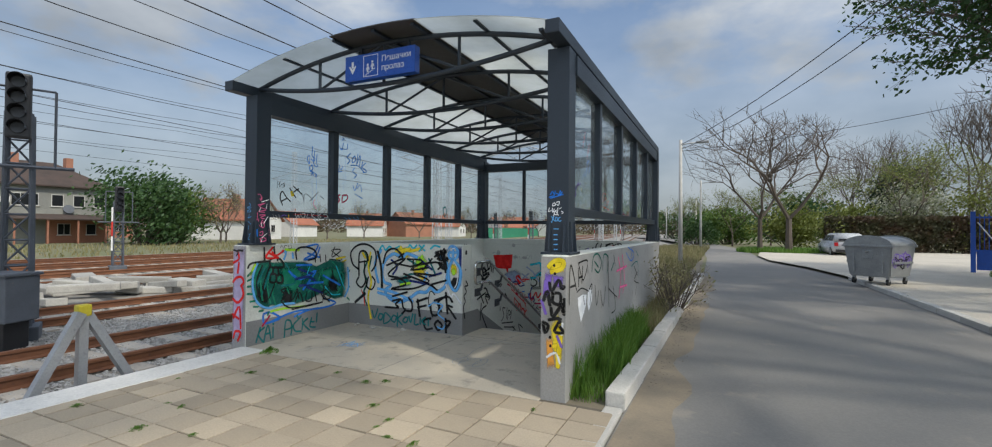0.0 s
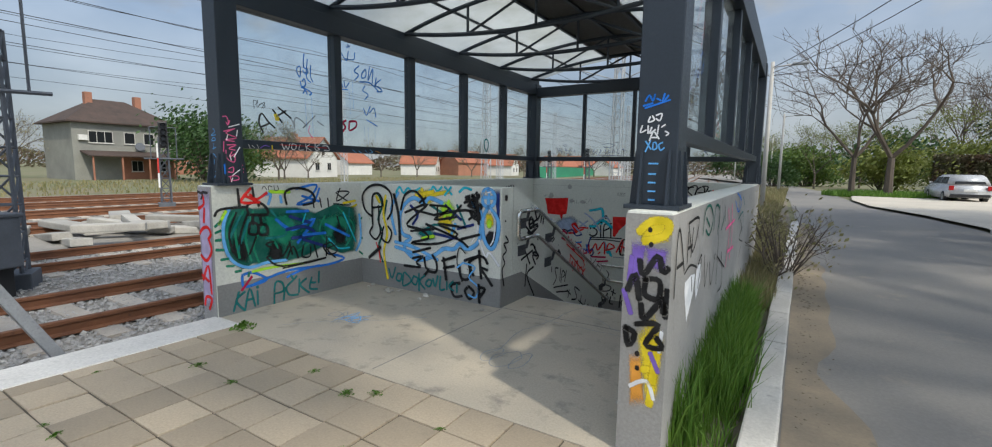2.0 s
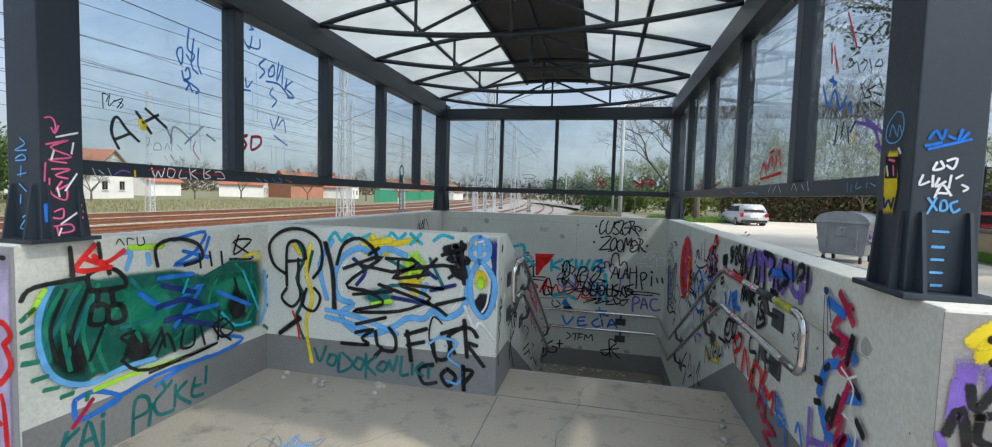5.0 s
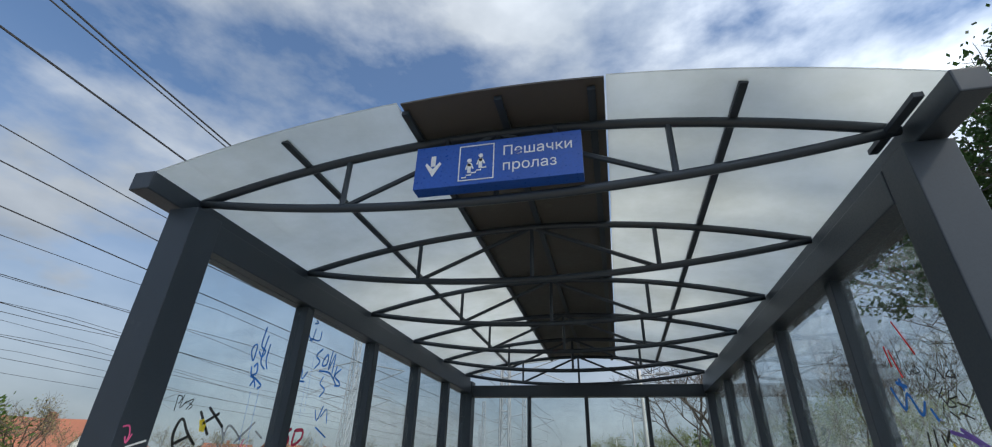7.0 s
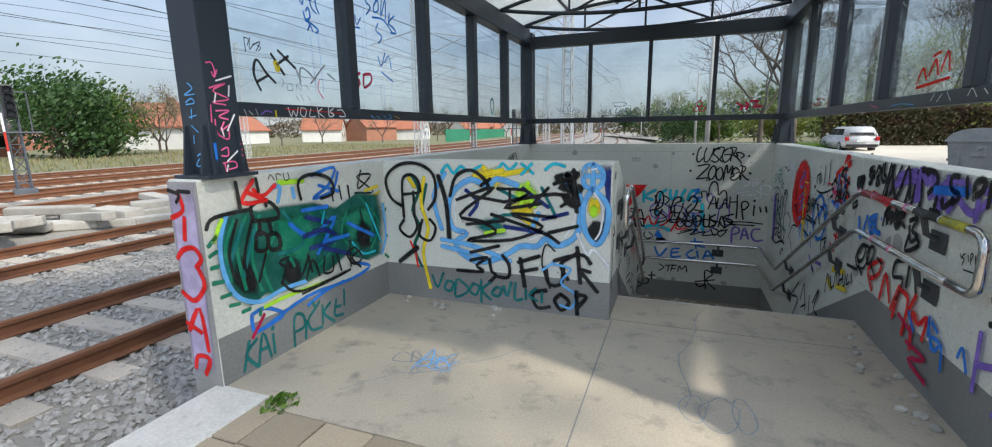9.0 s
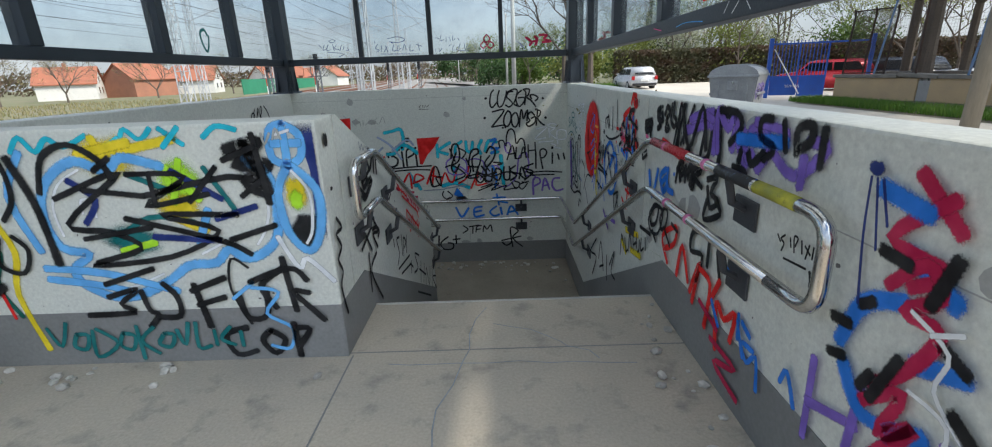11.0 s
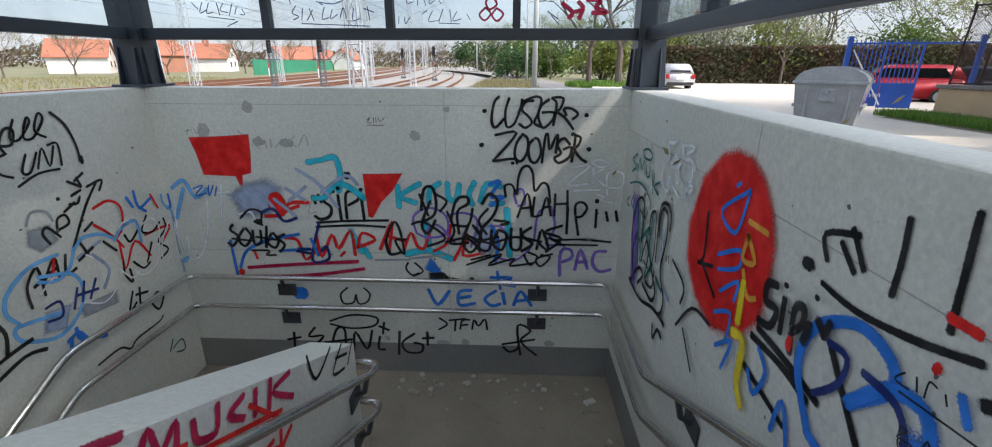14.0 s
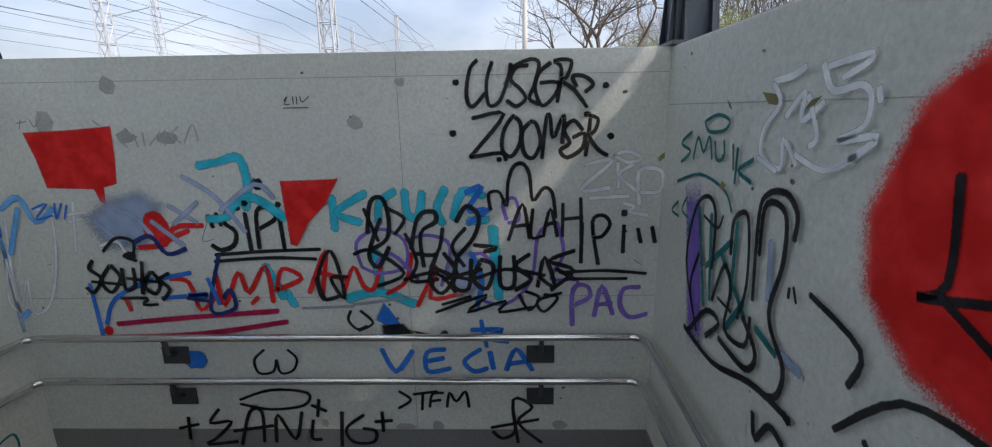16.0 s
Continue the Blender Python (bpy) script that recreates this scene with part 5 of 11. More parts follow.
M_CARGLASS = material("car_glass", (0.02, 0.022, 0.025), (0.018, 0.02, 0.022), None, 0.08, fine=20, coarse=1, bump=0.0)
M_TAIL = material("tail_lens", (0.42, 0.01, 0.012), None, None, 0.2, fine=60, coarse=4, bump=0.0)
place(car("silver hatchback parked on the gravel", (0.52, 0.53, 0.54)), 7.1, 38.2, -0.02, 3)
place(car("red hatchback parked behind the blue gate", (0.42, 0.02, 0.03)), 13.2, 27.8, -0.02, 62)
place(car("white estate car parked behind the fence", (0.62, 0.63, 0.63)), 17.3, 23.2, -0.03, 80)
place(car("dark hatchback parked behind the fence", (0.03, 0.035, 0.045)), 15.6, 26.5, -0.03, 5)

# blue gate
M_BLUE = material("blue_gate_paint", (0.02, 0.10, 0.48), (0.02, 0.085, 0.40), (0.06, 0.08, 0.16), 0.45, fine=50, coarse=2, bump=0.08)
gate = thing("metal_gate", "open blue steel gate with bars above a solid panel", "gate")
part("post", boxm(-0.07, 0.07, -0.07, 0.07, 0, 2.25, 0.01), M_BLUE, gate)
part("gate_frame", boxm(0.07, 3.3, -0.025, 0.025, 2.0, 2.06, 0.005), M_BLUE, gate)
part("gate_frame", boxm(0.07, 2.0, -0.025, 0.025, 0.78, 0.84, 0.005), M_BLUE, gate)
part("gate_frame", boxm(1.94, 2.0, -0.025, 0.025, 0.84, 2.0, 0.005), M_BLUE, gate)
part("gate_frame", boxm(0.98, 1.04, -0.025, 0.025, 0.84, 2.0, 0.005), M_BLUE, gate)
part("panel", boxm(0.09, 1.06, -0.012, 0.012, 0.10, 0.78, 0.004), M_BLUE, gate)
part("panel", boxm(1.08, 2.0, -0.012, 0.012, 0.06, 0.78, 0.004), M_BLUE, gate)
part("post", boxm(3.3, 3.42, -0.06, 0.06, 0, 2.25, 0.01), M_BLUE, gate)
for k in range(15):
    part("bar", boxm(0.16 + k * 0.12, 0.185 + k * 0.12, -0.012, 0.012, 0.84, 2.14), M_BLUE, gate)
part("brace", tubem([(0.12, -0.04, 1.85), (1.15, -0.04, 0.15)], 0.02, 6), M_WHITEP, gate, "pale diagonal brace")
part("graffiti", tubem([(0.62 + 0.03 * k, -0.02, 0.45 + 0.07 * math.sin(k * 2.1)) for k in range(18)], 0.009, 4), M_WHITEP, gate, "white scrawl on the gate panel")
place(gate, 8.4, 23.6, 0.06, -18)

# low rendered wall with leaning mesh fence
M_RUST_D = material("dark_fence_rust", (0.035, 0.028, 0.025), (0.07, 0.04, 0.028), None, 0.85, fine=50, coarse=4, bump=0.1)
M_BLUEP = material("faded_blue_post", (0.10, 0.19, 0.36), (0.14, 0.20, 0.30), (0.16, 0.11, 0.08), 0.6, fine=50, coarse=4, bump=0.1)
M_OCHRE = material("ochre_render", (0.50, 0.36, 0.20), (0.44, 0.32, 0.19), (0.30, 0.26, 0.21), 0.9, fine=40, coarse=1.6, bump=0.4, stain_at=0.6)
M_CONC_OLD = material("old_coping", (0.24, 0.215, 0.18), (0.17, 0.155, 0.135), (0.09, 0.085, 0.075), 0.92, fine=45, coarse=3, bump=0.4)
lw = thing("garden_wall", "low cracked ochre rendered wall with broken stone coping", "wall", kind="structure")
part("render", boxm(0, 3.05, 0, 0.35, -0.1, 0.86, 0.02), M_OCHRE, lw)
part("render", boxm(3.42, 11, 0, 0.35, -0.1, 0.86, 0.02), M_OCHRE, lw)
part("core", boxm(3.04, 3.43, 0.03, 0.34, -0.1, 0.80, 0.03), M_RAW, lw, "bare concrete where the render fell off")
part("render", boxm(0.0, 0.35, 0.36, 2.6, -0.1, 0.86, 0.02), M_OCHRE, lw)
rnd = random.Random(12)
for k in range(9):
    L0 = 0.0 if k else -0.06
    st_ = part("coping", boxm(L0, 1.20, -0.06, 0.41, 0, 0.10, 0.02), M_CONC_OLD, lw)
    st_.matrix_local = pose(k * 1.22, rnd.uniform(-0.02, 0.02), 0.862 + (0.05 if k == 2 else 0), 0, rnd.uniform(-0.5, 0.5) + (2.5 if k == 2 else 0), rnd.uniform(-0.6, 0.6))
for k in range(5):
    part("rubble", boxm(3.0 + 0.1 * k, 3.09 + 0.1 * k, 0.05 + 0.03 * (k % 2), 0.2, 0.79, 0.86 + 0.03 * (k % 3), 0.02), M_RAW, lw)
place(lw, 9.0, 20.5, 0.0, -86)
inner = thing("garden_wall", "low grey concrete wall behind the ochre one", "wall", kind="structure")
part("wall", boxm(11.0, 11.25, 8, 21.5, -0.1, 1.0, 0.02), M_CONC_OLD, inner)
fence = thing("mesh_fence", "dark rusty wire mesh fence panel leaning on the wall", "fence")
g = Gather()
for k in range(40):
    g.bar((0.03 * k, 0, 0.0), (0.03 * k + 0.10, 0, 1.9), 0.005, n=3)
for k in range(60):
    g.bar((0, 0, 0.0317 * k), (1.2, 0, 0.0317 * k + 0.03), 0.005, n=3)
g.make("mesh", M_RUST_D, fence, "dark wire mesh")
for x in (0, 0.6, 1.2):
    part("post", tubem([(x, 0, -0.08), (x + 0.10, 0, 1.75), (x + 0.13, -0.12, 1.95)], 0.03, 6), M_RUST_D, fence)
part("rail", tubem([(0, 0, 0.02), (1.2, 0, 0.02)], 0.022, 6), M_RUST_D, fence)
part("rail", tubem([(0.10, 0, 1.9), (1.3, 0, 1.9)], 0.022, 6), M_RUST_D, fence)
place(fence, 9.16, 20.42, 0.975, -64)
fp = thing("fence", "wire mesh fence on leaning blue and rusty posts", "fence")
for k in range(6):
    y = 19.15 - 1.55 * k
    lean = (0.35, -0.1, 0.2, 0.5, 0.0, 0.3)[k]
    part("post", tubem([(9.24, y, 0.95), (9.28, y - lean, 3.1)], 0.03, 6), M_BLUEP if k % 2 == 0 else M_RUST_D, fp)
g = Gather()
for k in range(92):
    y = 19.2 - 0.09 * k
    g.bar((9.26, y, 1.0), (9.28, y - 0.1, 3.0), 0.0022, n=3)
for k in range(24):
    g.bar((9.26, 19.2, 1.02 + 0.085 * k), (9.26, 10.9, 1.02 + 0.085 * k), 0.0022, n=3)
tagged(g.make("mesh", M_RUST_D, fp, "thin sagging wire mesh"), kind="stuff")
# sloping bank at the foot of the wall
bm = bmesh.new()
bank = [[bm.verts.new((x + 0.12 * noise.noise((y * 0.7, x, 2)), y, z)) for x, z in ((7.75, 0.05), (8.15, 0.12), (8.6, 0.20), (9.35, 0.26))] for y in [8.2 + 0.5 * k for k in range(26)]]
for r0, r1 in zip(bank, bank[1:]):
    for k in range(3):
        bm.faces.new((r0[k], r0[k + 1], r1[k + 1], r1[k]))
tagged(part("bank", bm, M_SOIL), "low soil bank at the foot of the wall", "ground", kind="structure")

# ---- houses beyond the tracks ----
M_RENDER = material("grey_render", (0.27, 0.27, 0.235), (0.21, 0.21, 0.19), (0.33, 0.29, 0.22), 0.9, fine=10, coarse=0.5, bump=0.2, stain_at=0.62)
M_ROOFOLD = material("old_brown_tiles", (0.075, 0.05, 0.04), (0.05, 0.036, 0.03), (0.11, 0.08, 0.06), 0.9, fine=8, coarse=0.8, bump=0.5)
M_ROOFRED = material("orange_tiles", (0.34, 0.125, 0.07), (0.29, 0.11, 0.065), (0.22, 0.09, 0.06), 0.85, fine=8, coarse=0.6, bump=0.4)
M_HWHITE = material("white_render", (0.68, 0.67, 0.63), (0.60, 0.59, 0.56), None, 0.9, fine=10, coarse=0.5, bump=0.1)
M_BRICK = material("brick_render", (0.36, 0.16, 0.10), (0.30, 0.14, 0.09), None, 0.9, fine=10, coarse=0.7, bump=0.2)
M_FRAME = material("window_frame", (0.62, 0.60, 0.56), None, None, 0.6, fine=30, coarse=3)


def windows(owner, x, y, z, w, h, label="window with pale frame"):
    win = part("window", boxm(x - 0.06, x + 0.02, y - w / 2, y + w / 2, z, z + h), M_FRAME, owner, label)
    n = max(1, int(w / 0.6))
    for k in range(n):
        part("pane", boxm(x + 0.02, x + 0.035, y - w / 2 + 0.06 + k * (w - 0.06) / n, y - w / 2 + (k + 1) * (w - 0.06) / n, z + 0.06, z + h - 0.06), M_CARGLASS, win)
    part("sill", boxm(x - 0.02, x + 0.12, y - w / 2 - 0.08, y + w / 2 + 0.08, z - 0.07, z), M_FRAME, win)


hs = thing("house", "old two-storey grey station house with worn hipped roof", "house")
hs.location = (0, 1.2, 2.05)
HX, HY0, HY1, HB, HE = -68.4, 20.8, 31.2, -2.7, 4.0
part("wall", boxm(HX - 9, HX, HY0, HY1, HB, HE), M_RENDER, hs)
bm = bmesh.new()
e = [(HX - 9.6, HY0 - 0.6), (HX + 0.6, HY0 - 0.6), (HX + 0.6, HY1 + 0.6), (HX - 9.6, HY1 + 0.6)]
lo = [bm.verts.new((x, y, HE)) for x, y in e]
lo2 = [bm.verts.new((x, y, HE - 0.15)) for x, y in e]
r0, r1 = bm.verts.new((HX - 4.5, HY0 + 3.6, HE + 3.0)), bm.verts.new((HX - 4.5, HY1 - 3.6, HE + 3.0))
for q in ((lo[0], lo[1], r0), (lo[1], lo[2], r1, r0), (lo[2], lo[3], r1), (lo[3], lo[0], r0, r1)):
    bm.faces.new(q)
bm.faces.new(lo2)
for k in range(4):
    bm.faces.new((lo[k], lo[(k + 1) % 4], lo2[(k + 1) % 4], lo2[k]))
bmesh.ops.recalc_face_normals(bm, faces=bm.faces[:])
roof = part("roof", bm, M_ROOFOLD, hs, "sagging brown tiled hipped roof")
for y in (HY0 + 2.6, HY1 - 2.8):
    part("chimney", boxm(HX - 4.4, HX - 3.6, y, y + 0.7, HE + 1.5, HE + 3.7, 0.02), M_BRICK, roof)
for y, w in ((HY0 + 2.6, 2.3), (HY0 + 5.4, 1.1), (HY0 + 7.4, 1.1), (HY0 + 9.4, 1.1)):
    windows(hs, HX, y, 1.65, w, 1.35)
part("awning", prism(bmesh.new(), [(HX - 0.1, 0.62), (HX + 2.6, 0.10), (HX + 2.6, 0.22), (HX - 0.1, 0.80)], HY0 + 0.6, HY1 + 2.0, "y"), M_ROOFOLD, hs, "long lean-to canopy roof")
for k in range(5):
    part("post", boxm(HX + 2.3, HX + 2.45, HY0 + 0.9 + k * 2.7, HY0 + 1.05 + k * 2.7, HB, 0.15), M_BRICK, hs)
part("brick_front", boxm(HX, HX + 0.06, HY0 + 4.4, HY1 - 0.2, HB, 0.1), M_BRICK, hs, "dark red painted ground floor")
for y, w in ((HY0 + 6.0, 1.2), (HY0 + 8.6, 1.0)):
    windows(hs, HX + 0.08, y, -1.6, w, 1.3)
part("satellite_dish", tubem([(HX + 0.3, HY0 + 6.3, 1.35), (HX + 0.42, HY0 + 6.28, 1.38)], 0.5, 14), M_SIGDARK, hs, "dark round dish")
part("air_conditioner", boxm(HX, HX + 0.35, HY0 + 0.5, HY0 + 1.3, 1.9, 2.5, 0.02), M_HWHITE, hs, "white outdoor unit")


def gable_house(label, w, d, h, mat, rmat):
    t = thing("house", label, "house", "houses beyond the tracks")
    part("wall", boxm(-w / 2, w / 2, -d / 2, d / 2, 0, h), mat, t)
    part("gable", prism(bmesh.new(), [(-d / 2, h), (d / 2, h), (0, h + d * 0.36)], -w / 2, w / 2), mat, t)
    for s in (-1, 1):
        part("roof", prism(bmesh.new(), [(s * (d / 2 + 0.5), h - 0.36), (0, h + d * 0.36), (0, h + d * 0.36 + 0.2), (s * (d / 2 + 0.5), h - 0.16)], -w / 2 - 0.4, w / 2 + 0.4), rmat, t)
    windows(t, w / 2 + 0.03, -d * 0.2, h * 0.35, 1.2, 1.3)
    windows(t, w / 2 + 0.03, d * 0.2, h * 0.35, 1.2, 1.3)
    windows(t, w / 2 + 0.03, 0, h + 0.3, 0.9, 1.0)
    part("chimney", boxm(-0.3, 0.3, -1.2, -0.6, h + d * 0.2, h + d * 0.36 + 0.9), M_BRICK, t)
    return t


ga = gable_house("white gabled house with orange tiled roof", 10, 9, 3.4, M_HWHITE, M_ROOFRED)
gb = gable_house("brick house with orange tiled roof", 11, 9, 4.0, M_BRICK, M_ROOFRED)
place(ga, -74, 54, -0.5, 20)
place(gb, -86, 62, -0.5, 80)
for i, (o, x, y, rz) in enumerate(((ga, -80, 70, 100), (ga, -72, 84, 30), (gb, -66, 92, 75), (ga, -62, 102, 15), (gb, -70, 112, 95), (ga, -54, 118, 60), (gb, -57, 132, 20), (ga, -48, 140, 85), (gb, -90, 40, 10), (ga, -60, 150, 40))):
    copy_thing(o, pose(x * 1.12, y * 1.12, -0.5, 0, 0, rz) @ Matrix.Diagonal((0.85, 0.85, 0.85, 1)))
noise_wall = thing("noise_barrier", "long green noise barrier beside the far tracks", "fence")
M_GREENB = material("green_barrier", (0.03, 0.22, 0.12), (0.025, 0.18, 0.10), None, 0.6, fine=20, coarse=0.5)
for k in range(14):
    part("panel", boxm(-44 - 1.0 * k, -43.85 - 1.0 * k, 84 + 5 * k, 88.9 + 5 * k, -0.6, 1.9), M_GREENB, noise_wall)
# greenery beyond the tracks
place(bush("bush", "large fresh green bushes beyond the tracks", M_LEAF_D, 9, 8, 7.6, 71, 6500, 0.22), -57, 30.5, -0.5)
place(bush("bush", "large fresh green bushes beyond the tracks", M_LEAF_G, 6, 6, 6.4, 72, 4000, 0.2), -59, 35, -0.5)
far_tree = tree("bare grey tree beyond the tracks", 8.5, 0.7, 55, 4, 0.16, M_DRY, 0.09, 900, clear=0.15, kids=4)
place(far_tree, -56, 38.5, -0.5)
for i, (x, y, s) in enumerate(((-60, 42, 0.9), (-63, 48, 0.8), (-64, 64, 0.9), (-66, 76, 1), (-58, 84, 1), (-52, 96, 1), (-50, 110, 1), (-46, 124, 1.1), (-44, 150, 1.2), (-36, 165, 1.2), (-30, 180, 1.3), (-22, 190, 1.3), (-14, 200, 1.4), (-78, 30, 1.0), (-80, 18, 1.1), (-76, 12, 0.9), (-84, 46, 1.2))):
    copy_thing(far_tree, pose(x, y, -0.5, 0, 0, 61 * i) @ Matrix.Diagonal((s, s, s, 1)))
rnd = random.Random(77)
g = Gather()
for _ in range(26000):
    a = rnd.uniform(-1.5, 1.0)
    D = rnd.uniform(230, 300)
    hgt = 7 + 4 * noise.noise((a * 9, 0, 1)) + 2.5 * noise.noise((a * 40, 0, 2))
    g.leaf((D * math.sin(a), D * math.cos(a), -0.5 + hgt * rnd.random() ** 0.8), rnd.uniform(0.5, 1.1), rnd)
tagged(g.make("woods", M_HEDGE), "hazy belt of distant trees on the horizon", "trees", kind="stuff")

# crumbled stones and sand along the kerb
rnd = random.Random(19)
sv, sf = [], []
for _ in range(420):
    y = rnd.uniform(5.0, 16.5)
    x = -0.52 + (y - 4.3) * 0.012 + abs(rnd.gauss(0, 0.09)) - 0.10
    r = rnd.uniform(0.004, 0.014) * (1.9 if 8 < y < 12 else 1)
    s = len(sv)
    for v in ((1, 0, 0.2), (-0.8, 0.3, 0.1), (0, 1, 0.2), (0.1, -0.9, 0.1), (0, 0, 0.7)):
        sv.append((x + v[0] * r * rnd.uniform(0.7, 1.2), y + v[1] * r * rnd.uniform(0.7, 1.2), -0.028 + max(0, v[2] * r)))
    sf += [(s + a, s + b, s + c) for a, b, c in ((0, 2, 4), (2, 1, 4), (1, 3, 4), (3, 0, 4))]
me = bpy.data.meshes.new("kerb_rubble")
me.from_pydata(sv, [], sf)
me.materials.append(M_SOIL)
tagged(new("kerb_rubble", me), "crumbled stones lying along the kerb", "debris", kind="stuff")
bm = bmesh.new()
pts_l = [(-0.68 + (y - 4.3) * 0.012, y) for y in np.arange(1.0, 18, 0.25)]
lo = [bm.verts.new((x, y, -0.026)) for x, y in pts_l]
hi = [bm.verts.new((x + 0.34 + 0.30 * noise.noise((y * 0.9, 3, 0)) + 0.12 * noise.noise((y * 4, 7, 0)), y, -0.026)) for x, y in pts_l]
for k in range(len(lo) - 1):
    bm.faces.new((lo[k], hi[k], hi[k + 1], lo[k + 1]))
tagged(part("road_sand", bm, material("road_sand", (0.27, 0.22, 0.155), (0.21, 0.175, 0.13), (0.16, 0.14, 0.11), 0.95, fine=40, coarse=2.5, bump=0.5)), "sandy dirt washed along the kerb", "sand", kind="structure")

# ---- spray paint ----
FONT = {
    "A": "002640 1232", "B": "00063645443303 3342413000", "C": "4536160501103041", "D": "00062644422000", "E": "46060040 0333", "F": "460600 0333",
    "G": "45361605011030414323", "H": "0006 4046 0343", "I": "2026", "J": "4641301001", "K": "0006 460340", "L": "060040", "M": "0006234640", "N": "00064046",
    "O": "160501103041453616", "P": "00063645443303", "R": "00063645443303 2340", "S": "453616050413334241301001", "T": "0646 2620", "U": "060110304146",
    "V": "062046", "W": "0610233046", "X": "0046 0640", "Y": "062346 2320", "Z": "06460040", "2": "05163645440040", "3": "05163645443323334241301001",
    "4": "30360242", "1": "152620", "5": "460603334241301001", "6": "4536160501103041423303", "9": "43330405163645413010", "!": "2622 2120", "*": "0343 1135 3115",
    "'": "1614", '"': "1614 3634", "k": "0006 440340", "u": "0401103044 3430", "c": "4434040110 3040", "v": "042044", "o": "140301103041431404", "i": "2024 2526",
}


def paint(name, rgb, rough=0.75):
    """Sprayed paint: opaque in the middle of a stroke, thinning to a speckled edge."""
    m = bpy.data.materials.new(name)
    m.use_nodes = True
    nt = m.node_tree
    b = nt.nodes["Principled BSDF"]
    b.inputs["Roughness"].default_value = rough
    b.inputs["Specular IOR Level"].default_value = 0.15
    col = _mix(nt, _ramp(nt, _noise(nt, 9, 4), 0.4, 0.7), rgb, tuple(min(1, c * 1.35 + 0.02) for c in rgb))
    nt.links.new(col, b.inputs["Base Color"])
    at = nt.nodes.new("ShaderNodeAttribute")
    at.attribute_name = "cover"
    add = nt.nodes.new("ShaderNodeMath")
    add.operation = "ADD"
    nt.links.new(at.outputs["Fac"], add.inputs[0])
    nt.links.new(_ramp(nt, _noise(nt, 160, 2, 0.7), 0.2, 0.8, -0.30, 0.30), add.inputs[1])
    nt.links.new(_ramp(nt, add.outputs[0], 0.25, 0.75, 0.0, 0.97), b.inputs["Alpha"])
    return m


P = {k: paint("spray_" + k, v) for k, v in {
    "black": (0.012, 0.012, 0.013), "red": (0.66, 0.016, 0.014), "blue": (0.02, 0.17, 0.62), "cyan": (0.02, 0.45, 0.58), "violet": (0.20, 0.12, 0.48), "white": (0.72, 0.74, 0.76),
    "green": (0.006, 0.10, 0.075), "teal": (0.01, 0.15, 0.15), "emerald": (0.01, 0.19, 0.11), "lime": (0.40, 0.72, 0.03), "yellow": (0.72, 0.56, 0.02), "orange": (0.72, 0.32, 0.05), "pink": (0.75, 0.13, 0.30),
    "grey": (0.28, 0.31, 0.34), "navy": (0.015, 0.03, 0.16), "pale": (0.42, 0.43, 0.40), "lilac": (0.42, 0.36, 0.52), "sky": (0.13, 0.40, 0.78), "haze": (0.30, 0.37, 0.52), "crimson": (0.42, 0.01, 0.06)}.items()}

# faces that carry paint: origin, u direction, v direction, normal, and the thing that they belong to
FACES = {
    "far": (lambda u, v, d: (u, YB - d, v), wall_far), "left": (lambda u, v, d: (XL + d, u, v), wall_left), "short": (lambda u, v, d: (u, YW - d, v), wall_short),
    "divider": (lambda u, v, d: (XD + d, u, v), wall_divider), "right": (lambda u, v, d: (XR - d, u, v), wall_right), "rend": (lambda u, v, d: (u, YF - 0.004 - d, v), wall_right),
    "lend": (lambda u, v, d: (u, YF - 0.004 - d, v), wall_left), "outer": (lambda u, v, d: (XRO + 0.004 + d, u, v), wall_right), "floor": (lambda u, v, d: (u, v, d), landing),
    "step": (lambda u, v, d: (u, v, -0.51 + d), stairs),
    "glass_l": (lambda u, v, d: (XCL + 0.006 + d * 0.5, u, v), canopy), "glass_r": (lambda u, v, d: (XCR - 0.006 - d * 0.5, u, v), canopy), "glass_f": (lambda u, v, d: (u, YCB - 0.006 - d * 0.5, v), canopy),
    "post_lf": (lambda u, v, d: (u, YCF - 0.105 - d, v), canopy), "post_li": (lambda u, v, d: (XCL + 0.105 + d, u, v), canopy), "post_rf": (lambda u, v, d: (u, YPR - 0.105 - d, v), canopy),
    "post_ri": (lambda u, v, d: (XPR - 0.105 - d, u, v), canopy), "rail_l": (lambda u, v, d: (XCL + 0.05 + d, u, v), canopy), "rail_r": (lambda u, v, d: (XCR - 0.05 - d, u, v), canopy),
}
LAYER = {}


def smooth_line(pts, n=4):
    """A Catmull-Rom line through pts."""
    if len(pts) < 3:
        return pts
    out = []
    q = [pts[0]] + list(pts) + [pts[-1]]
    for i in range(1, len(q) - 2):
        p0, p1, p2, p3 = q[i - 1], q[i], q[i + 1], q[i + 2]
        for k in range(n):
            s = k / n
            out.append(tuple(0.5 * (2 * b + (c - a) * s + (2 * a - 5 * b + 4 * c - d) * s * s + (3 * b - a - 3 * c + d) * s ** 3) for a, b, c, d in zip(p0, p1, p2, p3)))
    return out + [pts[-1]]


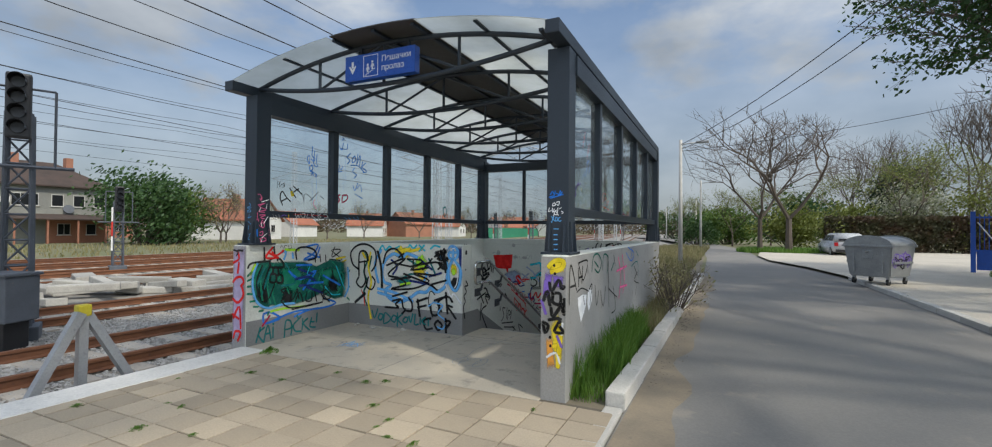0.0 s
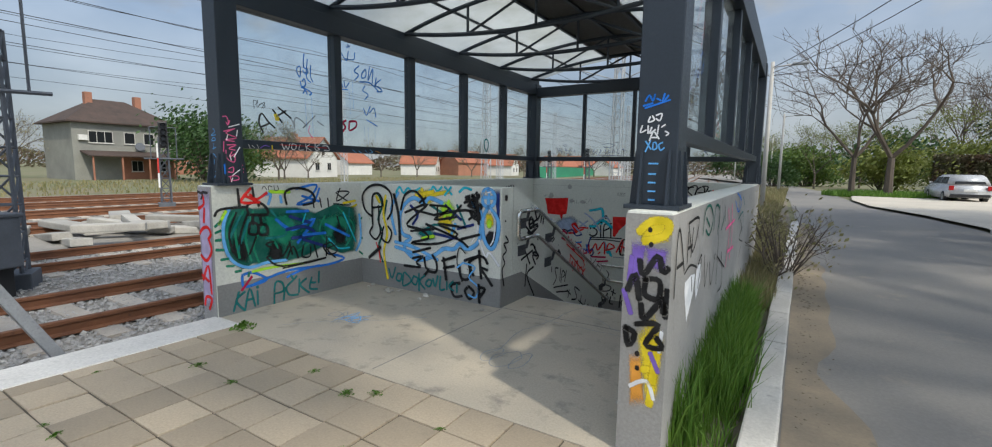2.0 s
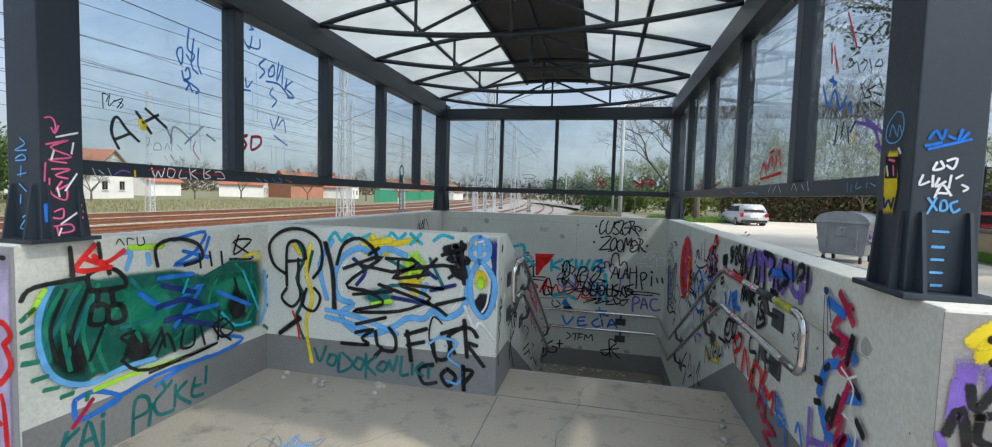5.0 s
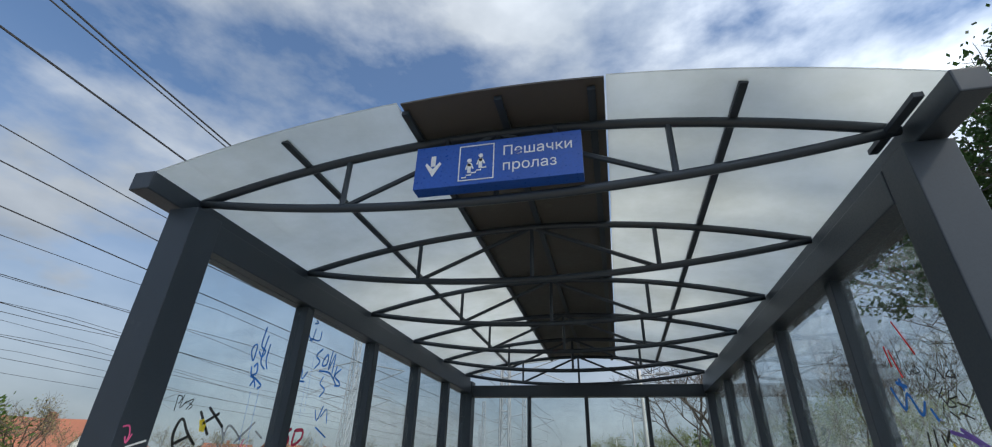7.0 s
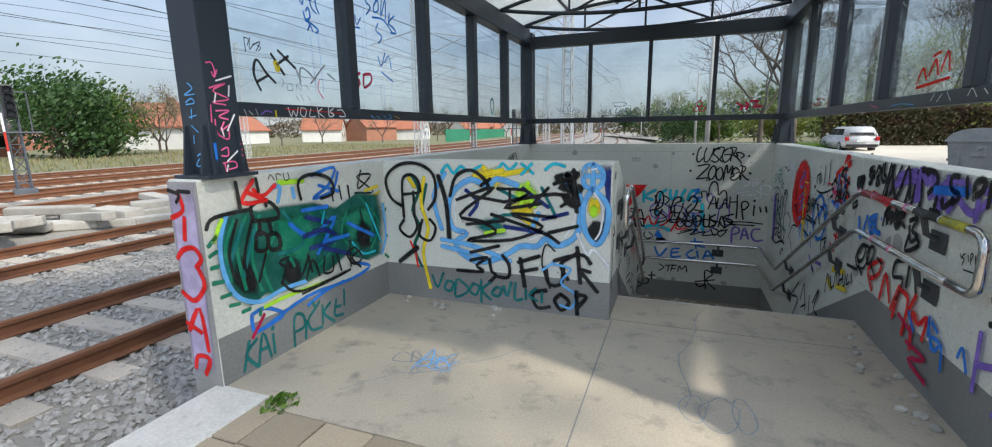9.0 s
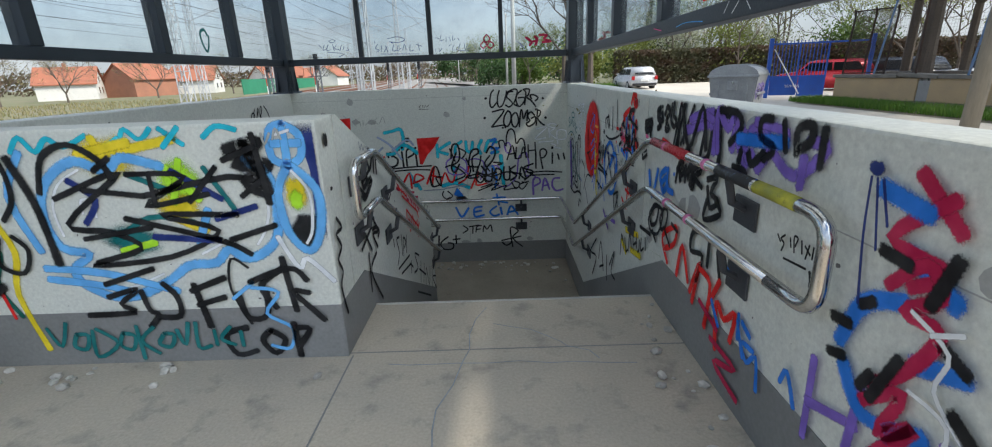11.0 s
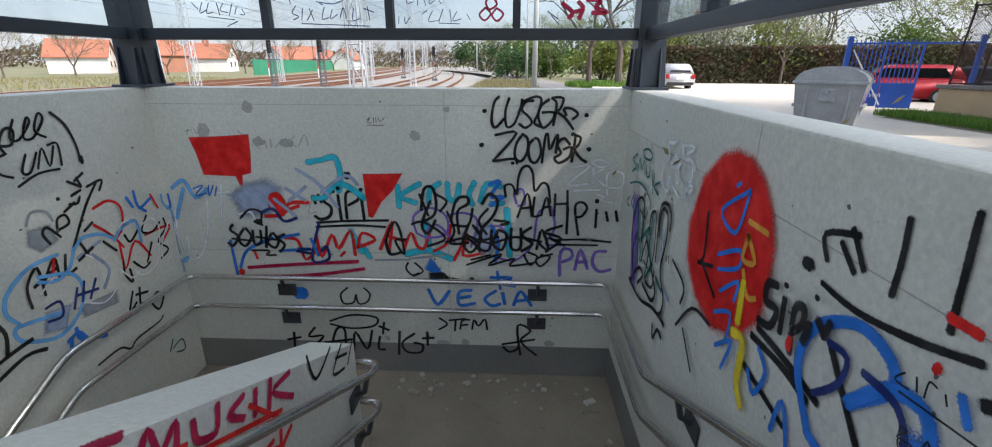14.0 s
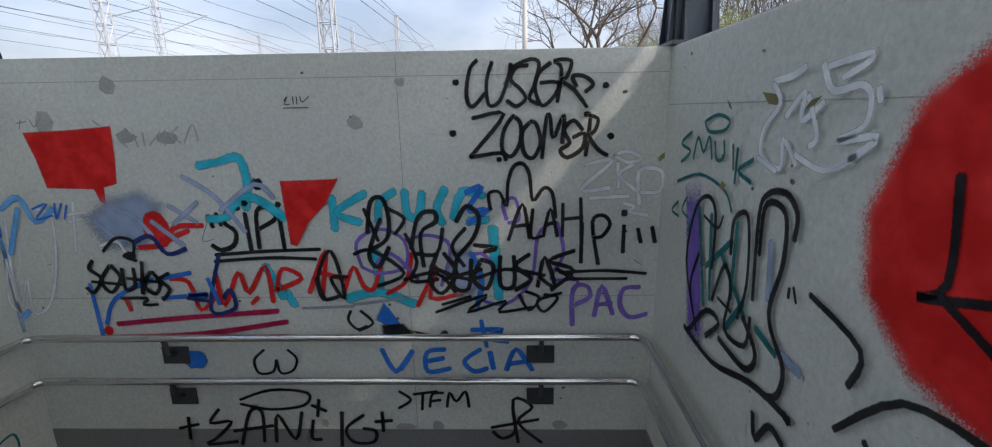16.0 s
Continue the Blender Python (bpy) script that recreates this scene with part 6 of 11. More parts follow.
def strokes(face, lines, colour, width, label, fade=0.35):
    """Painted strokes of one colour along lines of (u, v) on a face, as one piece of graffiti."""
    to, owner = FACES[face]
    base = LAYER.get(face, 0.0048)
    verts, faces, cover = [], [], []
    for li, line in enumerate(lines):
        d = base + 0.00015 * (li % 8)
        n = len(line)
        if n < 2:
            continue
        (ax, ay), (bx, by) = line[0], line[1]
        l0 = math.hypot(bx - ax, by - ay) or 1
        line = [(ax - (bx - ax) / l0 * width * 0.5, ay - (by - ay) / l0 * width * 0.5)] + list(line)
        (ax, ay), (bx, by) = line[-1], line[-2]
        l0 = math.hypot(bx - ax, by - ay) or 1
        line = line + [(ax - (bx - ax) / l0 * width * 0.5, ay - (by - ay) / l0 * width * 0.5)]
        n = len(line)
        s0 = len(verts)
        for i, (x, y) in enumerate(line):
            (xa, ya), (xb, yb) = line[max(i - 1, 0)], line[min(i + 1, n - 1)]
            L = math.hypot(xb - xa, yb - ya) or 1
            nx, ny = -(yb - ya) / L, (xb - xa) / L
            w = width * 0.5 * (0.9 + 0.2 * noise.noise((x * 7, y * 7, li)))
            tip = i in (0, n - 1)
            for k, c in ((-1 - fade, 0), (-1 + fade, 1), (1 - fade, 1), (1 + fade, 0)):
                k *= 0.55 if tip else 1
                verts.append(to(x + nx * w * k, y + ny * w * k, d))
                cover.append(0.0 if tip else c)
        for i in range(n - 1):
            for k in range(3):
                a = s0 + i * 4 + k
                faces.append((a, a + 1, a + 5, a + 4))
    LAYER[face] = base + 0.0003 if base < 0.018 else 0.0048
    me = bpy.data.meshes.new("graffiti")
    me.from_pydata(verts, [], faces)
    me.attributes.new("cover", "FLOAT", "POINT").data.foreach_set("value", cover)
    me.materials.append(P[colour])
    ob = new("graffiti", me)
    ob.parent = owner
    ob["label"] = label
    ob.visible_shadow = False
    return ob


def tag(face, word, u0, v0, u1, v1, colour, width, shown="", tilt=0.0, turn=0):
    """A hand-sprayed word that fills the box from (u0, v0), its lower left, to (u1, v1)."""
    rnd = random.Random(word + face + str(round(u0, 2)))
    n = len(word)
    lines = []
    for i, ch in enumerate(word):
        if ch not in FONT:
            continue
        for st in FONT[ch].split():
            pts = []
            for k in range(0, len(st) - 1, 2):
                gx, gy = int(st[k]) / 4, int(st[k + 1]) / 6
                a = (i + 0.1 + 0.8 * gx + rnd.uniform(-0.05, 0.05)) / n
                b = gy * (0.94 + rnd.uniform(-0.06, 0.06)) + rnd.uniform(-0.02, 0.04)
                if turn:
                    a, b = b, 1 - a
                pts.append((u0 + (u1 - u0) * (a + tilt * b), v0 + (v1 - v0) * b))
            lines.append(smooth_line(pts))
    return strokes(face, lines, colour, width, shown or "sprayed word in " + colour + " paint")


def scrawl(face, u0, v0, u1, v1, colour, width, n=4, seed=0, loops=5, shown="", kind="loop"):
    """Unreadable scrawl within a box: bubble loops, zigzags or drips."""
    rnd = random.Random(seed * 977 + len(colour) * 31 + int(abs(u0) * 100))
    lines = []
    for i in range(n):
        pts = []
        cu = (i + 0.5 + rnd.uniform(-0.25, 0.25)) / n
        drop, big = rnd.uniform(-0.14, 0.14), rnd.uniform(0.7, 1.25)
        for k in range(loops + 2):
            if kind == "loop":
                a = k * 2.3 + rnd.uniform(-0.9, 0.9) + i * 1.7
                q = rnd.uniform(0.35, 1.15)
                pts.append((cu + 0.85 / n * math.cos(a) * q + rnd.uniform(-0.25, 0.25) / n, 0.5 + 0.46 * math.sin(a) * rnd.uniform(0.3, 1.1) + drop))
            elif kind == "zig":
                pts.append((0.5 + (0.46 if k % 2 else -0.46) * rnd.uniform(0.7, 1.0), 1 - (k + 0.5 + i * 0.3) / (loops + 2)))
            elif kind == "up":
                pts.append((cu + rnd.uniform(-0.12, 0.12) / n * 3, (k + rnd.uniform(-0.2, 0.2)) / (loops + 1)))
            elif kind == "bubble":
                a = 2 * math.pi * k / (loops + 1) + 0.4
                pts.append((cu + 0.55 / n * big * math.cos(a) * (1 + 0.35 * rnd.uniform(-1, 1)), 0.5 + drop * 0.5 + 0.46 * math.sin(a) * (1 + 0.2 * rnd.uniform(-1, 1))))
            elif kind == "cloud":
                a = 2 * math.pi * k / loops
                q = 0.80 + 0.17 * abs(math.sin(a * 3.5 + seed * 0.1))
                pts.append((0.5 + 0.52 * q * math.cos(a), 0.5 + 0.52 * q * math.sin(a)))
            elif kind == "arc":
                a = 0.6 + 1.45 * math.pi * k / (loops + 1)
                pts.append((0.5 + 0.48 * math.cos(a), 0.5 + 0.48 * math.sin(a)))
            elif kind == "spikes":
                a = 2 * math.pi * (i + rnd.uniform(-0.2, 0.2)) / n
                q = 0.36 + 0.14 * k / (loops + 1) * rnd.uniform(0.7, 1.25)
                pts.append((0.5 + q * math.cos(a + 0.12 * k), 0.5 + q * math.sin(a + 0.12 * k)))
            elif kind == "stack":
                a = k * 2.1 + rnd.uniform(-0.5, 0.5) + i
                pts.append((0.5 + 0.48 * math.cos(a) * rnd.uniform(0.6, 1.0), (i + 0.5) / n + 0.55 / n * math.sin(a) * rnd.uniform(0.6, 1.05)))
            elif kind == "line":
                pts.append((k / (loops + 1), (i + 0.5) / n + rnd.uniform(-0.1, 0.1) / n))
            elif kind == "drip":
                pts.append((cu, 1 - k / (loops + 1) * (0.5 + 0.5 * ((i * 7919) % 10) / 10)))
        lines.append(smooth_line([(u0 + (u1 - u0) * a, v0 + (v1 - v0) * b) for a, b in pts]))
    return strokes(face, lines, colour, width, shown or "unreadable " + colour + " spray-painted scrawl")


def blob(face, u0, v0, u1, v1, colour, corners=None, seed=0, shown="", fade=0.12):
    """A filled patch of paint; corners give its outline in the box, an oval without them."""
    to, owner = FACES[face]
    rnd = random.Random(seed + 5)
    if corners:
        out = []
        for (a, b), (c, e) in zip(corners, corners[1:] + corners[:1]):
            out += [(a + (c - a) * k / 5, b + (e - b) * k / 5) for k in range(5)]
    else:
        out = [(0.5 + 0.5 * math.cos(2 * math.pi * k / 40), 0.5 + 0.5 * math.sin(2 * math.pi * k / 40)) for k in range(40)]
        if seed:
            out = [(0.5 + (a - 0.5) * (0.85 + 0.25 * noise.noise((a * 3, b * 3, seed))), 0.5 + (b - 0.5) * (0.85 + 0.25 * noise.noise((b * 3, a * 3, seed + 9)))) for a, b in out]
    ca, cb = sum(p[0] for p in out) / len(out), sum(p[1] for p in out) / len(out)
    base = LAYER.get(face, 0.0048)
    LAYER[face] = base + 0.0003 if base < 0.018 else 0.0048
    verts, cover = [to(u0 + (u1 - u0) * ca, v0 + (v1 - v0) * cb, base)], [1.0]
    for f, c in ((1 - fade, 1.0), (1 + fade * 0.4, 0.0)):
        for a, b in out:
            verts.append(to(u0 + (u1 - u0) * (ca + (a - ca) * f), v0 + (v1 - v0) * (cb + (b - cb) * f), base))
            cover.append(c)
    n = len(out)
    faces = [(0, 1 + k, 1 + (k + 1) % n) for k in range(n)] + [(1 + k, 1 + n + k, 1 + n + (k + 1) % n, 1 + (k + 1) % n) for k in range(n)]
    me = bpy.data.meshes.new("graffiti")
    me.from_pydata(verts, [], faces)
    me.attributes.new("cover", "FLOAT", "POINT").data.foreach_set("value", cover)
    me.materials.append(P[colour])
    ob = new("graffiti", me)
    ob.parent = owner
    ob["label"] = shown or "filled patch of " + colour + " spray paint"
    ob.visible_shadow = False
    return ob


def draw(face, colour, width, lines, fade=0.35):
    """Freehand strokes of one colour; each line is rounded through its turning points."""
    return strokes(face, [smooth_line(l) for l in lines], colour, width, colour + " spray-painted strokes", fade)


def patch(face, colour, outline, fade):
    """A sprayed area with the given outline."""
    us, vs = [p[0] for p in outline], [p[1] for p in outline]
    u0, u1, v0, v1 = min(us), max(us), min(vs), max(vs)
    return blob(face, u0, v0, u1, v1, colour, [((u - u0) / (u1 - u0), (v - v0) / (v1 - v0)) for u, v in outline], fade=fade)


# words and scrawls, face by face
patch("far", "red", [(-5.02, 0.87), (-4.76, 0.88), (-4.50, 0.90), (-4.51, 0.72), (-4.53, 0.57), (-4.61, 0.55), (-4.62, 0.44), (-4.65, 0.47), (-4.67, 0.54), (-4.95, 0.55), (-4.98, 0.73)], 0.05)
patch("far", "haze", [(-4.62, 0.50), (-4.40, 0.55), (-4.25, 0.46), (-4.40, 0.16), (-4.70, 0.16), (-4.80, 0.38)], 0.7)
blob("far", -4.445, 0.208, -4.256, 0.430, "red", seed=4, fade=0.15)
draw("far", "cyan", 0.055, [[(-4.04, 0.67), (-3.92, 0.69), (-3.80, 0.71), (-3.77, 0.56), (-3.80, 0.42)], [(-4.03, 0.36), (-3.92, 0.37), (-3.86, 0.45), (-3.74, 0.48), (-3.58, 0.36)], [(-3.62, -0.10), (-3.58, -0.18)]], 0.5)
draw("far", "cyan", 0.05, [[(-3.29, 0.48), (-3.29, 0.29)], [(-3.10, 0.50), (-3.27, 0.39), (-3.14, 0.33)], [(-2.93, 0.51), (-3.02, 0.44), (-3.03, 0.33)], [(-2.87, 0.51), (-2.86, 0.38), (-2.80, 0.36), (-2.77, 0.50)], [(-2.64, 0.52), (-2.69, 0.41), (-2.66, 0.32)], [(-2.60, 0.35), (-2.54, 0.50), (-2.42, 0.48)], [(-2.51, 0.33), (-2.40, 0.34)]], 0.5)
draw("far", "cyan", 0.06, [[(-3.25, -0.14), (-3.06, -0.10), (-2.85, -0.18)], [(-3.06, 0.15), (-3.05, -0.06)], [(-3.73, 0.07), (-3.64, -0.13)], [(-2.37, 0.29), (-2.34, -0.14)]], 0.5)
draw("far", "haze", 0.03, [[(-4.14, 0.61), (-3.97, 0.49), (-3.82, 0.28)], [(-3.95, 0.41), (-3.73, 0.56), (-3.63, 0.48)], [(-4.25, 0.44), (-4.10, 0.34)], [(-4.24, 0.33), (-4.08, 0.46)], [(-4.58, 0.43), (-4.46, 0.37), (-4.38, 0.26)], [(-4.71, 0.35), (-4.58, 0.23)], [(-4.37, 0.35), (-4.20, 0.20)]])
draw("far", "red", 0.035, [[(-4.47, 0.19), (-4.31, 0.21), (-4.24, 0.31), (-4.07, 0.32)], [(-4.36, 0.21), (-4.16, 0.29)]])
draw("far", "red", 0.032, [[(-4.04, 0.03), (-4.01, -0.18), (-3.90, 0.03), (-3.85, -0.10), (-3.73, 0.07), (-3.71, -0.16)], [(-3.67, -0.08), (-3.52, -0.01), (-3.63, 0.05), (-3.68, -0.09)], [(-3.48, -0.10), (-3.36, 0.16), (-3.40, -0.10)], [(-3.41, 0.03), (-3.25, -0.02)]])
draw("far", "red", 0.03, [[(-3.27, -0.10), (-3.20, 0.06), (-3.15, -0.06), (-3.09, -0.08), (-3.04, 0.06)], [(-3.01, -0.11), (-2.89, -0.03), (-2.85, 0.14)], [(-2.83, -0.19), (-2.70, 0.06), (-2.75, -0.14), (-2.56, -0.11)], [(-4.62, -0.13), (-4.60, -0.21)], [(-3.80, -0.13), (-3.84, -0.17)]])
draw("far", "red", 0.03, [[(-4.32, -0.01), (-4.21, -0.03), (-4.16, -0.21), (-4.04, -0.10)]])
draw("far", "crimson", 0.036, [[(-4.70, -0.30), (-4.25, -0.26), (-3.69, -0.22)], [(-4.72, -0.39), (-4.19, -0.37), (-3.64, -0.29)]])
blob("far", -4.805, -0.384, -4.728, -0.303, "red", seed=14, fade=0.3)
draw("far", "blue", 0.03, [[(-4.82, -0.04), (-4.81, -0.39)], [(-4.77, -0.30), (-4.68, -0.13), (-4.43, -0.01)], [(-4.40, -0.01), (-4.19, 0.03)], [(-4.39, -0.13), (-4.10, -0.11), (-4.22, -0.11)], [(-4.09, -0.01), (-4.04, -0.17)]])
draw("far", "navy", 0.03, [[(-4.50, 0.22), (-4.39, 0.26), (-4.31, 0.15), (-4.19, 0.18)], [(-4.00, 0.14), (-4.10, -0.21), (-3.95, -0.20), (-3.96, -0.08), (-4.01, -0.13)], [(-4.23, -0.13), (-4.11, -0.15)]])
draw("far", "violet", 0.022, [[(-3.15, 0.06), (-3.17, 0.21), (-3.03, 0.29), (-2.89, 0.22), (-2.89, 0.06), (-3.05, 0.02), (-3.15, 0.06)], [(-2.89, 0.22), (-2.74, 0.25), (-2.62, 0.18), (-2.68, -0.06)], [(-2.29, 0.34), (-2.31, 0.44), (-2.24, 0.46), (-2.22, 0.34), (-2.28, 0.32)], [(-2.49, -0.14), (-2.30, -0.18), (-2.15, -0.03), (-2.11, 0.24), (-2.03, 0.32)], [(-2.00, 0.32), (-1.96, 0.13), (-2.03, -0.02), (-1.88, -0.03), (-1.90, -0.11)]])
draw("far", "violet", 0.024, [[(-3.08, 0.06), (-2.97, 0.14), (-2.82, -0.02)], [(-2.60, 0.06), (-2.44, 0.14), (-2.33, -0.02)]])
blob("far", -2.671, -0.182, -2.408, 0.214, "haze", seed=2, fade=0.6)
draw("far", "blue", 0.034, [[(-2.52, 0.50), (-2.43, 0.53), (-2.51, 0.40), (-2.42, 0.40)], [(-2.51, 0.32), (-2.39, 0.40)], [(-2.50, 0.14), (-2.44, -0.02), (-2.47, -0.19)]])
draw("far", "grey", 0.02, [[(-3.22, -0.18), (-2.91, -0.14)], [(-3.53, -0.20), (-3.22, -0.19)]])
draw("far", "black", 0.030, [[(-3.10, 0.27), (-3.07, 0.45), (-3.00, 0.47), (-2.97, 0.35), (-2.99, 0.23), (-3.08, 0.17)], [(-3.02, 0.35), (-3.10, 0.14), (-3.05, 0.06), (-2.98, 0.18)], [(-2.85, 0.17), (-2.80, 0.36), (-2.71, 0.39), (-2.70, 0.33), (-2.79, 0.26), (-2.78, 0.06)], [(-2.58, 0.33), (-2.52, 0.42), (-2.45, 0.36), (-2.48, 0.24), (-2.57, 0.13)]])
draw("far", "black", 0.026, [[(-3.19, 0.14), (-3.08, 0.16), (-2.90, 0.02), (-3.06, -0.06)], [(-2.88, 0.26), (-2.82, 0.09), (-2.86, -0.03), (-2.70, -0.02)], [(-3.11, 0.41), (-3.04, 0.22)], [(-2.97, 0.41), (-2.88, 0.35), (-2.94, 0.26)], [(-2.66, 0.29), (-2.70, 0.14), (-2.82, 0.14)], [(-2.53, 0.29), (-2.61, 0.18), (-2.54, 0.06)]])
draw("far", "black", 0.030, [[(-2.70, 0.14), (-2.75, -0.02), (-2.68, -0.11), (-2.59, 0.02), (-2.66, 0.14)], [(-2.58, 0.12), (-2.61, -0.06), (-2.52, -0.08), (-2.50, 0.10)], [(-2.44, 0.10), (-2.49, -0.02), (-2.41, -0.08), (-2.37, 0.06), (-2.44, 0.10)], [(-2.33, 0.12), (-2.33, -0.06), (-2.25, -0.06), (-2.25, 0.12)]])
draw("far", "black", 0.030, [[(-2.16, 0.13), (-2.24, 0.06), (-2.15, -0.02), (-2.24, -0.09)], [(-2.11, -0.07), (-2.07, 0.11), (-2.01, -0.07), (-2.10, -0.01)], [(-1.90, 0.15), (-2.04, 0.09), (-1.90, 0.03), (-2.03, -0.09)], [(-2.48, 0.19), (-2.35, 0.17), (-2.42, 0.15)], [(-1.90, -0.02), (-2.00, 0.04)]])
draw("far", "black", 0.026, [[(-2.74, 0.06), (-2.52, -0.02), (-2.30, 0.04), (-2.07, -0.00)], [(-2.67, -0.02), (-2.44, 0.04)], [(-2.90, -0.02), (-2.71, 0.02), (-2.60, -0.10)]])
draw("far", "black", 0.022, [[(-2.72, -0.23), (-2.41, -0.12), (-2.53, -0.23), (-2.30, -0.16), (-2.34, -0.23), (-2.14, -0.20)], [(-2.22, -0.12), (-2.16, -0.22), (-2.10, -0.14), (-2.18, -0.10)], [(-2.07, -0.12), (-1.99, -0.14), (-2.07, -0.23), (-2.11, -0.16), (-1.97, -0.11)], [(-2.68, -0.18), (-2.51, -0.13)]])
draw("far", "black", 0.024, [[(-2.38, 0.40), (-2.39, 0.49), (-2.33, 0.50), (-2.29, 0.42), (-2.28, 0.55), (-2.25, 0.64), (-2.20, 0.66), (-2.16, 0.60), (-2.14, 0.45), (-2.08, 0.52), (-2.03, 0.49), (-2.01, 0.35)]])
draw("far", "black", 0.026, [[(-3.39, -0.14), (-3.42, -0.01), (-3.34, 0.16), (-3.29, 0.06), (-3.27, -0.14), (-3.34, -0.01), (-3.24, 0.00)], [(-3.43, -0.01), (-3.40, -0.14), (-3.29, -0.12)]])
draw("far", "black", 0.028, [[(-4.77, 0.11), (-4.80, 0.06), (-4.74, -0.00), (-4.80, -0.09), (-4.84, -0.06)], [(-4.67, 0.08), (-4.74, -0.02), (-4.69, -0.09), (-4.62, -0.00), (-4.66, 0.08)], [(-4.60, 0.06), (-4.60, -0.07), (-4.54, -0.05), (-4.53, 0.06)], [(-4.47, 0.10), (-4.50, -0.10)], [(-4.43, 0.04), (-4.48, -0.05), (-4.42, -0.10), (-4.38, -0.03), (-4.42, 0.04)], [(-4.32, 0.03), (-4.38, -0.01), (-4.33, -0.07), (-4.38, -0.14)]])
draw("far", "black", 0.022, [[(-4.69, 0.17), (-4.60, 0.25), (-4.50, 0.23), (-4.51, 0.15)], [(-4.64, -0.13), (-4.48, -0.13), (-4.51, -0.17), (-4.42, -0.17)], [(-4.58, -0.00), (-4.36, -0.03)], [(-4.80, -0.02), (-4.60, -0.04)], [(-4.57, 0.14), (-4.50, 0.11)]])
blob("far", -4.585, 0.107, -4.481, 0.175, "black", seed=15, fade=0.3)
draw("far", "black", 0.024, [[(-2.44, 1.21), (-2.48, 1.16), (-2.50, 1.03), (-2.47, 0.97), (-2.40, 1.04)], [(-2.36, 1.20), (-2.39, 1.10), (-2.38, 0.98), (-2.32, 1.00), (-2.27, 1.13), (-2.26, 1.19)], [(-2.17, 1.18), (-2.23, 1.17), (-2.26, 1.11), (-2.21, 1.06), (-2.18, 1.01), (-2.23, 0.97), (-2.28, 1.00)], [(-2.26, 1.17), (-2.16, 1.21), (-2.11, 1.19), (-2.13, 1.09), (-2.16, 1.01), (-2.11, 0.98)]])
draw("far", "black", 0.024, [[(-2.05, 1.19), (-2.11, 1.14), (-2.13, 1.06), (-2.09, 0.97), (-2.02, 1.03), (-2.01, 1.09), (-2.10, 1.09)], [(-2.01, 0.99), (-1.99, 1.16), (-2.03, 1.20), (-1.94, 1.20), (-1.96, 1.12), (-1.99, 1.10), (-1.92, 1.05), (-1.85, 0.96)], [(-1.91, 1.07), (-1.93, 1.12), (-1.87, 1.12), (-1.82, 1.08), (-1.86, 1.04)]])
draw("far", "black", 0.026, [[(-2.47, 0.91), (-2.30, 0.93), (-2.46, 0.73), (-2.48, 0.70), (-2.32, 0.72), (-2.29, 0.68)], [(-2.25, 0.92), (-2.30, 0.84), (-2.31, 0.74), (-2.26, 0.70), (-2.21, 0.78), (-2.21, 0.88), (-2.25, 0.92)], [(-2.15, 0.89), (-2.20, 0.83), (-2.19, 0.72), (-2.14, 0.69), (-2.10, 0.77), (-2.12, 0.87), (-2.15, 0.89)], [(-2.09, 0.69), (-2.07, 0.89), (-2.05, 0.92), (-2.03, 0.80), (-1.99, 0.89), (-1.97, 0.91), (-1.98, 0.77)]])
draw("far", "black", 0.026, [[(-1.87, 0.84), (-1.92, 0.89), (-1.97, 0.84), (-1.94, 0.77), (-1.99, 0.73), (-1.95, 0.69), (-1.87, 0.74), (-1.86, 0.82), (-1.92, 0.80)], [(-1.85, 0.70), (-1.83, 0.91), (-1.86, 0.92), (-1.79, 0.90), (-1.80, 0.84), (-1.83, 0.80), (-1.78, 0.73), (-1.73, 0.70)]])
blob("far", -2.578, 1.078, -2.533, 1.120, "black", seed=3, fade=0.2)
blob("far", -1.774, 1.051, -1.730, 1.093, "black", seed=4, fade=0.2)
blob("far", -2.605, 0.805, -2.556, 0.853, "black", seed=5, fade=0.2)
blob("far", -1.741, 0.781, -1.692, 0.829, "black", seed=6, fade=0.2)
blob("far", -2.348, 0.665, -2.309, 0.703, "black", seed=7, fade=0.2)
draw("far", "white", 0.026, [[(-1.85, 0.65), (-1.70, 0.67), (-1.87, 0.51), (-1.71, 0.52)], [(-1.82, 0.46), (-1.60, 0.47)], [(-1.67, 0.66), (-1.66, 0.52)], [(-1.58, 0.65), (-1.66, 0.59), (-1.56, 0.50)], [(-1.54, 0.42), (-1.55, 0.61), (-1.43, 0.61), (-1.43, 0.50), (-1.54, 0.49)], [(-1.69, 0.70), (-1.62, 0.72), (-1.54, 0.68), (-1.62, 0.66), (-1.69, 0.70)], [(-1.63, 0.43), (-1.57, 0.41), (-1.59, 0.38), (-1.49, 0.36)]])
draw("far", "black", 0.024, [[(-2.28, 0.22), (-2.20, 0.43), (-2.16, 0.23)], [(-2.25, 0.30), (-2.17, 0.31)], [(-2.14, 0.40), (-2.15, 0.24), (-2.09, 0.24)], [(-2.08, 0.24), (-2.04, 0.40), (-2.00, 0.24)], [(-2.07, 0.31), (-2.01, 0.32)], [(-1.97, 0.43), (-1.97, 0.24)], [(-1.87, 0.46), (-1.86, 0.23)], [(-1.97, 0.34), (-1.86, 0.35)]])
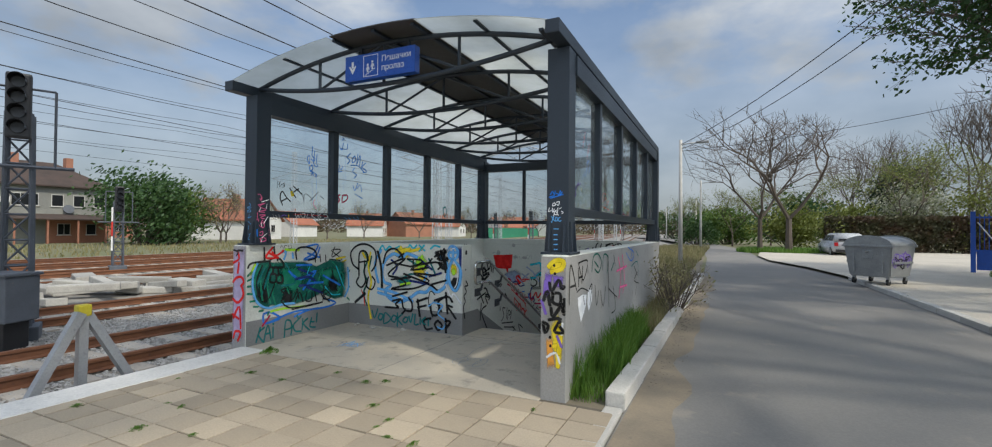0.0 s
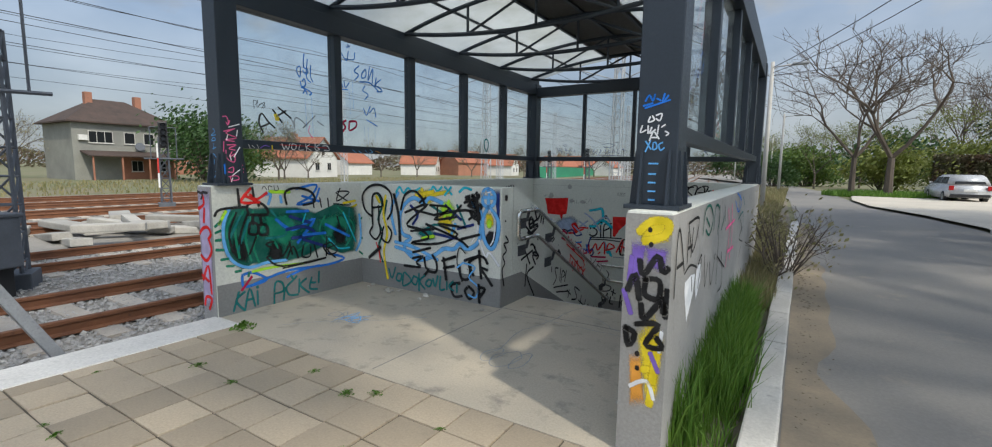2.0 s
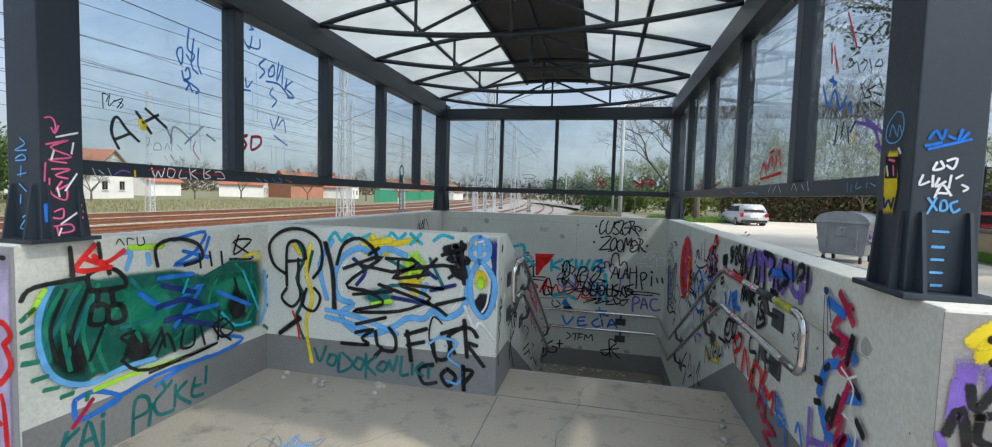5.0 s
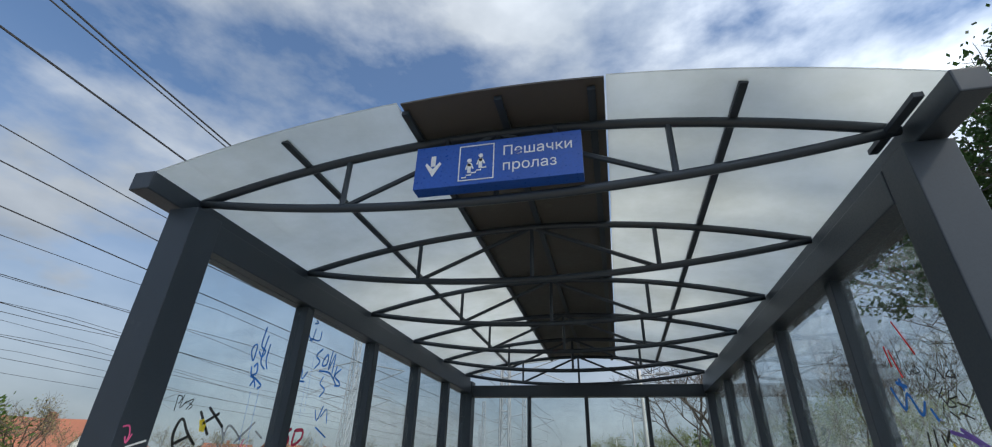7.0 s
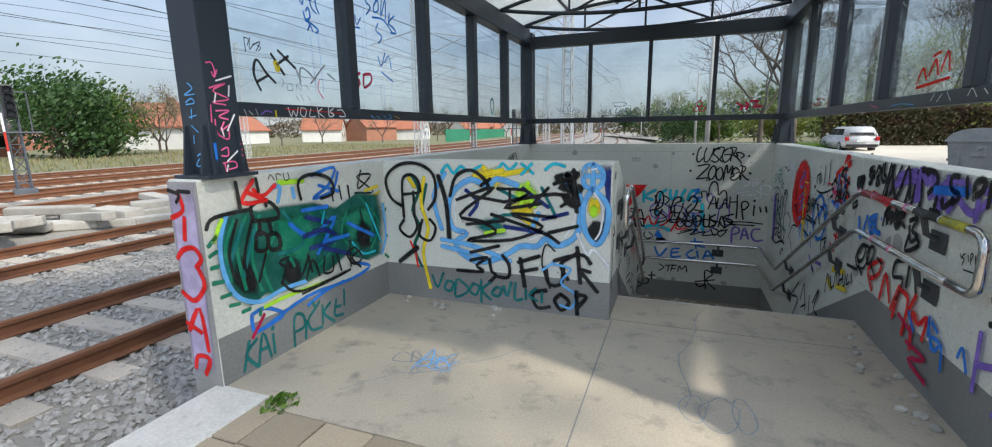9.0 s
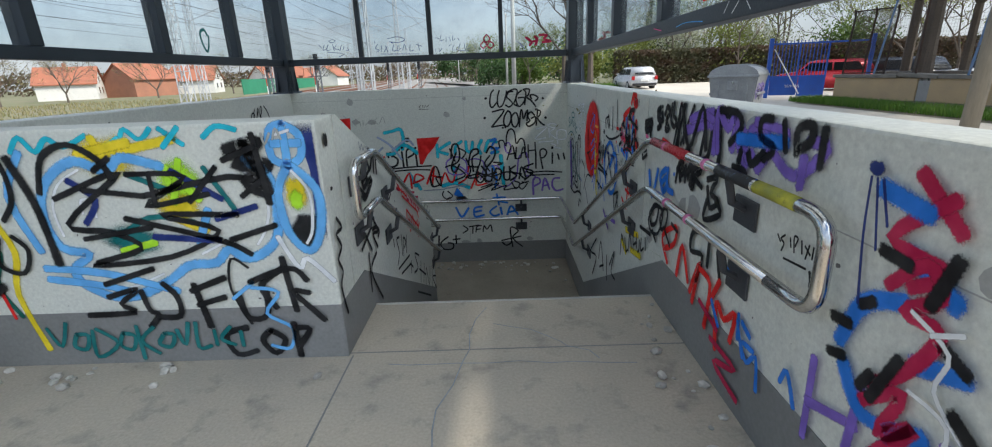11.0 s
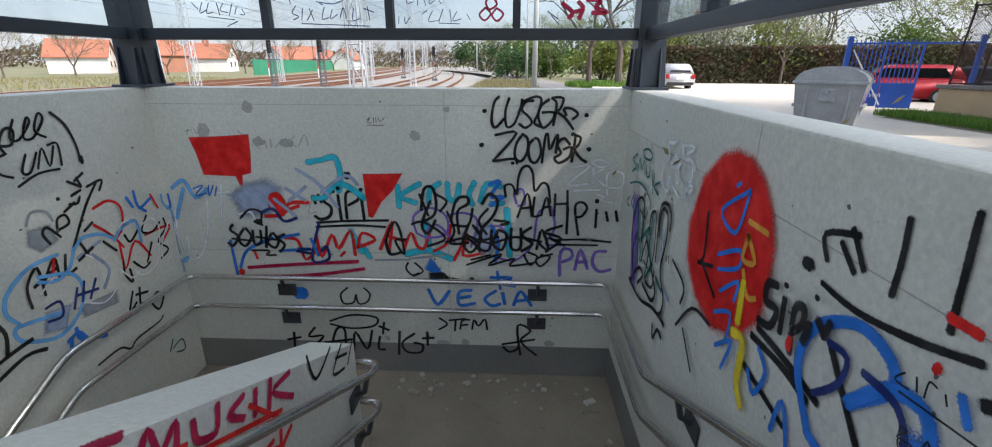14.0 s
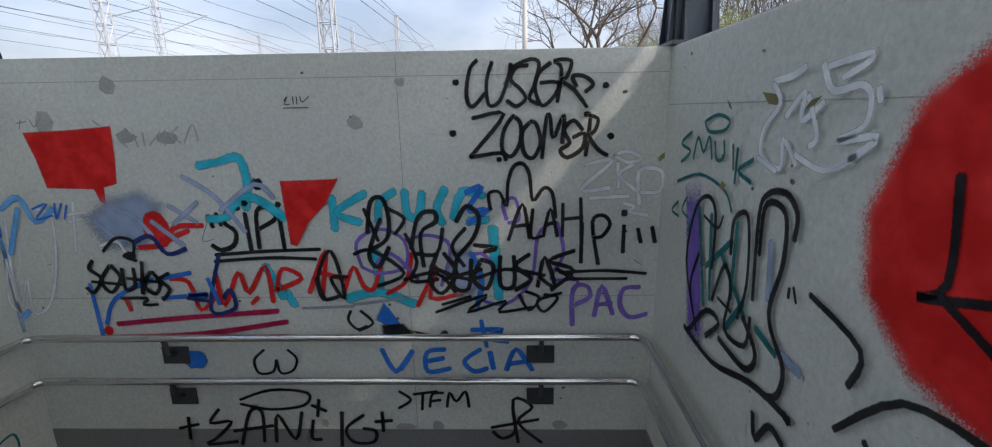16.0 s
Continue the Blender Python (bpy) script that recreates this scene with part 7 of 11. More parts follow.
draw("far", "black", 0.026, [[(-1.86, 0.32), (-1.86, 0.08)], [(-1.76, 0.07), (-1.80, 0.32), (-1.74, 0.36), (-1.70, 0.31), (-1.74, 0.24), (-1.79, 0.23)], [(-1.62, 0.30), (-1.62, 0.14)], [(-1.54, 0.28), (-1.52, 0.20)], [(-1.46, 0.29), (-1.44, 0.20)]])
blob("far", -1.645, 0.348, -1.598, 0.400, "black", seed=11, fade=0.2)
draw("far", "black", 0.022, [[(-1.98, 0.02), (-1.72, 0.03), (-1.48, 0.01)], [(-1.94, -0.02), (-1.59, -0.02)]])
draw("far", "violet", 0.03, [[(-1.90, -0.32), (-1.90, -0.09), (-1.82, -0.07), (-1.80, -0.14), (-1.89, -0.19)], [(-1.77, -0.26), (-1.73, -0.07), (-1.66, -0.25)], [(-1.76, -0.19), (-1.67, -0.18)], [(-1.51, -0.08), (-1.60, -0.09), (-1.62, -0.19), (-1.56, -0.27), (-1.46, -0.25)]])
draw("far", "black", 0.030, [[(-4.03, 0.38), (-4.01, 0.31)], [(-3.98, 0.39), (-3.96, 0.32)], [(-3.81, 0.39), (-3.80, 0.16)], [(-3.61, 0.38), (-3.60, 0.18)], [(-3.53, 0.40), (-3.53, 0.32)], [(-3.47, 0.39), (-3.46, 0.33)]])
draw("far", "black", 0.030, [[(-3.84, 0.42), (-3.90, 0.41), (-3.94, 0.34), (-3.88, 0.28), (-3.90, 0.20), (-3.98, 0.17), (-4.03, 0.20)], [(-3.75, 0.18), (-3.74, 0.40), (-3.66, 0.42), (-3.63, 0.36), (-3.73, 0.30)]])
blob("far", -3.762, 0.516, -3.670, 0.608, "black", seed=16, fade=0.25)
blob("far", -3.826, 0.428, -3.781, 0.473, "black", seed=17, fade=0.2)
blob("far", -3.630, 0.418, -3.586, 0.463, "black", seed=1, fade=0.2)
draw("far", "black", 0.024, [[(-4.02, 0.14), (-3.72, 0.16), (-3.39, 0.17)], [(-4.03, 0.10), (-3.69, 0.12), (-3.42, 0.11)]])
draw("far", "blue", 0.034, [[(-3.07, -0.48), (-2.99, -0.63), (-2.88, -0.49)], [(-2.68, -0.48), (-2.79, -0.50), (-2.79, -0.63), (-2.65, -0.61)], [(-2.79, -0.56), (-2.69, -0.54)], [(-2.46, -0.48), (-2.56, -0.56), (-2.50, -0.63), (-2.42, -0.61)], [(-2.40, -0.50), (-2.38, -0.61)], [(-2.30, -0.62), (-2.24, -0.48), (-2.14, -0.62)], [(-2.28, -0.58), (-2.17, -0.56)]])
patch("far", "blue", [(-3.10, -0.28), (-3.04, -0.16), (-3.00, -0.21), (-2.91, -0.36), (-2.98, -0.35)], 0.3)
draw("far", "blue", 0.030, [[(-2.51, -0.35), (-2.32, -0.35), (-2.42, -0.40), (-2.29, -0.43)], [(-2.45, -0.29), (-2.42, -0.46)]])
draw("far", "black", 0.020, [[(-3.81, -0.48), (-3.88, -0.55), (-3.86, -0.64), (-3.77, -0.63), (-3.74, -0.55)], [(-3.74, -0.55), (-3.72, -0.64), (-3.64, -0.62), (-3.61, -0.54), (-3.66, -0.48)]])
blob("far", -4.350, -0.628, -4.163, -0.465, "blue", seed=7, fade=0.2)
draw("far", "black", 0.022, [[(-4.01, -0.83), (-3.80, -0.76), (-3.57, -0.78), (-3.60, -0.87), (-3.82, -0.90), (-4.01, -0.86)]])
draw("far", "black", 0.026, [[(-4.44, -1.04), (-4.31, -1.01)], [(-4.37, -0.96), (-4.38, -1.12)], [(-4.16, -0.90), (-4.23, -1.00), (-4.09, -0.99), (-4.20, -1.11), (-4.27, -1.16), (-4.07, -1.14)], [(-4.04, -1.16), (-3.96, -0.92), (-3.88, -0.92), (-3.89, -1.14)], [(-4.08, -1.06), (-3.82, -1.02)], [(-3.81, -1.14), (-3.78, -0.94), (-3.68, -1.12), (-3.62, -0.92)], [(-3.55, -0.98), (-3.57, -1.11), (-3.51, -1.12)], [(-3.55, -0.87), (-3.46, -0.91)], [(-3.50, -0.83), (-3.52, -0.95)]])
draw("far", "black", 0.026, [[(-3.36, -0.92), (-3.38, -1.17)], [(-3.22, -0.94), (-3.34, -1.04), (-3.30, -1.14), (-3.17, -1.14), (-3.15, -1.06), (-3.23, -1.04)], [(-3.15, -0.99), (-3.04, -0.98)], [(-3.10, -0.92), (-3.10, -1.06)]])
draw("far", "black", 0.022, [[(-2.98, -0.77), (-2.91, -0.83), (-2.99, -0.89)], [(-2.89, -0.79), (-2.74, -0.77)], [(-2.83, -0.78), (-2.84, -0.90)], [(-2.79, -0.88), (-2.77, -0.79), (-2.70, -0.78)], [(-2.78, -0.84), (-2.72, -0.83)], [(-2.68, -0.88), (-2.66, -0.78), (-2.62, -0.84), (-2.56, -0.77), (-2.54, -0.88)]])
draw("far", "black", 0.024, [[(-2.26, -0.92), (-2.25, -1.06), (-2.33, -1.11), (-2.39, -1.06)], [(-2.23, -1.14), (-2.26, -0.83), (-2.14, -0.88), (-2.23, -0.99), (-2.08, -1.14)], [(-2.40, -1.03), (-2.10, -0.97)]])
draw("far", "black", 0.020, [[(-3.24, -0.22), (-3.26, -0.28), (-3.21, -0.34), (-3.15, -0.32)], [(-3.18, -0.22), (-3.11, -0.30), (-3.20, -0.35)], [(-2.92, -0.35), (-2.72, -0.39)]])
patch("far", "black", [(-3.07, -0.31), (-2.92, -0.30), (-2.86, -0.37), (-2.92, -0.42), (-3.06, -0.40)], 0.3)
blob("far", -2.708, -0.415, -2.641, -0.343, "black", seed=15, fade=0.2)
draw("far", "white", 0.020, [[(-5.24, 0.38), (-5.28, 0.08), (-5.28, -0.17), (-5.25, -0.12), (-5.20, -0.00), (-5.21, -0.22), (-5.10, -0.17), (-5.00, 0.08), (-4.96, 0.38), (-5.04, 0.43)], [(-4.86, 0.35), (-4.78, 0.37)], [(-4.81, 0.47), (-4.86, 0.16)], [(-4.88, 0.39), (-4.74, 0.41)], [(-4.71, 0.20), (-4.60, 0.23), (-4.56, 0.16)]])
draw("far", "sky", 0.034, [[(-5.25, 0.43), (-5.13, 0.50), (-5.06, 0.35), (-4.94, 0.43)], [(-5.28, -0.25), (-5.24, -0.21)], [(-5.15, 0.43), (-5.26, 0.16)]])
draw("far", "blue", 0.014, [[(-5.06, 0.43), (-4.97, 0.46), (-5.05, 0.37), (-4.95, 0.39)], [(-4.92, 0.46), (-4.93, 0.37), (-4.88, 0.46)], [(-4.85, 0.45), (-4.88, 0.37)]])
draw("far", "grey", 0.006, [[(-5.03, 0.92), (-4.97, 0.93)], [(-5.00, 0.94), (-5.02, 0.89)], [(-4.95, 0.94), (-4.93, 0.90), (-4.89, 0.94)], [(-4.59, 0.93), (-4.56, 0.90)], [(-4.03, 0.35), (-4.08, 0.23), (-4.01, 0.24)]])
draw("far", "black", 0.006, [[(-3.50, 1.02), (-3.48, 1.04), (-3.50, 1.00), (-3.47, 1.00)], [(-3.45, 1.04), (-3.45, 1.00)], [(-3.43, 1.04), (-3.43, 1.00)], [(-3.41, 1.04), (-3.40, 1.01), (-3.36, 1.04)], [(-3.51, 0.98), (-3.37, 0.98)]])
draw("far", "pale", 0.009, [[(-4.40, 0.84), (-4.46, 0.82), (-4.42, 0.78)], [(-4.37, 0.85), (-4.36, 0.78)], [(-4.32, 0.86), (-4.32, 0.79)], [(-4.29, 0.79), (-4.22, 0.86)], [(-4.19, 0.87), (-4.20, 0.79)], [(-4.11, 0.89), (-4.16, 0.84), (-4.11, 0.80)], [(-4.09, 0.80), (-4.03, 0.90), (-4.01, 0.81)]])
patch("left", "grey", [(9.43, 0.48), (9.59, 0.47), (9.62, 0.34), (9.48, 0.30), (9.40, 0.38)], 0.5)
patch("left", "grey", [(9.58, -0.14), (9.94, -0.17), (9.93, -0.28), (9.61, -0.24)], 0.5)
patch("left", "haze", [(9.38, -0.06), (9.58, -0.09), (9.49, -0.25), (9.33, -0.20)], 0.5)
draw("left", "haze", 0.026, [[(10.64, 0.12), (10.64, -0.09), (10.64, -0.30), (10.64, -0.34)], [(9.70, 0.18), (9.90, 0.23)], [(9.81, 0.16), (9.91, 0.01), (9.83, -0.11)]])
draw("left", "grey", 0.020, [[(9.44, 0.50), (9.49, 0.57), (9.58, 0.55), (9.61, 0.48)]])
draw("left", "black", 0.018, [[(9.44, 0.99), (9.51, 0.99), (9.54, 1.07), (9.49, 1.08), (9.44, 1.00), (9.46, 0.94)], [(9.56, 1.13), (9.51, 1.03), (9.56, 1.01), (9.65, 1.10), (9.64, 1.13), (9.59, 1.02), (9.65, 1.01), (9.74, 1.11), (9.72, 1.15), (9.67, 1.05), (9.73, 1.00)], [(9.45, 0.94), (9.40, 0.92), (9.39, 0.84), (9.46, 0.80)], [(9.57, 0.92), (9.52, 0.82), (9.57, 0.81), (9.64, 0.92)], [(9.62, 0.82), (9.68, 0.94), (9.70, 0.82), (9.76, 0.94)], [(9.72, 0.95), (9.79, 0.95), (9.78, 0.81)]])
draw("left", "black", 0.018, [[(9.47, 0.74), (9.61, 0.79), (9.76, 0.79)]])
draw("left", "black", 0.022, [[(9.80, 1.15), (9.88, 1.06), (9.92, 0.92), (9.92, 0.81)]])
blob("left", 9.906, 0.777, 9.953, 0.857, "black", seed=9, fade=0.2)
draw("left", "black", 0.022, [[(9.55, 0.34), (9.52, 0.42), (9.56, 0.45), (9.63, 0.36)], [(9.62, 0.40), (9.64, 0.48), (9.70, 0.49), (9.71, 0.43), (9.63, 0.41)], [(9.70, 0.51), (9.79, 0.55)], [(9.75, 0.55), (9.81, 0.54), (9.84, 0.58)], [(9.78, 0.60), (9.86, 0.62)], [(9.78, 0.70), (9.87, 0.64)], [(9.83, 0.69), (9.91, 0.73)], [(9.87, 0.65), (9.85, 0.71)]])
blob("left", 9.666, 0.589, 9.703, 0.623, "black", seed=11, fade=0.2)
draw("left", "black", 0.022, [[(9.69, 0.26), (9.86, 0.50), (9.99, 0.64)], [(9.91, 0.63), (10.04, 0.65), (10.00, 0.58)], [(9.80, 0.34), (9.88, 0.38)]])
draw("left", "black", 0.024, [[(9.32, 0.00), (9.33, 0.14), (9.42, 0.23), (9.42, 0.04)], [(9.37, 0.12), (9.45, 0.15)], [(9.43, 0.11), (9.54, 0.25), (9.54, 0.11)], [(9.46, 0.16), (9.55, 0.18)], [(9.62, 0.24), (9.59, 0.11), (9.67, 0.12)], [(9.74, 0.29), (9.78, 0.17)], [(9.70, 0.16), (9.83, 0.21)]])
draw("left", "red", 0.022, [[(9.91, 0.47), (10.05, 0.49), (10.14, 0.41), (10.11, 0.26), (10.01, 0.19)], [(9.88, 0.36), (9.99, 0.25), (10.08, 0.11)], [(10.05, 0.17), (10.05, -0.05), (10.19, 0.12), (10.31, -0.05)], [(10.45, 0.43), (10.50, 0.30)], [(10.30, 0.13), (10.58, 0.12), (10.46, 0.01)], [(9.54, 0.25), (9.49, 0.11)]])
draw("left", "black", 0.022, [[(10.04, 0.01), (10.03, -0.10), (10.08, -0.18), (10.08, -0.07)], [(10.13, -0.03), (10.21, -0.12), (10.29, -0.10)], [(10.36, 0.28), (10.28, 0.17), (10.38, 0.13), (10.48, 0.18)], [(10.53, 0.20), (10.53, 0.11), (10.42, 0.03), (10.51, -0.07), (10.41, -0.12)], [(10.35, 0.05), (10.26, -0.09)], [(10.26, 0.21), (10.15, 0.13), (10.11, 0.20)], [(9.92, 0.22), (10.01, 0.11)]])
draw("left", "sky", 0.026, [[(9.68, 0.24), (9.77, 0.30), (9.91, 0.28), (10.01, 0.21)], [(9.57, 0.26), (9.37, 0.25), (9.21, 0.15), (9.17, 0.04), (9.22, -0.05)], [(9.69, 0.26), (9.62, 0.14), (9.51, 0.10), (9.40, 0.14)], [(9.41, 0.17), (9.62, 0.10), (9.67, -0.03), (9.60, -0.18), (9.43, -0.26), (9.26, -0.20), (9.19, -0.14), (9.19, -0.07), (9.30, -0.08), (9.48, -0.12)], [(10.01, 0.19), (10.10, 0.26), (10.24, 0.27), (10.25, 0.09)]])
draw("left", "white", 0.014, [[(10.01, 0.19), (10.11, 0.29), (10.21, 0.28), (10.25, 0.18), (10.24, 0.10)], [(10.26, 0.21), (10.40, 0.24), (10.46, 0.13), (10.36, -0.13), (10.19, -0.17), (10.11, -0.08)], [(9.99, -0.03), (10.09, -0.15), (10.18, -0.11)], [(10.60, 0.17), (10.46, 0.01), (10.43, -0.16), (10.53, -0.14)], [(10.64, 0.31), (10.64, 0.12), (10.60, -0.11), (10.64, -0.22)], [(10.64, -0.14), (10.64, -0.21), (10.64, -0.20), (10.64, -0.02), (10.64, 0.12)], [(9.76, 0.18), (9.82, 0.11), (9.82, -0.06)], [(9.65, -0.13), (9.80, -0.21), (9.95, -0.14), (10.01, -0.03)], [(9.39, 0.06), (9.52, 0.14)]])
draw("left", "blue", 0.028, [[(10.29, 0.50), (10.31, 0.36), (10.44, 0.40)], [(10.21, 0.47), (10.25, 0.38)], [(10.31, 0.36), (10.37, 0.31)], [(10.64, 0.38), (10.64, 0.27), (10.60, 0.27)]])
draw("left", "blue", 0.030, [[(9.46, -0.33), (9.55, -0.31), (9.60, -0.40)], [(9.54, -0.27), (9.56, -0.37), (9.74, -0.45)], [(9.47, -0.39), (9.49, -0.32)]])
draw("left", "black", 0.024, [[(10.05, -0.25), (9.98, -0.39), (10.06, -0.35)], [(10.12, -0.25), (10.08, -0.42)], [(10.07, -0.29), (10.19, -0.32)], [(10.27, -0.37), (10.20, -0.42), (10.26, -0.52), (10.34, -0.42), (10.27, -0.37)]])
draw("left", "navy", 0.022, [[(9.63, -0.01), (9.57, -0.14)], [(9.69, 0.01), (9.64, -0.12)], [(9.78, -0.01), (9.70, -0.13)], [(9.61, -0.06), (9.78, -0.09)], [(9.39, -0.04), (9.49, -0.04), (9.48, -0.14), (9.38, -0.13)]])
draw("left", "black", 0.030, [[(9.00, -0.22), (9.17, -0.19), (9.26, -0.18)], [(8.98, -0.32), (9.19, -0.26), (9.32, -0.29)], [(9.09, 0.04), (9.13, -0.07), (9.10, -0.20)]])
draw("left", "sky", 0.020, [[(10.56, 0.40), (10.57, 0.31), (10.64, 0.24)], [(10.64, 0.23), (10.64, 0.13), (10.64, 0.18), (10.64, 0.18)]])
draw("left", "black", 0.018, [[(9.61, -0.62), (9.81, -0.61), (9.90, -0.67), (9.98, -0.63), (10.22, -0.62), (10.28, -0.59)]])
draw("left", "teal", 0.016, [[(10.30, -0.93), (10.42, -0.91), (10.43, -1.02), (10.33, -0.99)], [(10.32, -0.85), (10.26, -0.94)]])
patch("left", "green", [(4.30, 1.04), (4.42, 1.08), (4.56, 1.04), (4.77, 1.04), (5.08, 1.02), (5.33, 0.94), (5.62, 1.03), (5.92, 0.97), (5.96, 0.76), (5.91, 0.41), (5.70, 0.40), (5.44, 0.53), (5.20, 0.45), (4.93, 0.42), (4.70, 0.43), (4.54, 0.46), (4.42, 0.42), (4.31, 0.53), (4.25, 0.67), (4.24, 0.83), (4.26, 0.97)], 0.12)
patch("left", "emerald", [(4.66, 0.98), (5.01, 0.96), (5.14, 0.75), (4.93, 0.56), (4.70, 0.71)], 0.5)
patch("left", "emerald", [(5.29, 0.87), (5.62, 0.92), (5.88, 0.83), (5.79, 0.50), (5.44, 0.63)], 0.5)
patch("left", "black", [(4.32, 0.63), (4.37, 0.79), (4.45, 0.77), (4.54, 0.59), (4.50, 0.48), (4.39, 0.52)], 0.5)
patch("left", "black", [(4.70, 0.54), (4.76, 0.68), (4.89, 0.62), (4.91, 0.48), (4.80, 0.42)], 0.5)
patch("left", "black", [(5.52, 0.67), (5.61, 0.81), (5.76, 0.70), (5.74, 0.51), (5.59, 0.52)], 0.5)
draw("left", "emerald", 0.03, [[(4.39, 1.00), (4.31, 0.85), (4.32, 0.63)], [(4.48, 1.01), (4.39, 0.83), (4.42, 0.55)], [(4.58, 1.00), (4.49, 0.76), (4.54, 0.50)], [(4.68, 0.84), (4.57, 0.66), (4.62, 0.47)], [(4.94, 0.93), (4.76, 0.78), (4.84, 0.59)], [(5.14, 0.94), (5.28, 0.67), (5.07, 0.53)], [(5.44, 0.89), (5.36, 0.70), (5.56, 0.50)], [(5.62, 0.98), (5.87, 0.71), (5.70, 0.46)]])
draw("left", "teal", 0.03, [[(4.32, 0.96), (4.28, 0.82), (4.31, 0.66)], [(4.45, 0.97), (4.32, 0.73)], [(4.53, 0.92), (4.41, 0.63)], [(4.77, 1.00), (4.94, 0.74), (4.70, 0.71)], [(5.21, 0.88), (5.14, 0.60)], [(5.80, 0.95), (5.74, 0.57)]])
draw("left", "black", 0.024, [[(4.41, 1.00), (4.33, 0.80), (4.36, 0.62)], [(4.52, 0.98), (4.43, 0.74), (4.47, 0.55)], [(4.60, 0.74), (4.52, 0.57)], [(4.97, 0.64), (5.00, 0.50)], [(5.61, 0.87), (5.70, 0.58)]])
draw("left", "sky", 0.036, [[(4.34, 1.04), (4.28, 0.89), (4.28, 0.70), (4.35, 0.53), (4.51, 0.44), (4.71, 0.46), (4.93, 0.45)], [(5.95, 0.87), (5.97, 0.57), (5.89, 0.42)]])
draw("left", "lime", 0.03, [[(4.27, 0.96), (4.31, 1.02)], [(4.54, 0.39), (4.76, 0.40), (5.14, 0.38)], [(4.24, 0.90), (4.28, 0.97)]])
draw("left", "emerald", 0.028, [[(4.26, 0.93), (4.20, 0.88)], [(4.25, 0.84), (4.20, 0.82)], [(4.25, 0.75), (4.20, 0.75)], [(4.27, 0.65), (4.20, 0.66)], [(4.31, 0.56), (4.24, 0.56)], [(4.36, 0.48), (4.29, 0.49)], [(4.43, 0.42), (4.37, 0.42)], [(4.51, 0.39), (4.50, 0.35)], [(5.98, 0.81), (6.03, 0.85)], [(5.99, 0.57), (6.06, 0.50)], [(5.94, 0.40), (6.03, 0.33)]])
draw("left", "blue", 0.036, [[(4.82, 0.90), (5.02, 0.77), (5.30, 0.87), (5.07, 0.62)], [(4.95, 0.97), (5.22, 0.96)], [(5.44, 0.79), (5.79, 0.61)], [(5.14, 0.70), (5.44, 0.69)]])
draw("left", "navy", 0.04, [[(4.94, 0.78), (5.16, 0.79), (5.30, 0.69), (5.00, 0.68)], [(4.98, 0.92), (5.23, 0.83)], [(5.14, 0.65), (5.44, 0.53)]])
draw("left", "cyan", 0.022, [[(5.18, 0.93), (5.14, 0.84)], [(5.48, 0.62), (5.61, 0.49), (5.79, 0.47)], [(5.70, 0.91), (5.89, 0.53)]])
draw("left", "black", 0.032, [[(4.53, 0.98), (4.52, 1.06), (4.61, 1.09), (4.70, 1.05), (4.73, 0.96), (4.53, 0.97)], [(4.57, 0.96), (4.57, 0.87)], [(4.65, 0.95), (4.66, 0.86)], [(4.63, 1.10), (4.64, 1.05)]])
draw("left", "black", 0.032, [[(4.53, 0.84), (4.55, 0.89), (4.62, 0.86), (4.61, 0.77), (4.53, 0.78), (4.53, 0.84)], [(4.69, 0.86), (4.63, 0.85), (4.64, 0.76), (4.72, 0.76), (4.72, 0.83), (4.69, 0.86)]])
draw("left", "black", 0.022, [[(4.79, 0.67), (4.70, 0.65), (4.79, 0.57), (4.70, 0.51)], [(4.84, 0.63), (4.88, 0.50), (4.97, 0.62)], [(4.93, 0.46), (5.01, 0.59), (5.07, 0.45)], [(5.14, 0.58), (5.12, 0.46), (5.22, 0.45), (5.23, 0.56)], [(5.28, 0.57), (5.32, 0.42)], [(5.45, 0.64), (5.44, 0.42)], [(5.57, 0.53), (5.46, 0.49), (5.57, 0.38)], [(5.49, 0.57), (5.40, 0.54), (5.48, 0.43), (5.60, 0.46), (5.51, 0.57)], [(4.70, 0.51), (4.88, 0.39), (5.44, 0.40), (5.20, 0.38), (4.88, 0.37)]])
draw("left", "red", 0.032, [[(4.56, 1.23), (4.46, 1.10), (4.65, 1.09)], [(4.55, 1.17), (4.62, 1.12), (4.73, 1.18)], [(4.50, 1.16), (4.62, 1.10)]])
draw("left", "black", 0.030, [[(4.43, 1.23), (4.44, 1.07)], [(4.58, 1.24), (4.59, 1.15)], [(4.20, 0.98), (4.26, 1.04), (4.52, 1.05)], [(4.95, 1.05), (4.94, 1.18), (5.08, 1.22), (5.26, 1.17), (5.30, 1.06), (5.15, 1.03)]])
draw("left", "lime", 0.04, [[(4.77, 1.19), (5.00, 1.18)]])
draw("left", "sky", 0.034, [[(4.71, 1.16), (4.78, 1.16), (4.75, 1.06)], [(4.89, 1.14), (4.90, 1.07)]])
draw("left", "blue", 0.028, [[(5.08, 1.21), (5.34, 1.25), (5.26, 1.12), (5.08, 1.04), (5.30, 1.07), (5.38, 1.21)], [(5.15, 1.13), (5.37, 1.06)]])
draw("left", "black", 0.020, [[(5.67, 1.20), (5.62, 1.05), (5.81, 1.15), (5.61, 1.15), (5.83, 1.00), (5.57, 1.02)], [(5.29, 1.09), (5.30, 0.99)], [(5.38, 1.10), (5.40, 0.99)], [(5.49, 1.09), (5.50, 0.99)]])
draw("left", "yellow", 0.03, [[(5.71, 1.02), (5.90, 1.04)], [(5.80, 0.95), (5.92, 0.99)]])
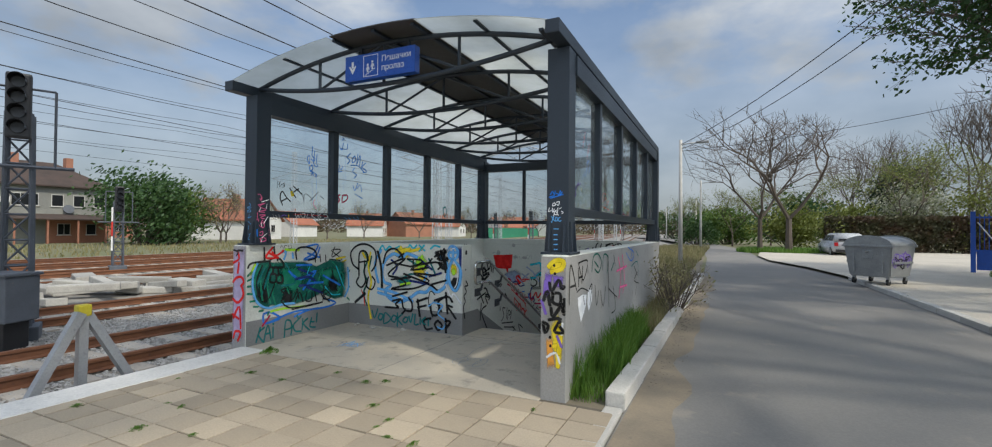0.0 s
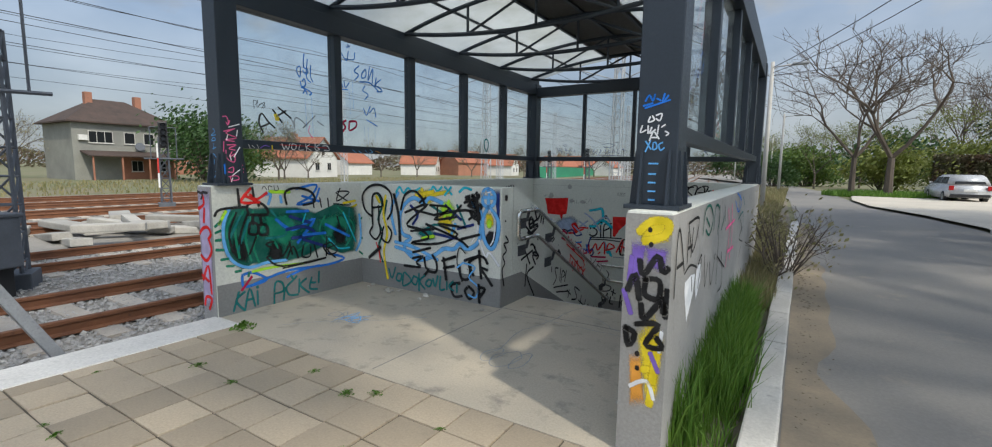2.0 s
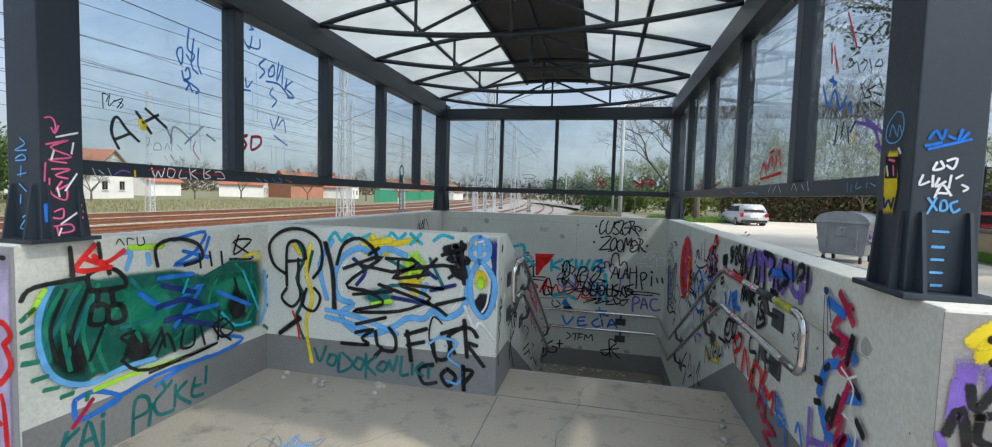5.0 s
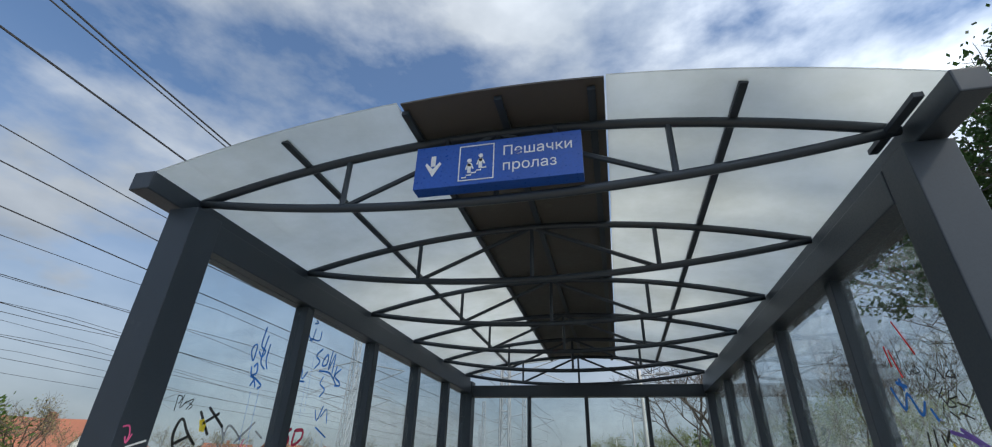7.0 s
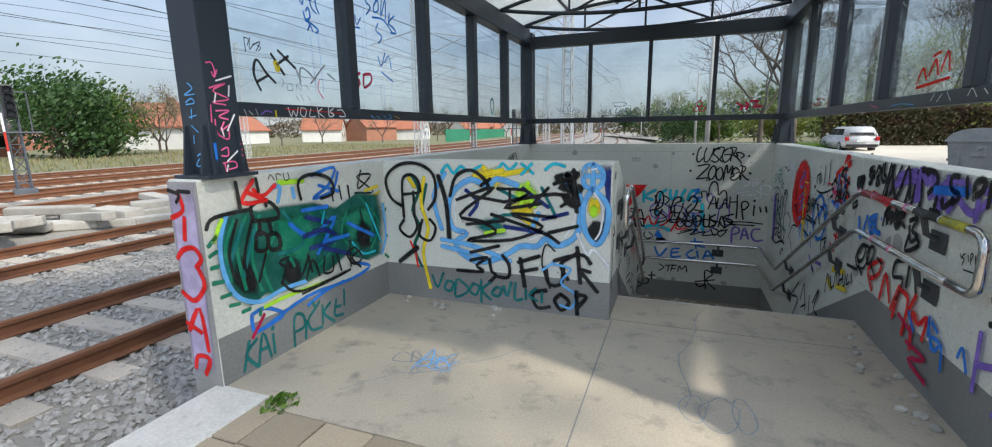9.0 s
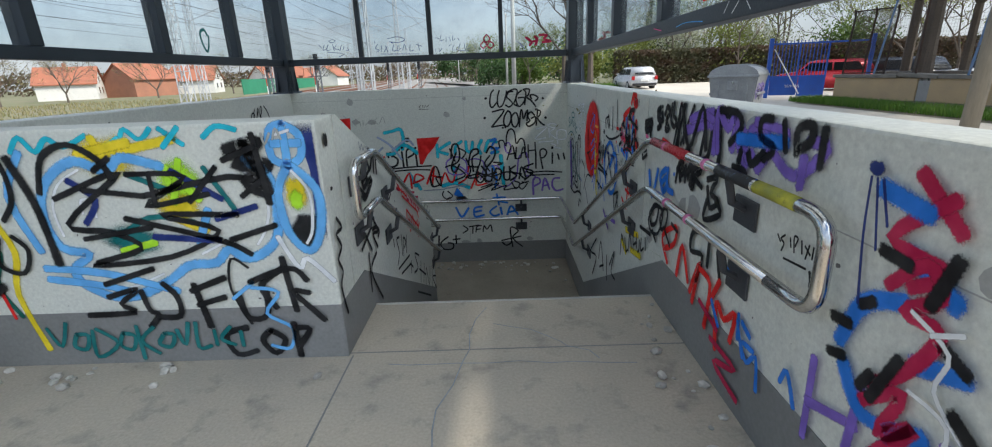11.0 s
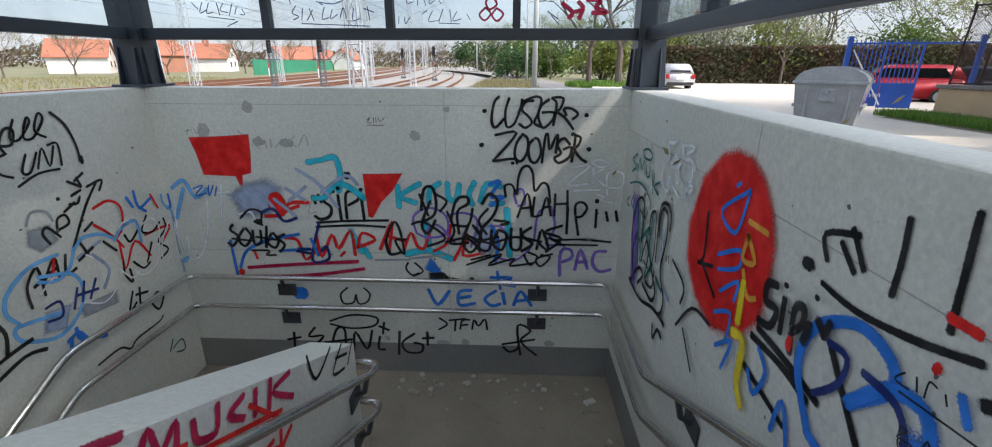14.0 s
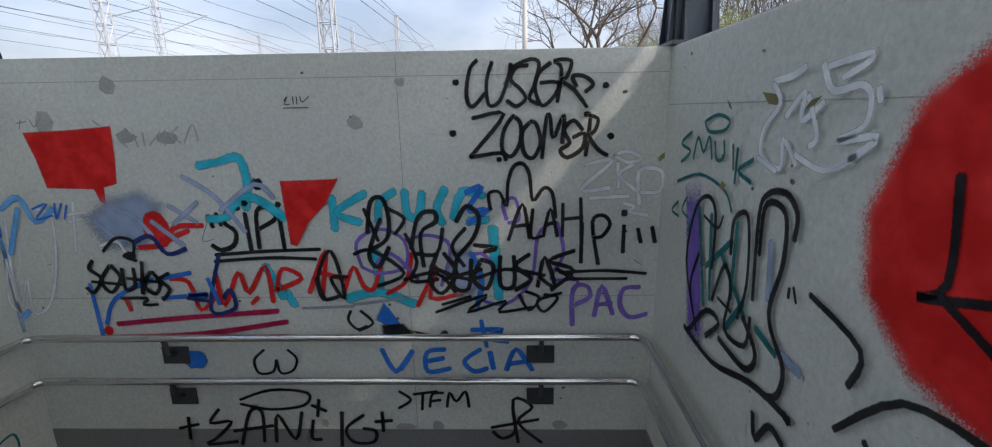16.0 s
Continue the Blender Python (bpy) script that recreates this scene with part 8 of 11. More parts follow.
draw("left", "black", 0.008, [[(4.69, 1.22), (4.71, 1.25), (4.74, 1.21)], [(4.76, 1.21), (4.76, 1.25), (4.80, 1.24)], [(4.82, 1.25), (4.83, 1.20), (4.87, 1.21), (4.86, 1.25)]])
draw("left", "white", 0.010, [[(5.19, 0.99), (5.16, 0.89)], [(5.12, 0.97), (5.23, 0.96)], [(5.26, 0.91), (5.29, 0.88), (5.33, 0.91)], [(5.36, 0.91), (5.36, 0.87)], [(5.41, 0.90), (5.44, 0.85), (5.49, 0.90)], [(5.29, 0.84), (5.30, 0.79)], [(5.35, 0.83), (5.38, 0.79), (5.35, 0.78)], [(5.43, 0.81), (5.46, 0.78)]])
blob("left", 5.155, 0.773, 5.271, 0.862, "white", seed=11, fade=0.2)
draw("left", "blue", 0.030, [[(4.44, 0.37), (4.55, 0.38), (4.70, 0.28), (4.54, 0.25), (4.45, 0.26), (4.44, 0.36)], [(4.53, 0.25), (4.94, 0.33), (5.45, 0.31), (5.71, 0.35), (5.48, 0.44)], [(4.93, 0.26), (5.13, 0.31), (5.35, 0.32)]])
draw("left", "crimson", 0.028, [[(4.43, 0.22), (4.54, 0.34)]])
draw("left", "teal", 0.026, [[(4.40, 0.21), (4.34, 0.03)], [(4.46, 0.20), (4.37, 0.13), (4.44, 0.02)], [(4.45, -0.00), (4.51, 0.22), (4.56, 0.03)], [(4.47, 0.11), (4.54, 0.11)], [(4.59, 0.18), (4.59, 0.04)], [(4.77, -0.00), (4.79, 0.22), (4.87, 0.21), (4.88, 0.12), (4.78, 0.11)], [(4.90, 0.15), (4.88, 0.02)], [(5.00, 0.21), (4.92, 0.15), (4.95, 0.06), (5.06, 0.04)], [(4.98, 0.27), (5.01, 0.22), (5.05, 0.25)]])
draw("left", "teal", 0.026, [[(5.08, 0.21), (5.07, 0.06)], [(5.17, 0.20), (5.09, 0.14), (5.20, 0.03)], [(5.24, 0.20), (5.21, 0.08), (5.31, 0.05)], [(5.23, 0.14), (5.29, 0.13)], [(5.34, 0.25), (5.33, 0.12)]])
blob("left", 4.572, 0.200, 4.613, 0.242, "teal", seed=16, fade=0.2)
patch("lend", "lilac", [(-5.525, 1.232), (-5.307, 1.250), (-5.331, 0.093), (-5.525, 0.034)], 0.4)
draw("lend", "red", 0.036, [[(-5.447, 1.193), (-5.422, 1.092), (-5.525, 1.041)], [(-5.419, 1.048), (-5.441, 0.915)], [(-5.525, 0.799), (-5.464, 0.854), (-5.374, 0.869), (-5.328, 0.808), (-5.379, 0.755)], [(-5.525, 0.591), (-5.429, 0.545), (-5.330, 0.646), (-5.364, 0.753)], [(-5.509, 0.348), (-5.401, 0.496), (-5.369, 0.230)], [(-5.525, 0.395), (-5.408, 0.345)], [(-5.501, 0.100), (-5.467, 0.183), (-5.371, 0.177), (-5.421, 0.069)]])
draw("lend", "black", 0.026, [[(-5.525, 1.203), (-5.438, 1.179), (-5.470, 1.133)], [(-5.442, 1.200), (-5.348, 1.197)]])
blob("short", -4.444, 1.008, -4.071, 1.250, "yellow", seed=3, fade=0.7)
blob("short", -4.070, 0.865, -3.797, 1.130, "lime", seed=4, fade=0.7)
blob("short", -4.097, 0.783, -3.822, 0.954, "yellow", seed=5, fade=0.7)
blob("short", -4.413, 0.599, -4.067, 0.818, "teal", seed=6, fade=0.7)
draw("short", "green", 0.035, [[(-5.00, 1.14), (-4.93, 1.00), (-5.00, 0.82), (-4.93, 0.66), (-5.00, 0.48), (-4.93, 0.30)], [(-4.85, 1.06), (-4.91, 0.83)]])
draw("short", "yellow", 0.038, [[(-4.87, 1.12), (-4.91, 0.89), (-4.85, 0.66), (-4.91, 0.43), (-4.85, 0.10)], [(-5.03, 1.11), (-4.97, 1.03)]])
draw("short", "red", 0.022, [[(-5.00, 0.48), (-4.97, 0.29)], [(-5.04, 0.53), (-4.99, 0.42)]])
draw("short", "cyan", 0.03, [[(-4.70, 1.16), (-4.64, 1.23), (-4.58, 1.16), (-4.51, 1.22), (-4.44, 1.18), (-4.32, 1.23)], [(-4.16, 1.21), (-4.13, 1.25), (-4.07, 1.20), (-4.01, 1.25)], [(-4.24, 1.17), (-4.17, 1.21)], [(-3.97, 1.25), (-3.87, 1.17)], [(-3.88, 1.25), (-3.97, 1.16)], [(-3.77, 1.20), (-3.70, 1.25), (-3.61, 1.23)]])
draw("short", "yellow", 0.05, [[(-4.30, 1.22), (-4.24, 1.03)], [(-4.18, 1.15), (-3.91, 1.20)], [(-4.01, 0.83), (-3.85, 0.74)], [(-4.39, 1.14), (-4.13, 1.19)]], 0.5)
draw("short", "teal", 0.03, [[(-4.32, 0.70), (-4.12, 0.82), (-3.90, 0.79)], [(-4.18, 1.04), (-3.96, 0.94)], [(-3.80, 1.06), (-3.69, 0.85)]])
draw("short", "lime", 0.04, [[(-3.99, 1.07), (-3.85, 0.90)], [(-3.91, 1.10), (-3.98, 0.89)], [(-4.30, 0.65), (-4.12, 0.69)]])
draw("short", "sky", 0.052, [[(-3.61, 1.09), (-3.50, 1.02), (-3.48, 0.87), (-3.50, 0.71), (-3.58, 0.62), (-3.68, 0.59), (-3.76, 0.64), (-3.84, 0.57), (-3.98, 0.56), (-4.12, 0.47), (-4.35, 0.39), (-4.53, 0.46), (-4.57, 0.56), (-4.47, 0.64), (-4.60, 0.68), (-4.64, 0.85), (-4.58, 1.01), (-4.42, 1.11), (-4.27, 1.06), (-4.18, 1.12), (-4.00, 1.07)]], 0.5)
draw("short", "white", 0.016, [[(-3.64, 1.05), (-3.55, 0.99), (-3.52, 0.87), (-3.55, 0.75), (-3.61, 0.66)], [(-3.77, 0.68), (-3.90, 0.62)], [(-4.12, 0.52), (-4.35, 0.44), (-4.48, 0.49)], [(-4.57, 0.74), (-4.58, 0.88), (-4.52, 1.00), (-4.40, 1.07)], [(-4.44, 0.85), (-4.43, 0.92), (-4.37, 0.91), (-4.38, 0.83)]])
draw("short", "sky", 0.044, [[(-4.66, 1.16), (-4.78, 0.95), (-4.71, 0.66)], [(-4.72, 0.51), (-4.47, 0.47), (-4.29, 0.42)], [(-4.72, 0.57), (-4.41, 0.53), (-4.07, 0.42)], [(-3.90, 0.68), (-3.82, 0.85)]])
draw("short", "navy", 0.036, [[(-3.96, 1.05), (-3.74, 0.90)], [(-4.47, 1.02), (-4.36, 0.92), (-4.44, 0.80)], [(-3.79, 0.80), (-3.58, 0.86)], [(-4.12, 0.72), (-3.79, 0.69)]])
draw("short", "black", 0.034, [[(-4.56, 0.93), (-4.21, 1.05), (-4.53, 0.80), (-4.32, 0.75), (-4.20, 0.66), (-4.47, 0.58), (-4.06, 0.61), (-3.79, 0.74), (-4.06, 0.83), (-3.68, 0.82)], [(-4.24, 0.82), (-3.79, 0.69), (-3.65, 0.61)], [(-4.12, 0.93), (-3.69, 1.01), (-3.52, 0.96)], [(-3.74, 0.69), (-3.50, 0.76)], [(-4.44, 0.47), (-4.17, 0.55)]])
draw("short", "black", 0.030, [[(-4.18, 1.04), (-3.90, 1.02), (-4.12, 0.88), (-3.80, 0.93)], [(-4.07, 1.04), (-4.07, 0.88)], [(-3.74, 1.06), (-3.90, 0.89)], [(-4.41, 0.97), (-4.12, 0.93)], [(-4.47, 0.72), (-4.12, 0.77)]])
draw("short", "black", 0.050, [[(-4.73, 1.14), (-4.66, 0.90), (-4.64, 0.59)]], 0.5)
draw("short", "black", 0.036, [[(-4.62, 0.96), (-4.56, 1.13), (-4.42, 1.19), (-4.29, 1.11), (-4.25, 1.02)], [(-4.33, 1.06), (-4.24, 1.12)]])
draw("short", "black", 0.060, [[(-3.68, 1.14), (-3.50, 1.18), (-3.64, 1.06), (-3.47, 1.07), (-3.61, 0.98), (-3.50, 0.93), (-3.59, 1.17)]], 0.5)
draw("short", "black", 0.034, [[(-3.64, 0.91), (-3.51, 1.00)], [(-3.54, 1.21), (-3.51, 0.87)], [(-3.70, 1.09), (-3.54, 1.15)]])
patch("short", "navy", [(-3.33, 1.25), (-3.25, 1.25), (-3.25, 0.99), (-3.25, 0.68), (-3.30, 0.73), (-3.29, 1.03)], 0.3)
patch("short", "black", [(-3.45, 0.72), (-3.38, 0.82), (-3.28, 0.81), (-3.29, 0.68), (-3.36, 0.61)], 0.3)
draw("short", "sky", 0.044, [[(-3.39, 1.25), (-3.32, 1.20), (-3.32, 1.10), (-3.39, 1.06), (-3.46, 1.10), (-3.45, 1.22), (-3.39, 1.25)], [(-3.45, 1.16), (-3.32, 1.16)], [(-3.39, 1.23), (-3.39, 1.07)]])
draw("short", "sky", 0.048, [[(-3.39, 1.06), (-3.27, 0.93), (-3.28, 0.73), (-3.35, 0.62), (-3.44, 0.72), (-3.46, 0.92), (-3.39, 1.06)]], 0.5)
blob("short", -3.443, 0.825, -3.304, 1.027, "yellow", seed=11, fade=0.6)
blob("short", -3.422, 0.814, -3.332, 0.951, "lime", seed=12, fade=0.6)
draw("short", "white", 0.016, [[(-3.38, 1.03), (-3.31, 0.92), (-3.32, 0.74), (-3.36, 0.66)], [(-3.43, 1.20), (-3.36, 1.22)]])
draw("short", "white", 0.03, [[(-3.50, 0.70), (-3.42, 0.53), (-3.37, 0.58), (-3.25, 0.45)]])
draw("short", "black", 0.032, [[(-5.10, 0.85), (-5.22, 0.93), (-5.26, 1.10), (-5.13, 1.22), (-4.94, 1.24), (-4.78, 1.15), (-4.76, 0.95), (-4.84, 0.83)], [(-5.09, 0.75), (-5.09, 1.08), (-5.00, 1.14), (-4.93, 1.09), (-4.91, 0.99)], [(-5.09, 0.96), (-4.93, 0.98)]])
draw("short", "black", 0.030, [[(-5.09, 0.73), (-5.14, 0.64), (-5.04, 0.57), (-4.96, 0.66), (-4.98, 0.77)], [(-4.90, 0.74), (-4.94, 0.60), (-4.83, 0.55), (-4.77, 0.67), (-4.83, 0.75)], [(-4.98, 0.99), (-4.98, 0.76)]])
draw("short", "black", 0.05, [[(-5.16, 0.33), (-4.96, 0.48)]], 0.5)
draw("short", "black", 0.036, [[(-4.44, 0.40), (-4.28, 0.44), (-4.38, 0.36), (-4.32, 0.31), (-4.57, 0.30)], [(-4.26, 0.43), (-4.24, 0.32), (-4.20, 0.29), (-4.26, 0.22)], [(-4.14, 0.47), (-4.08, 0.39), (-4.09, 0.28), (-4.21, 0.28)]])
draw("short", "black", 0.038, [[(-3.98, 0.46), (-3.94, 0.21)], [(-4.00, 0.42), (-3.81, 0.49)], [(-3.98, 0.34), (-3.83, 0.38)], [(-3.76, 0.40), (-3.73, 0.26), (-3.63, 0.27), (-3.61, 0.42)], [(-3.49, 0.54), (-3.63, 0.44), (-3.57, 0.31)], [(-3.50, 0.59), (-3.47, 0.29)], [(-3.39, 0.39), (-3.47, 0.40), (-3.39, 0.30), (-3.33, 0.23)], [(-3.69, 0.46), (-3.47, 0.53), (-3.39, 0.46)]])
draw("short", "black", 0.016, [[(-3.72, 0.22), (-3.79, 0.42), (-3.76, 0.59), (-3.68, 0.54)]])
draw("short", "black", 0.038, [[(-3.75, 0.20), (-3.87, 0.16), (-3.83, 0.04), (-3.72, 0.06)], [(-3.63, 0.18), (-3.68, 0.12), (-3.62, 0.04), (-3.56, 0.12), (-3.63, 0.18)], [(-3.50, 0.22), (-3.49, 0.02)], [(-3.50, 0.19), (-3.42, 0.18), (-3.49, 0.08)]])
draw("short", "sky", 0.022, [[(-3.69, 0.43), (-3.55, 0.40), (-3.63, 0.28), (-3.51, 0.19), (-3.54, 0.07), (-3.64, 0.09)], [(-3.79, 0.37), (-3.67, 0.46)]])
draw("short", "teal", 0.026, [[(-4.82, 0.23), (-4.77, 0.12), (-4.71, 0.26)], [(-4.67, 0.19), (-4.70, 0.12), (-4.64, 0.10), (-4.61, 0.18), (-4.67, 0.19)], [(-4.58, 0.21), (-4.59, 0.05), (-4.46, 0.13), (-4.56, 0.22)], [(-4.42, 0.19), (-4.45, 0.12), (-4.39, 0.09), (-4.36, 0.17), (-4.42, 0.19)], [(-4.34, 0.23), (-4.34, 0.03)], [(-4.25, 0.22), (-4.33, 0.14), (-4.25, 0.06)]])
draw("short", "teal", 0.026, [[(-4.20, 0.18), (-4.24, 0.12), (-4.18, 0.10), (-4.15, 0.17), (-4.20, 0.18)], [(-4.13, 0.20), (-4.10, 0.11), (-4.06, 0.24)], [(-4.02, 0.24), (-4.03, 0.09), (-3.96, 0.10)], [(-3.93, 0.19), (-3.93, 0.10)], [(-3.84, 0.21), (-3.90, 0.14), (-3.83, 0.10)], [(-3.79, 0.18), (-3.79, 0.09)]])
draw("short", "pale", 0.012, [[(-3.49, 1.21), (-3.48, 1.16), (-3.45, 1.21)], [(-3.44, 1.18), (-3.42, 1.23), (-3.40, 1.18)]])
draw("right", "black", 0.022, [[(7.87, 1.13), (7.86, 1.03), (7.86, 0.94)], [(7.72, 1.19), (7.71, 1.07), (7.70, 0.94)], [(8.10, 0.86), (7.95, 0.85), (7.76, 0.88), (7.62, 0.92)], [(8.00, 1.04), (8.13, 1.00), (8.10, 0.93)], [(8.06, 1.00), (7.99, 0.94)], [(8.03, 1.05), (7.96, 0.96)]])
blob("right", 8.139, 0.857, 8.215, 0.914, "black", seed=2, fade=0.25)
draw("right", "red", 0.044, [[(7.30, 1.19), (7.26, 1.25), (7.24, 1.25), (7.20, 1.25), (7.18, 1.25)], [(7.25, 1.25), (7.23, 1.21), (7.20, 1.18), (7.15, 1.19)], [(7.19, 1.19), (7.16, 1.22)]])
draw("right", "red", 0.044, [[(7.50, 1.08), (7.41, 1.12), (7.32, 1.15)], [(7.43, 1.11), (7.37, 1.03), (7.35, 1.02)], [(7.55, 1.00), (7.46, 1.07)], [(7.56, 0.93), (7.48, 0.91), (7.38, 0.91), (7.29, 0.93)], [(7.48, 0.81), (7.28, 0.87), (7.20, 0.87)], [(7.26, 1.02), (7.24, 1.13)], [(7.16, 0.94), (7.07, 0.87)], [(7.15, 1.08), (7.17, 0.96)], [(7.15, 0.92), (7.08, 0.92)]])
draw("right", "red", 0.026, [[(7.71, 0.97), (7.64, 0.97)]])
blob("right", 7.684, 0.835, 7.713, 0.875, "red", seed=6, fade=0.3)
patch("right", "blue", [(7.25, 1.10), (7.22, 1.12), (7.20, 1.01), (7.24, 1.00)], 0.3)
patch("right", "blue", [(7.22, 0.89), (7.19, 0.91), (7.18, 0.84), (7.21, 0.82)], 0.3)
patch("right", "blue", [(7.39, 0.81), (7.32, 0.86), (7.32, 0.80), (7.38, 0.74)], 0.4)
patch("right", "blue", [(7.72, 0.69), (7.64, 0.73), (7.60, 0.55), (7.69, 0.46)], 0.6)
draw("right", "blue", 0.036, [[(7.40, 1.08), (7.39, 1.02), (7.40, 0.94)], [(7.23, 1.10), (7.23, 1.02), (7.23, 0.92), (7.20, 0.83)], [(7.40, 0.84), (7.35, 0.77), (7.36, 0.61)], [(7.53, 0.82), (7.48, 0.82), (7.42, 0.79)]])
draw("right", "pink", 0.011, [[(7.48, 0.96), (7.51, 0.92), (7.49, 0.90), (7.45, 0.91), (7.45, 0.95), (7.48, 0.96)], [(7.49, 0.94), (7.47, 0.92)], [(7.47, 0.95), (7.46, 0.93)], [(7.55, 0.94), (7.53, 0.96), (7.51, 0.95)], [(7.55, 0.91), (7.52, 0.89), (7.52, 0.92)], [(7.45, 0.97), (7.43, 0.99)], [(7.43, 0.94), (7.41, 0.93), (7.43, 0.90)], [(7.52, 0.85), (7.47, 0.87), (7.45, 0.89)], [(7.52, 0.98), (7.53, 0.96)], [(7.45, 0.98), (7.43, 0.97)]])
draw("right", "black", 0.034, [[(7.35, 1.08), (7.30, 1.14), (7.28, 1.12)], [(7.33, 1.12), (7.27, 1.07), (7.18, 1.05), (7.11, 1.03)], [(7.30, 1.14), (7.23, 1.15), (7.20, 1.15)], [(7.35, 1.08), (7.30, 1.08)], [(7.40, 1.00), (7.39, 0.91), (7.28, 0.88), (7.35, 0.96)], [(7.42, 0.94), (7.32, 0.93), (7.32, 1.03)], [(7.44, 0.85), (7.36, 0.93)], [(7.34, 0.87), (7.28, 0.96)], [(7.22, 0.98), (7.18, 1.01), (7.16, 0.94), (7.16, 0.86)], [(7.25, 0.88), (7.20, 0.95)], [(7.19, 0.89), (7.14, 0.88), (7.14, 0.84)], [(7.14, 0.95), (7.11, 0.95), (7.08, 0.91)], [(7.10, 0.85), (7.07, 0.90)], [(7.55, 0.98), (7.60, 0.97)], [(7.53, 1.01), (7.47, 1.04)], [(7.49, 1.02), (7.44, 1.00)], [(7.58, 0.93), (7.51, 0.95)]])
draw("right", "black", 0.034, [[(7.59, 0.85), (7.53, 0.88)]])
draw("right", "black", 0.022, [[(7.46, 0.82), (7.36, 0.85), (7.24, 0.84), (7.14, 0.79)], [(7.41, 0.72), (7.35, 0.76), (7.28, 0.73), (7.35, 0.68), (7.41, 0.62)], [(7.38, 0.72), (7.25, 0.77), (7.16, 0.78)]])
draw("right", "blue", 0.042, [[(8.00, 0.41), (8.11, 0.57), (8.08, 0.72), (7.94, 0.82), (7.82, 0.81), (7.78, 0.74), (7.89, 0.61)], [(7.89, 0.61), (7.79, 0.73), (7.69, 0.75), (7.65, 0.66), (7.67, 0.54), (7.72, 0.44), (7.84, 0.39), (8.00, 0.41)]])
draw("right", "navy", 0.026, [[(8.01, 0.72), (7.93, 0.72), (7.94, 0.63), (8.02, 0.54)], [(7.87, 0.72), (7.75, 0.71), (7.70, 0.61), (7.74, 0.52)]])
draw("right", "blue", 0.026, [[(8.37, 0.37), (8.31, 0.31), (8.26, 0.43), (8.33, 0.49)], [(8.17, 0.27), (8.14, 0.41), (8.06, 0.26)], [(7.63, 0.84), (7.60, 0.79)]])
draw("right", "black", 0.006, [[(7.76, 0.80), (7.78, 0.77), (7.74, 0.77)], [(7.73, 0.81), (7.72, 0.78)], [(7.70, 0.78), (7.70, 0.82), (7.68, 0.82)], [(7.66, 0.82), (7.65, 0.80)], [(7.76, 0.75), (7.57, 0.77)], [(7.73, 0.68), (7.72, 0.63), (7.69, 0.66), (7.73, 0.65), (7.71, 0.68), (7.73, 0.68)], [(7.67, 0.65), (7.66, 0.70), (7.64, 0.66)], [(7.63, 0.71), (7.62, 0.67), (7.60, 0.70), (7.61, 0.71), (7.63, 0.71)], [(7.58, 0.72), (7.57, 0.68), (7.55, 0.70), (7.57, 0.70), (7.55, 0.72)], [(7.53, 0.73), (7.53, 0.69), (7.51, 0.70), (7.51, 0.73), (7.53, 0.73)], [(7.50, 0.74), (7.48, 0.73), (7.48, 0.76)], [(7.48, 0.73), (7.48, 0.70)], [(7.46, 0.76), (7.47, 0.69)]])
draw("right", "black", 0.006, [[(7.72, 0.58), (7.54, 0.64), (7.39, 0.70)], [(7.65, 0.59), (7.38, 0.68)]])
draw("right", "violet", 0.060, [[(6.23, 1.12), (6.07, 1.16), (5.97, 1.18)], [(6.17, 1.18), (5.93, 1.23), (5.94, 1.17)], [(5.89, 1.06), (5.87, 1.25), (5.79, 1.19), (5.78, 1.24)], [(5.73, 1.10), (5.69, 1.21), (5.65, 1.11), (5.60, 1.06)], [(5.60, 1.08), (5.56, 1.11)], [(5.63, 1.18), (5.57, 1.20), (5.47, 1.21)], [(5.52, 1.06), (5.47, 1.12), (5.45, 1.15)]], 0.5)
draw("right", "blue", 0.036, [[(5.70, 1.15), (5.62, 1.17)], [(5.52, 1.20), (5.46, 1.19)]])
draw("right", "black", 0.044, [[(5.91, 1.23), (5.78, 1.24), (5.70, 1.21), (5.65, 1.11), (5.66, 1.06)], [(5.86, 1.24), (5.83, 1.05), (5.86, 0.98)], [(5.70, 1.03), (5.61, 1.03), (5.59, 1.01)], [(5.59, 1.11), (5.56, 1.07), (5.50, 1.11), (5.48, 1.13)], [(5.53, 1.21), (5.50, 1.24), (5.47, 1.24)]])
draw("right", "grey", 0.024, [[(5.62, 1.20), (5.61, 1.22), (5.57, 1.24)]])
patch("right", "red", [(8.73, 1.15), (8.60, 1.14), (8.48, 1.08), (8.39, 0.98), (8.34, 0.87), (8.33, 0.74), (8.35, 0.57), (8.48, 0.42), (8.72, 0.32), (8.95, 0.37), (9.11, 0.50), (9.15, 0.69), (9.05, 0.96), (8.87, 1.11)], 0.14)
patch("right", "violet", [(10.29, 0.59), (10.11, 0.62), (9.95, -0.13), (10.13, -0.16)], 0.6)
draw("right", "teal", 0.018, [[(10.12, 0.89), (10.00, 0.92), (9.89, 0.90), (9.93, 0.86), (10.07, 0.85), (10.12, 0.89)], [(10.26, 0.84), (10.38, 0.78), (10.26, 0.75), (10.37, 0.69)], [(10.22, 0.72), (10.18, 0.82), (10.11, 0.76), (10.06, 0.83), (10.02, 0.74)], [(10.00, 0.81), (9.97, 0.74), (9.91, 0.76), (9.92, 0.82)], [(9.84, 0.81), (9.82, 0.72)], [(9.80, 0.80), (9.80, 0.67)], [(9.68, 0.77), (9.78, 0.72), (9.68, 0.69)]])
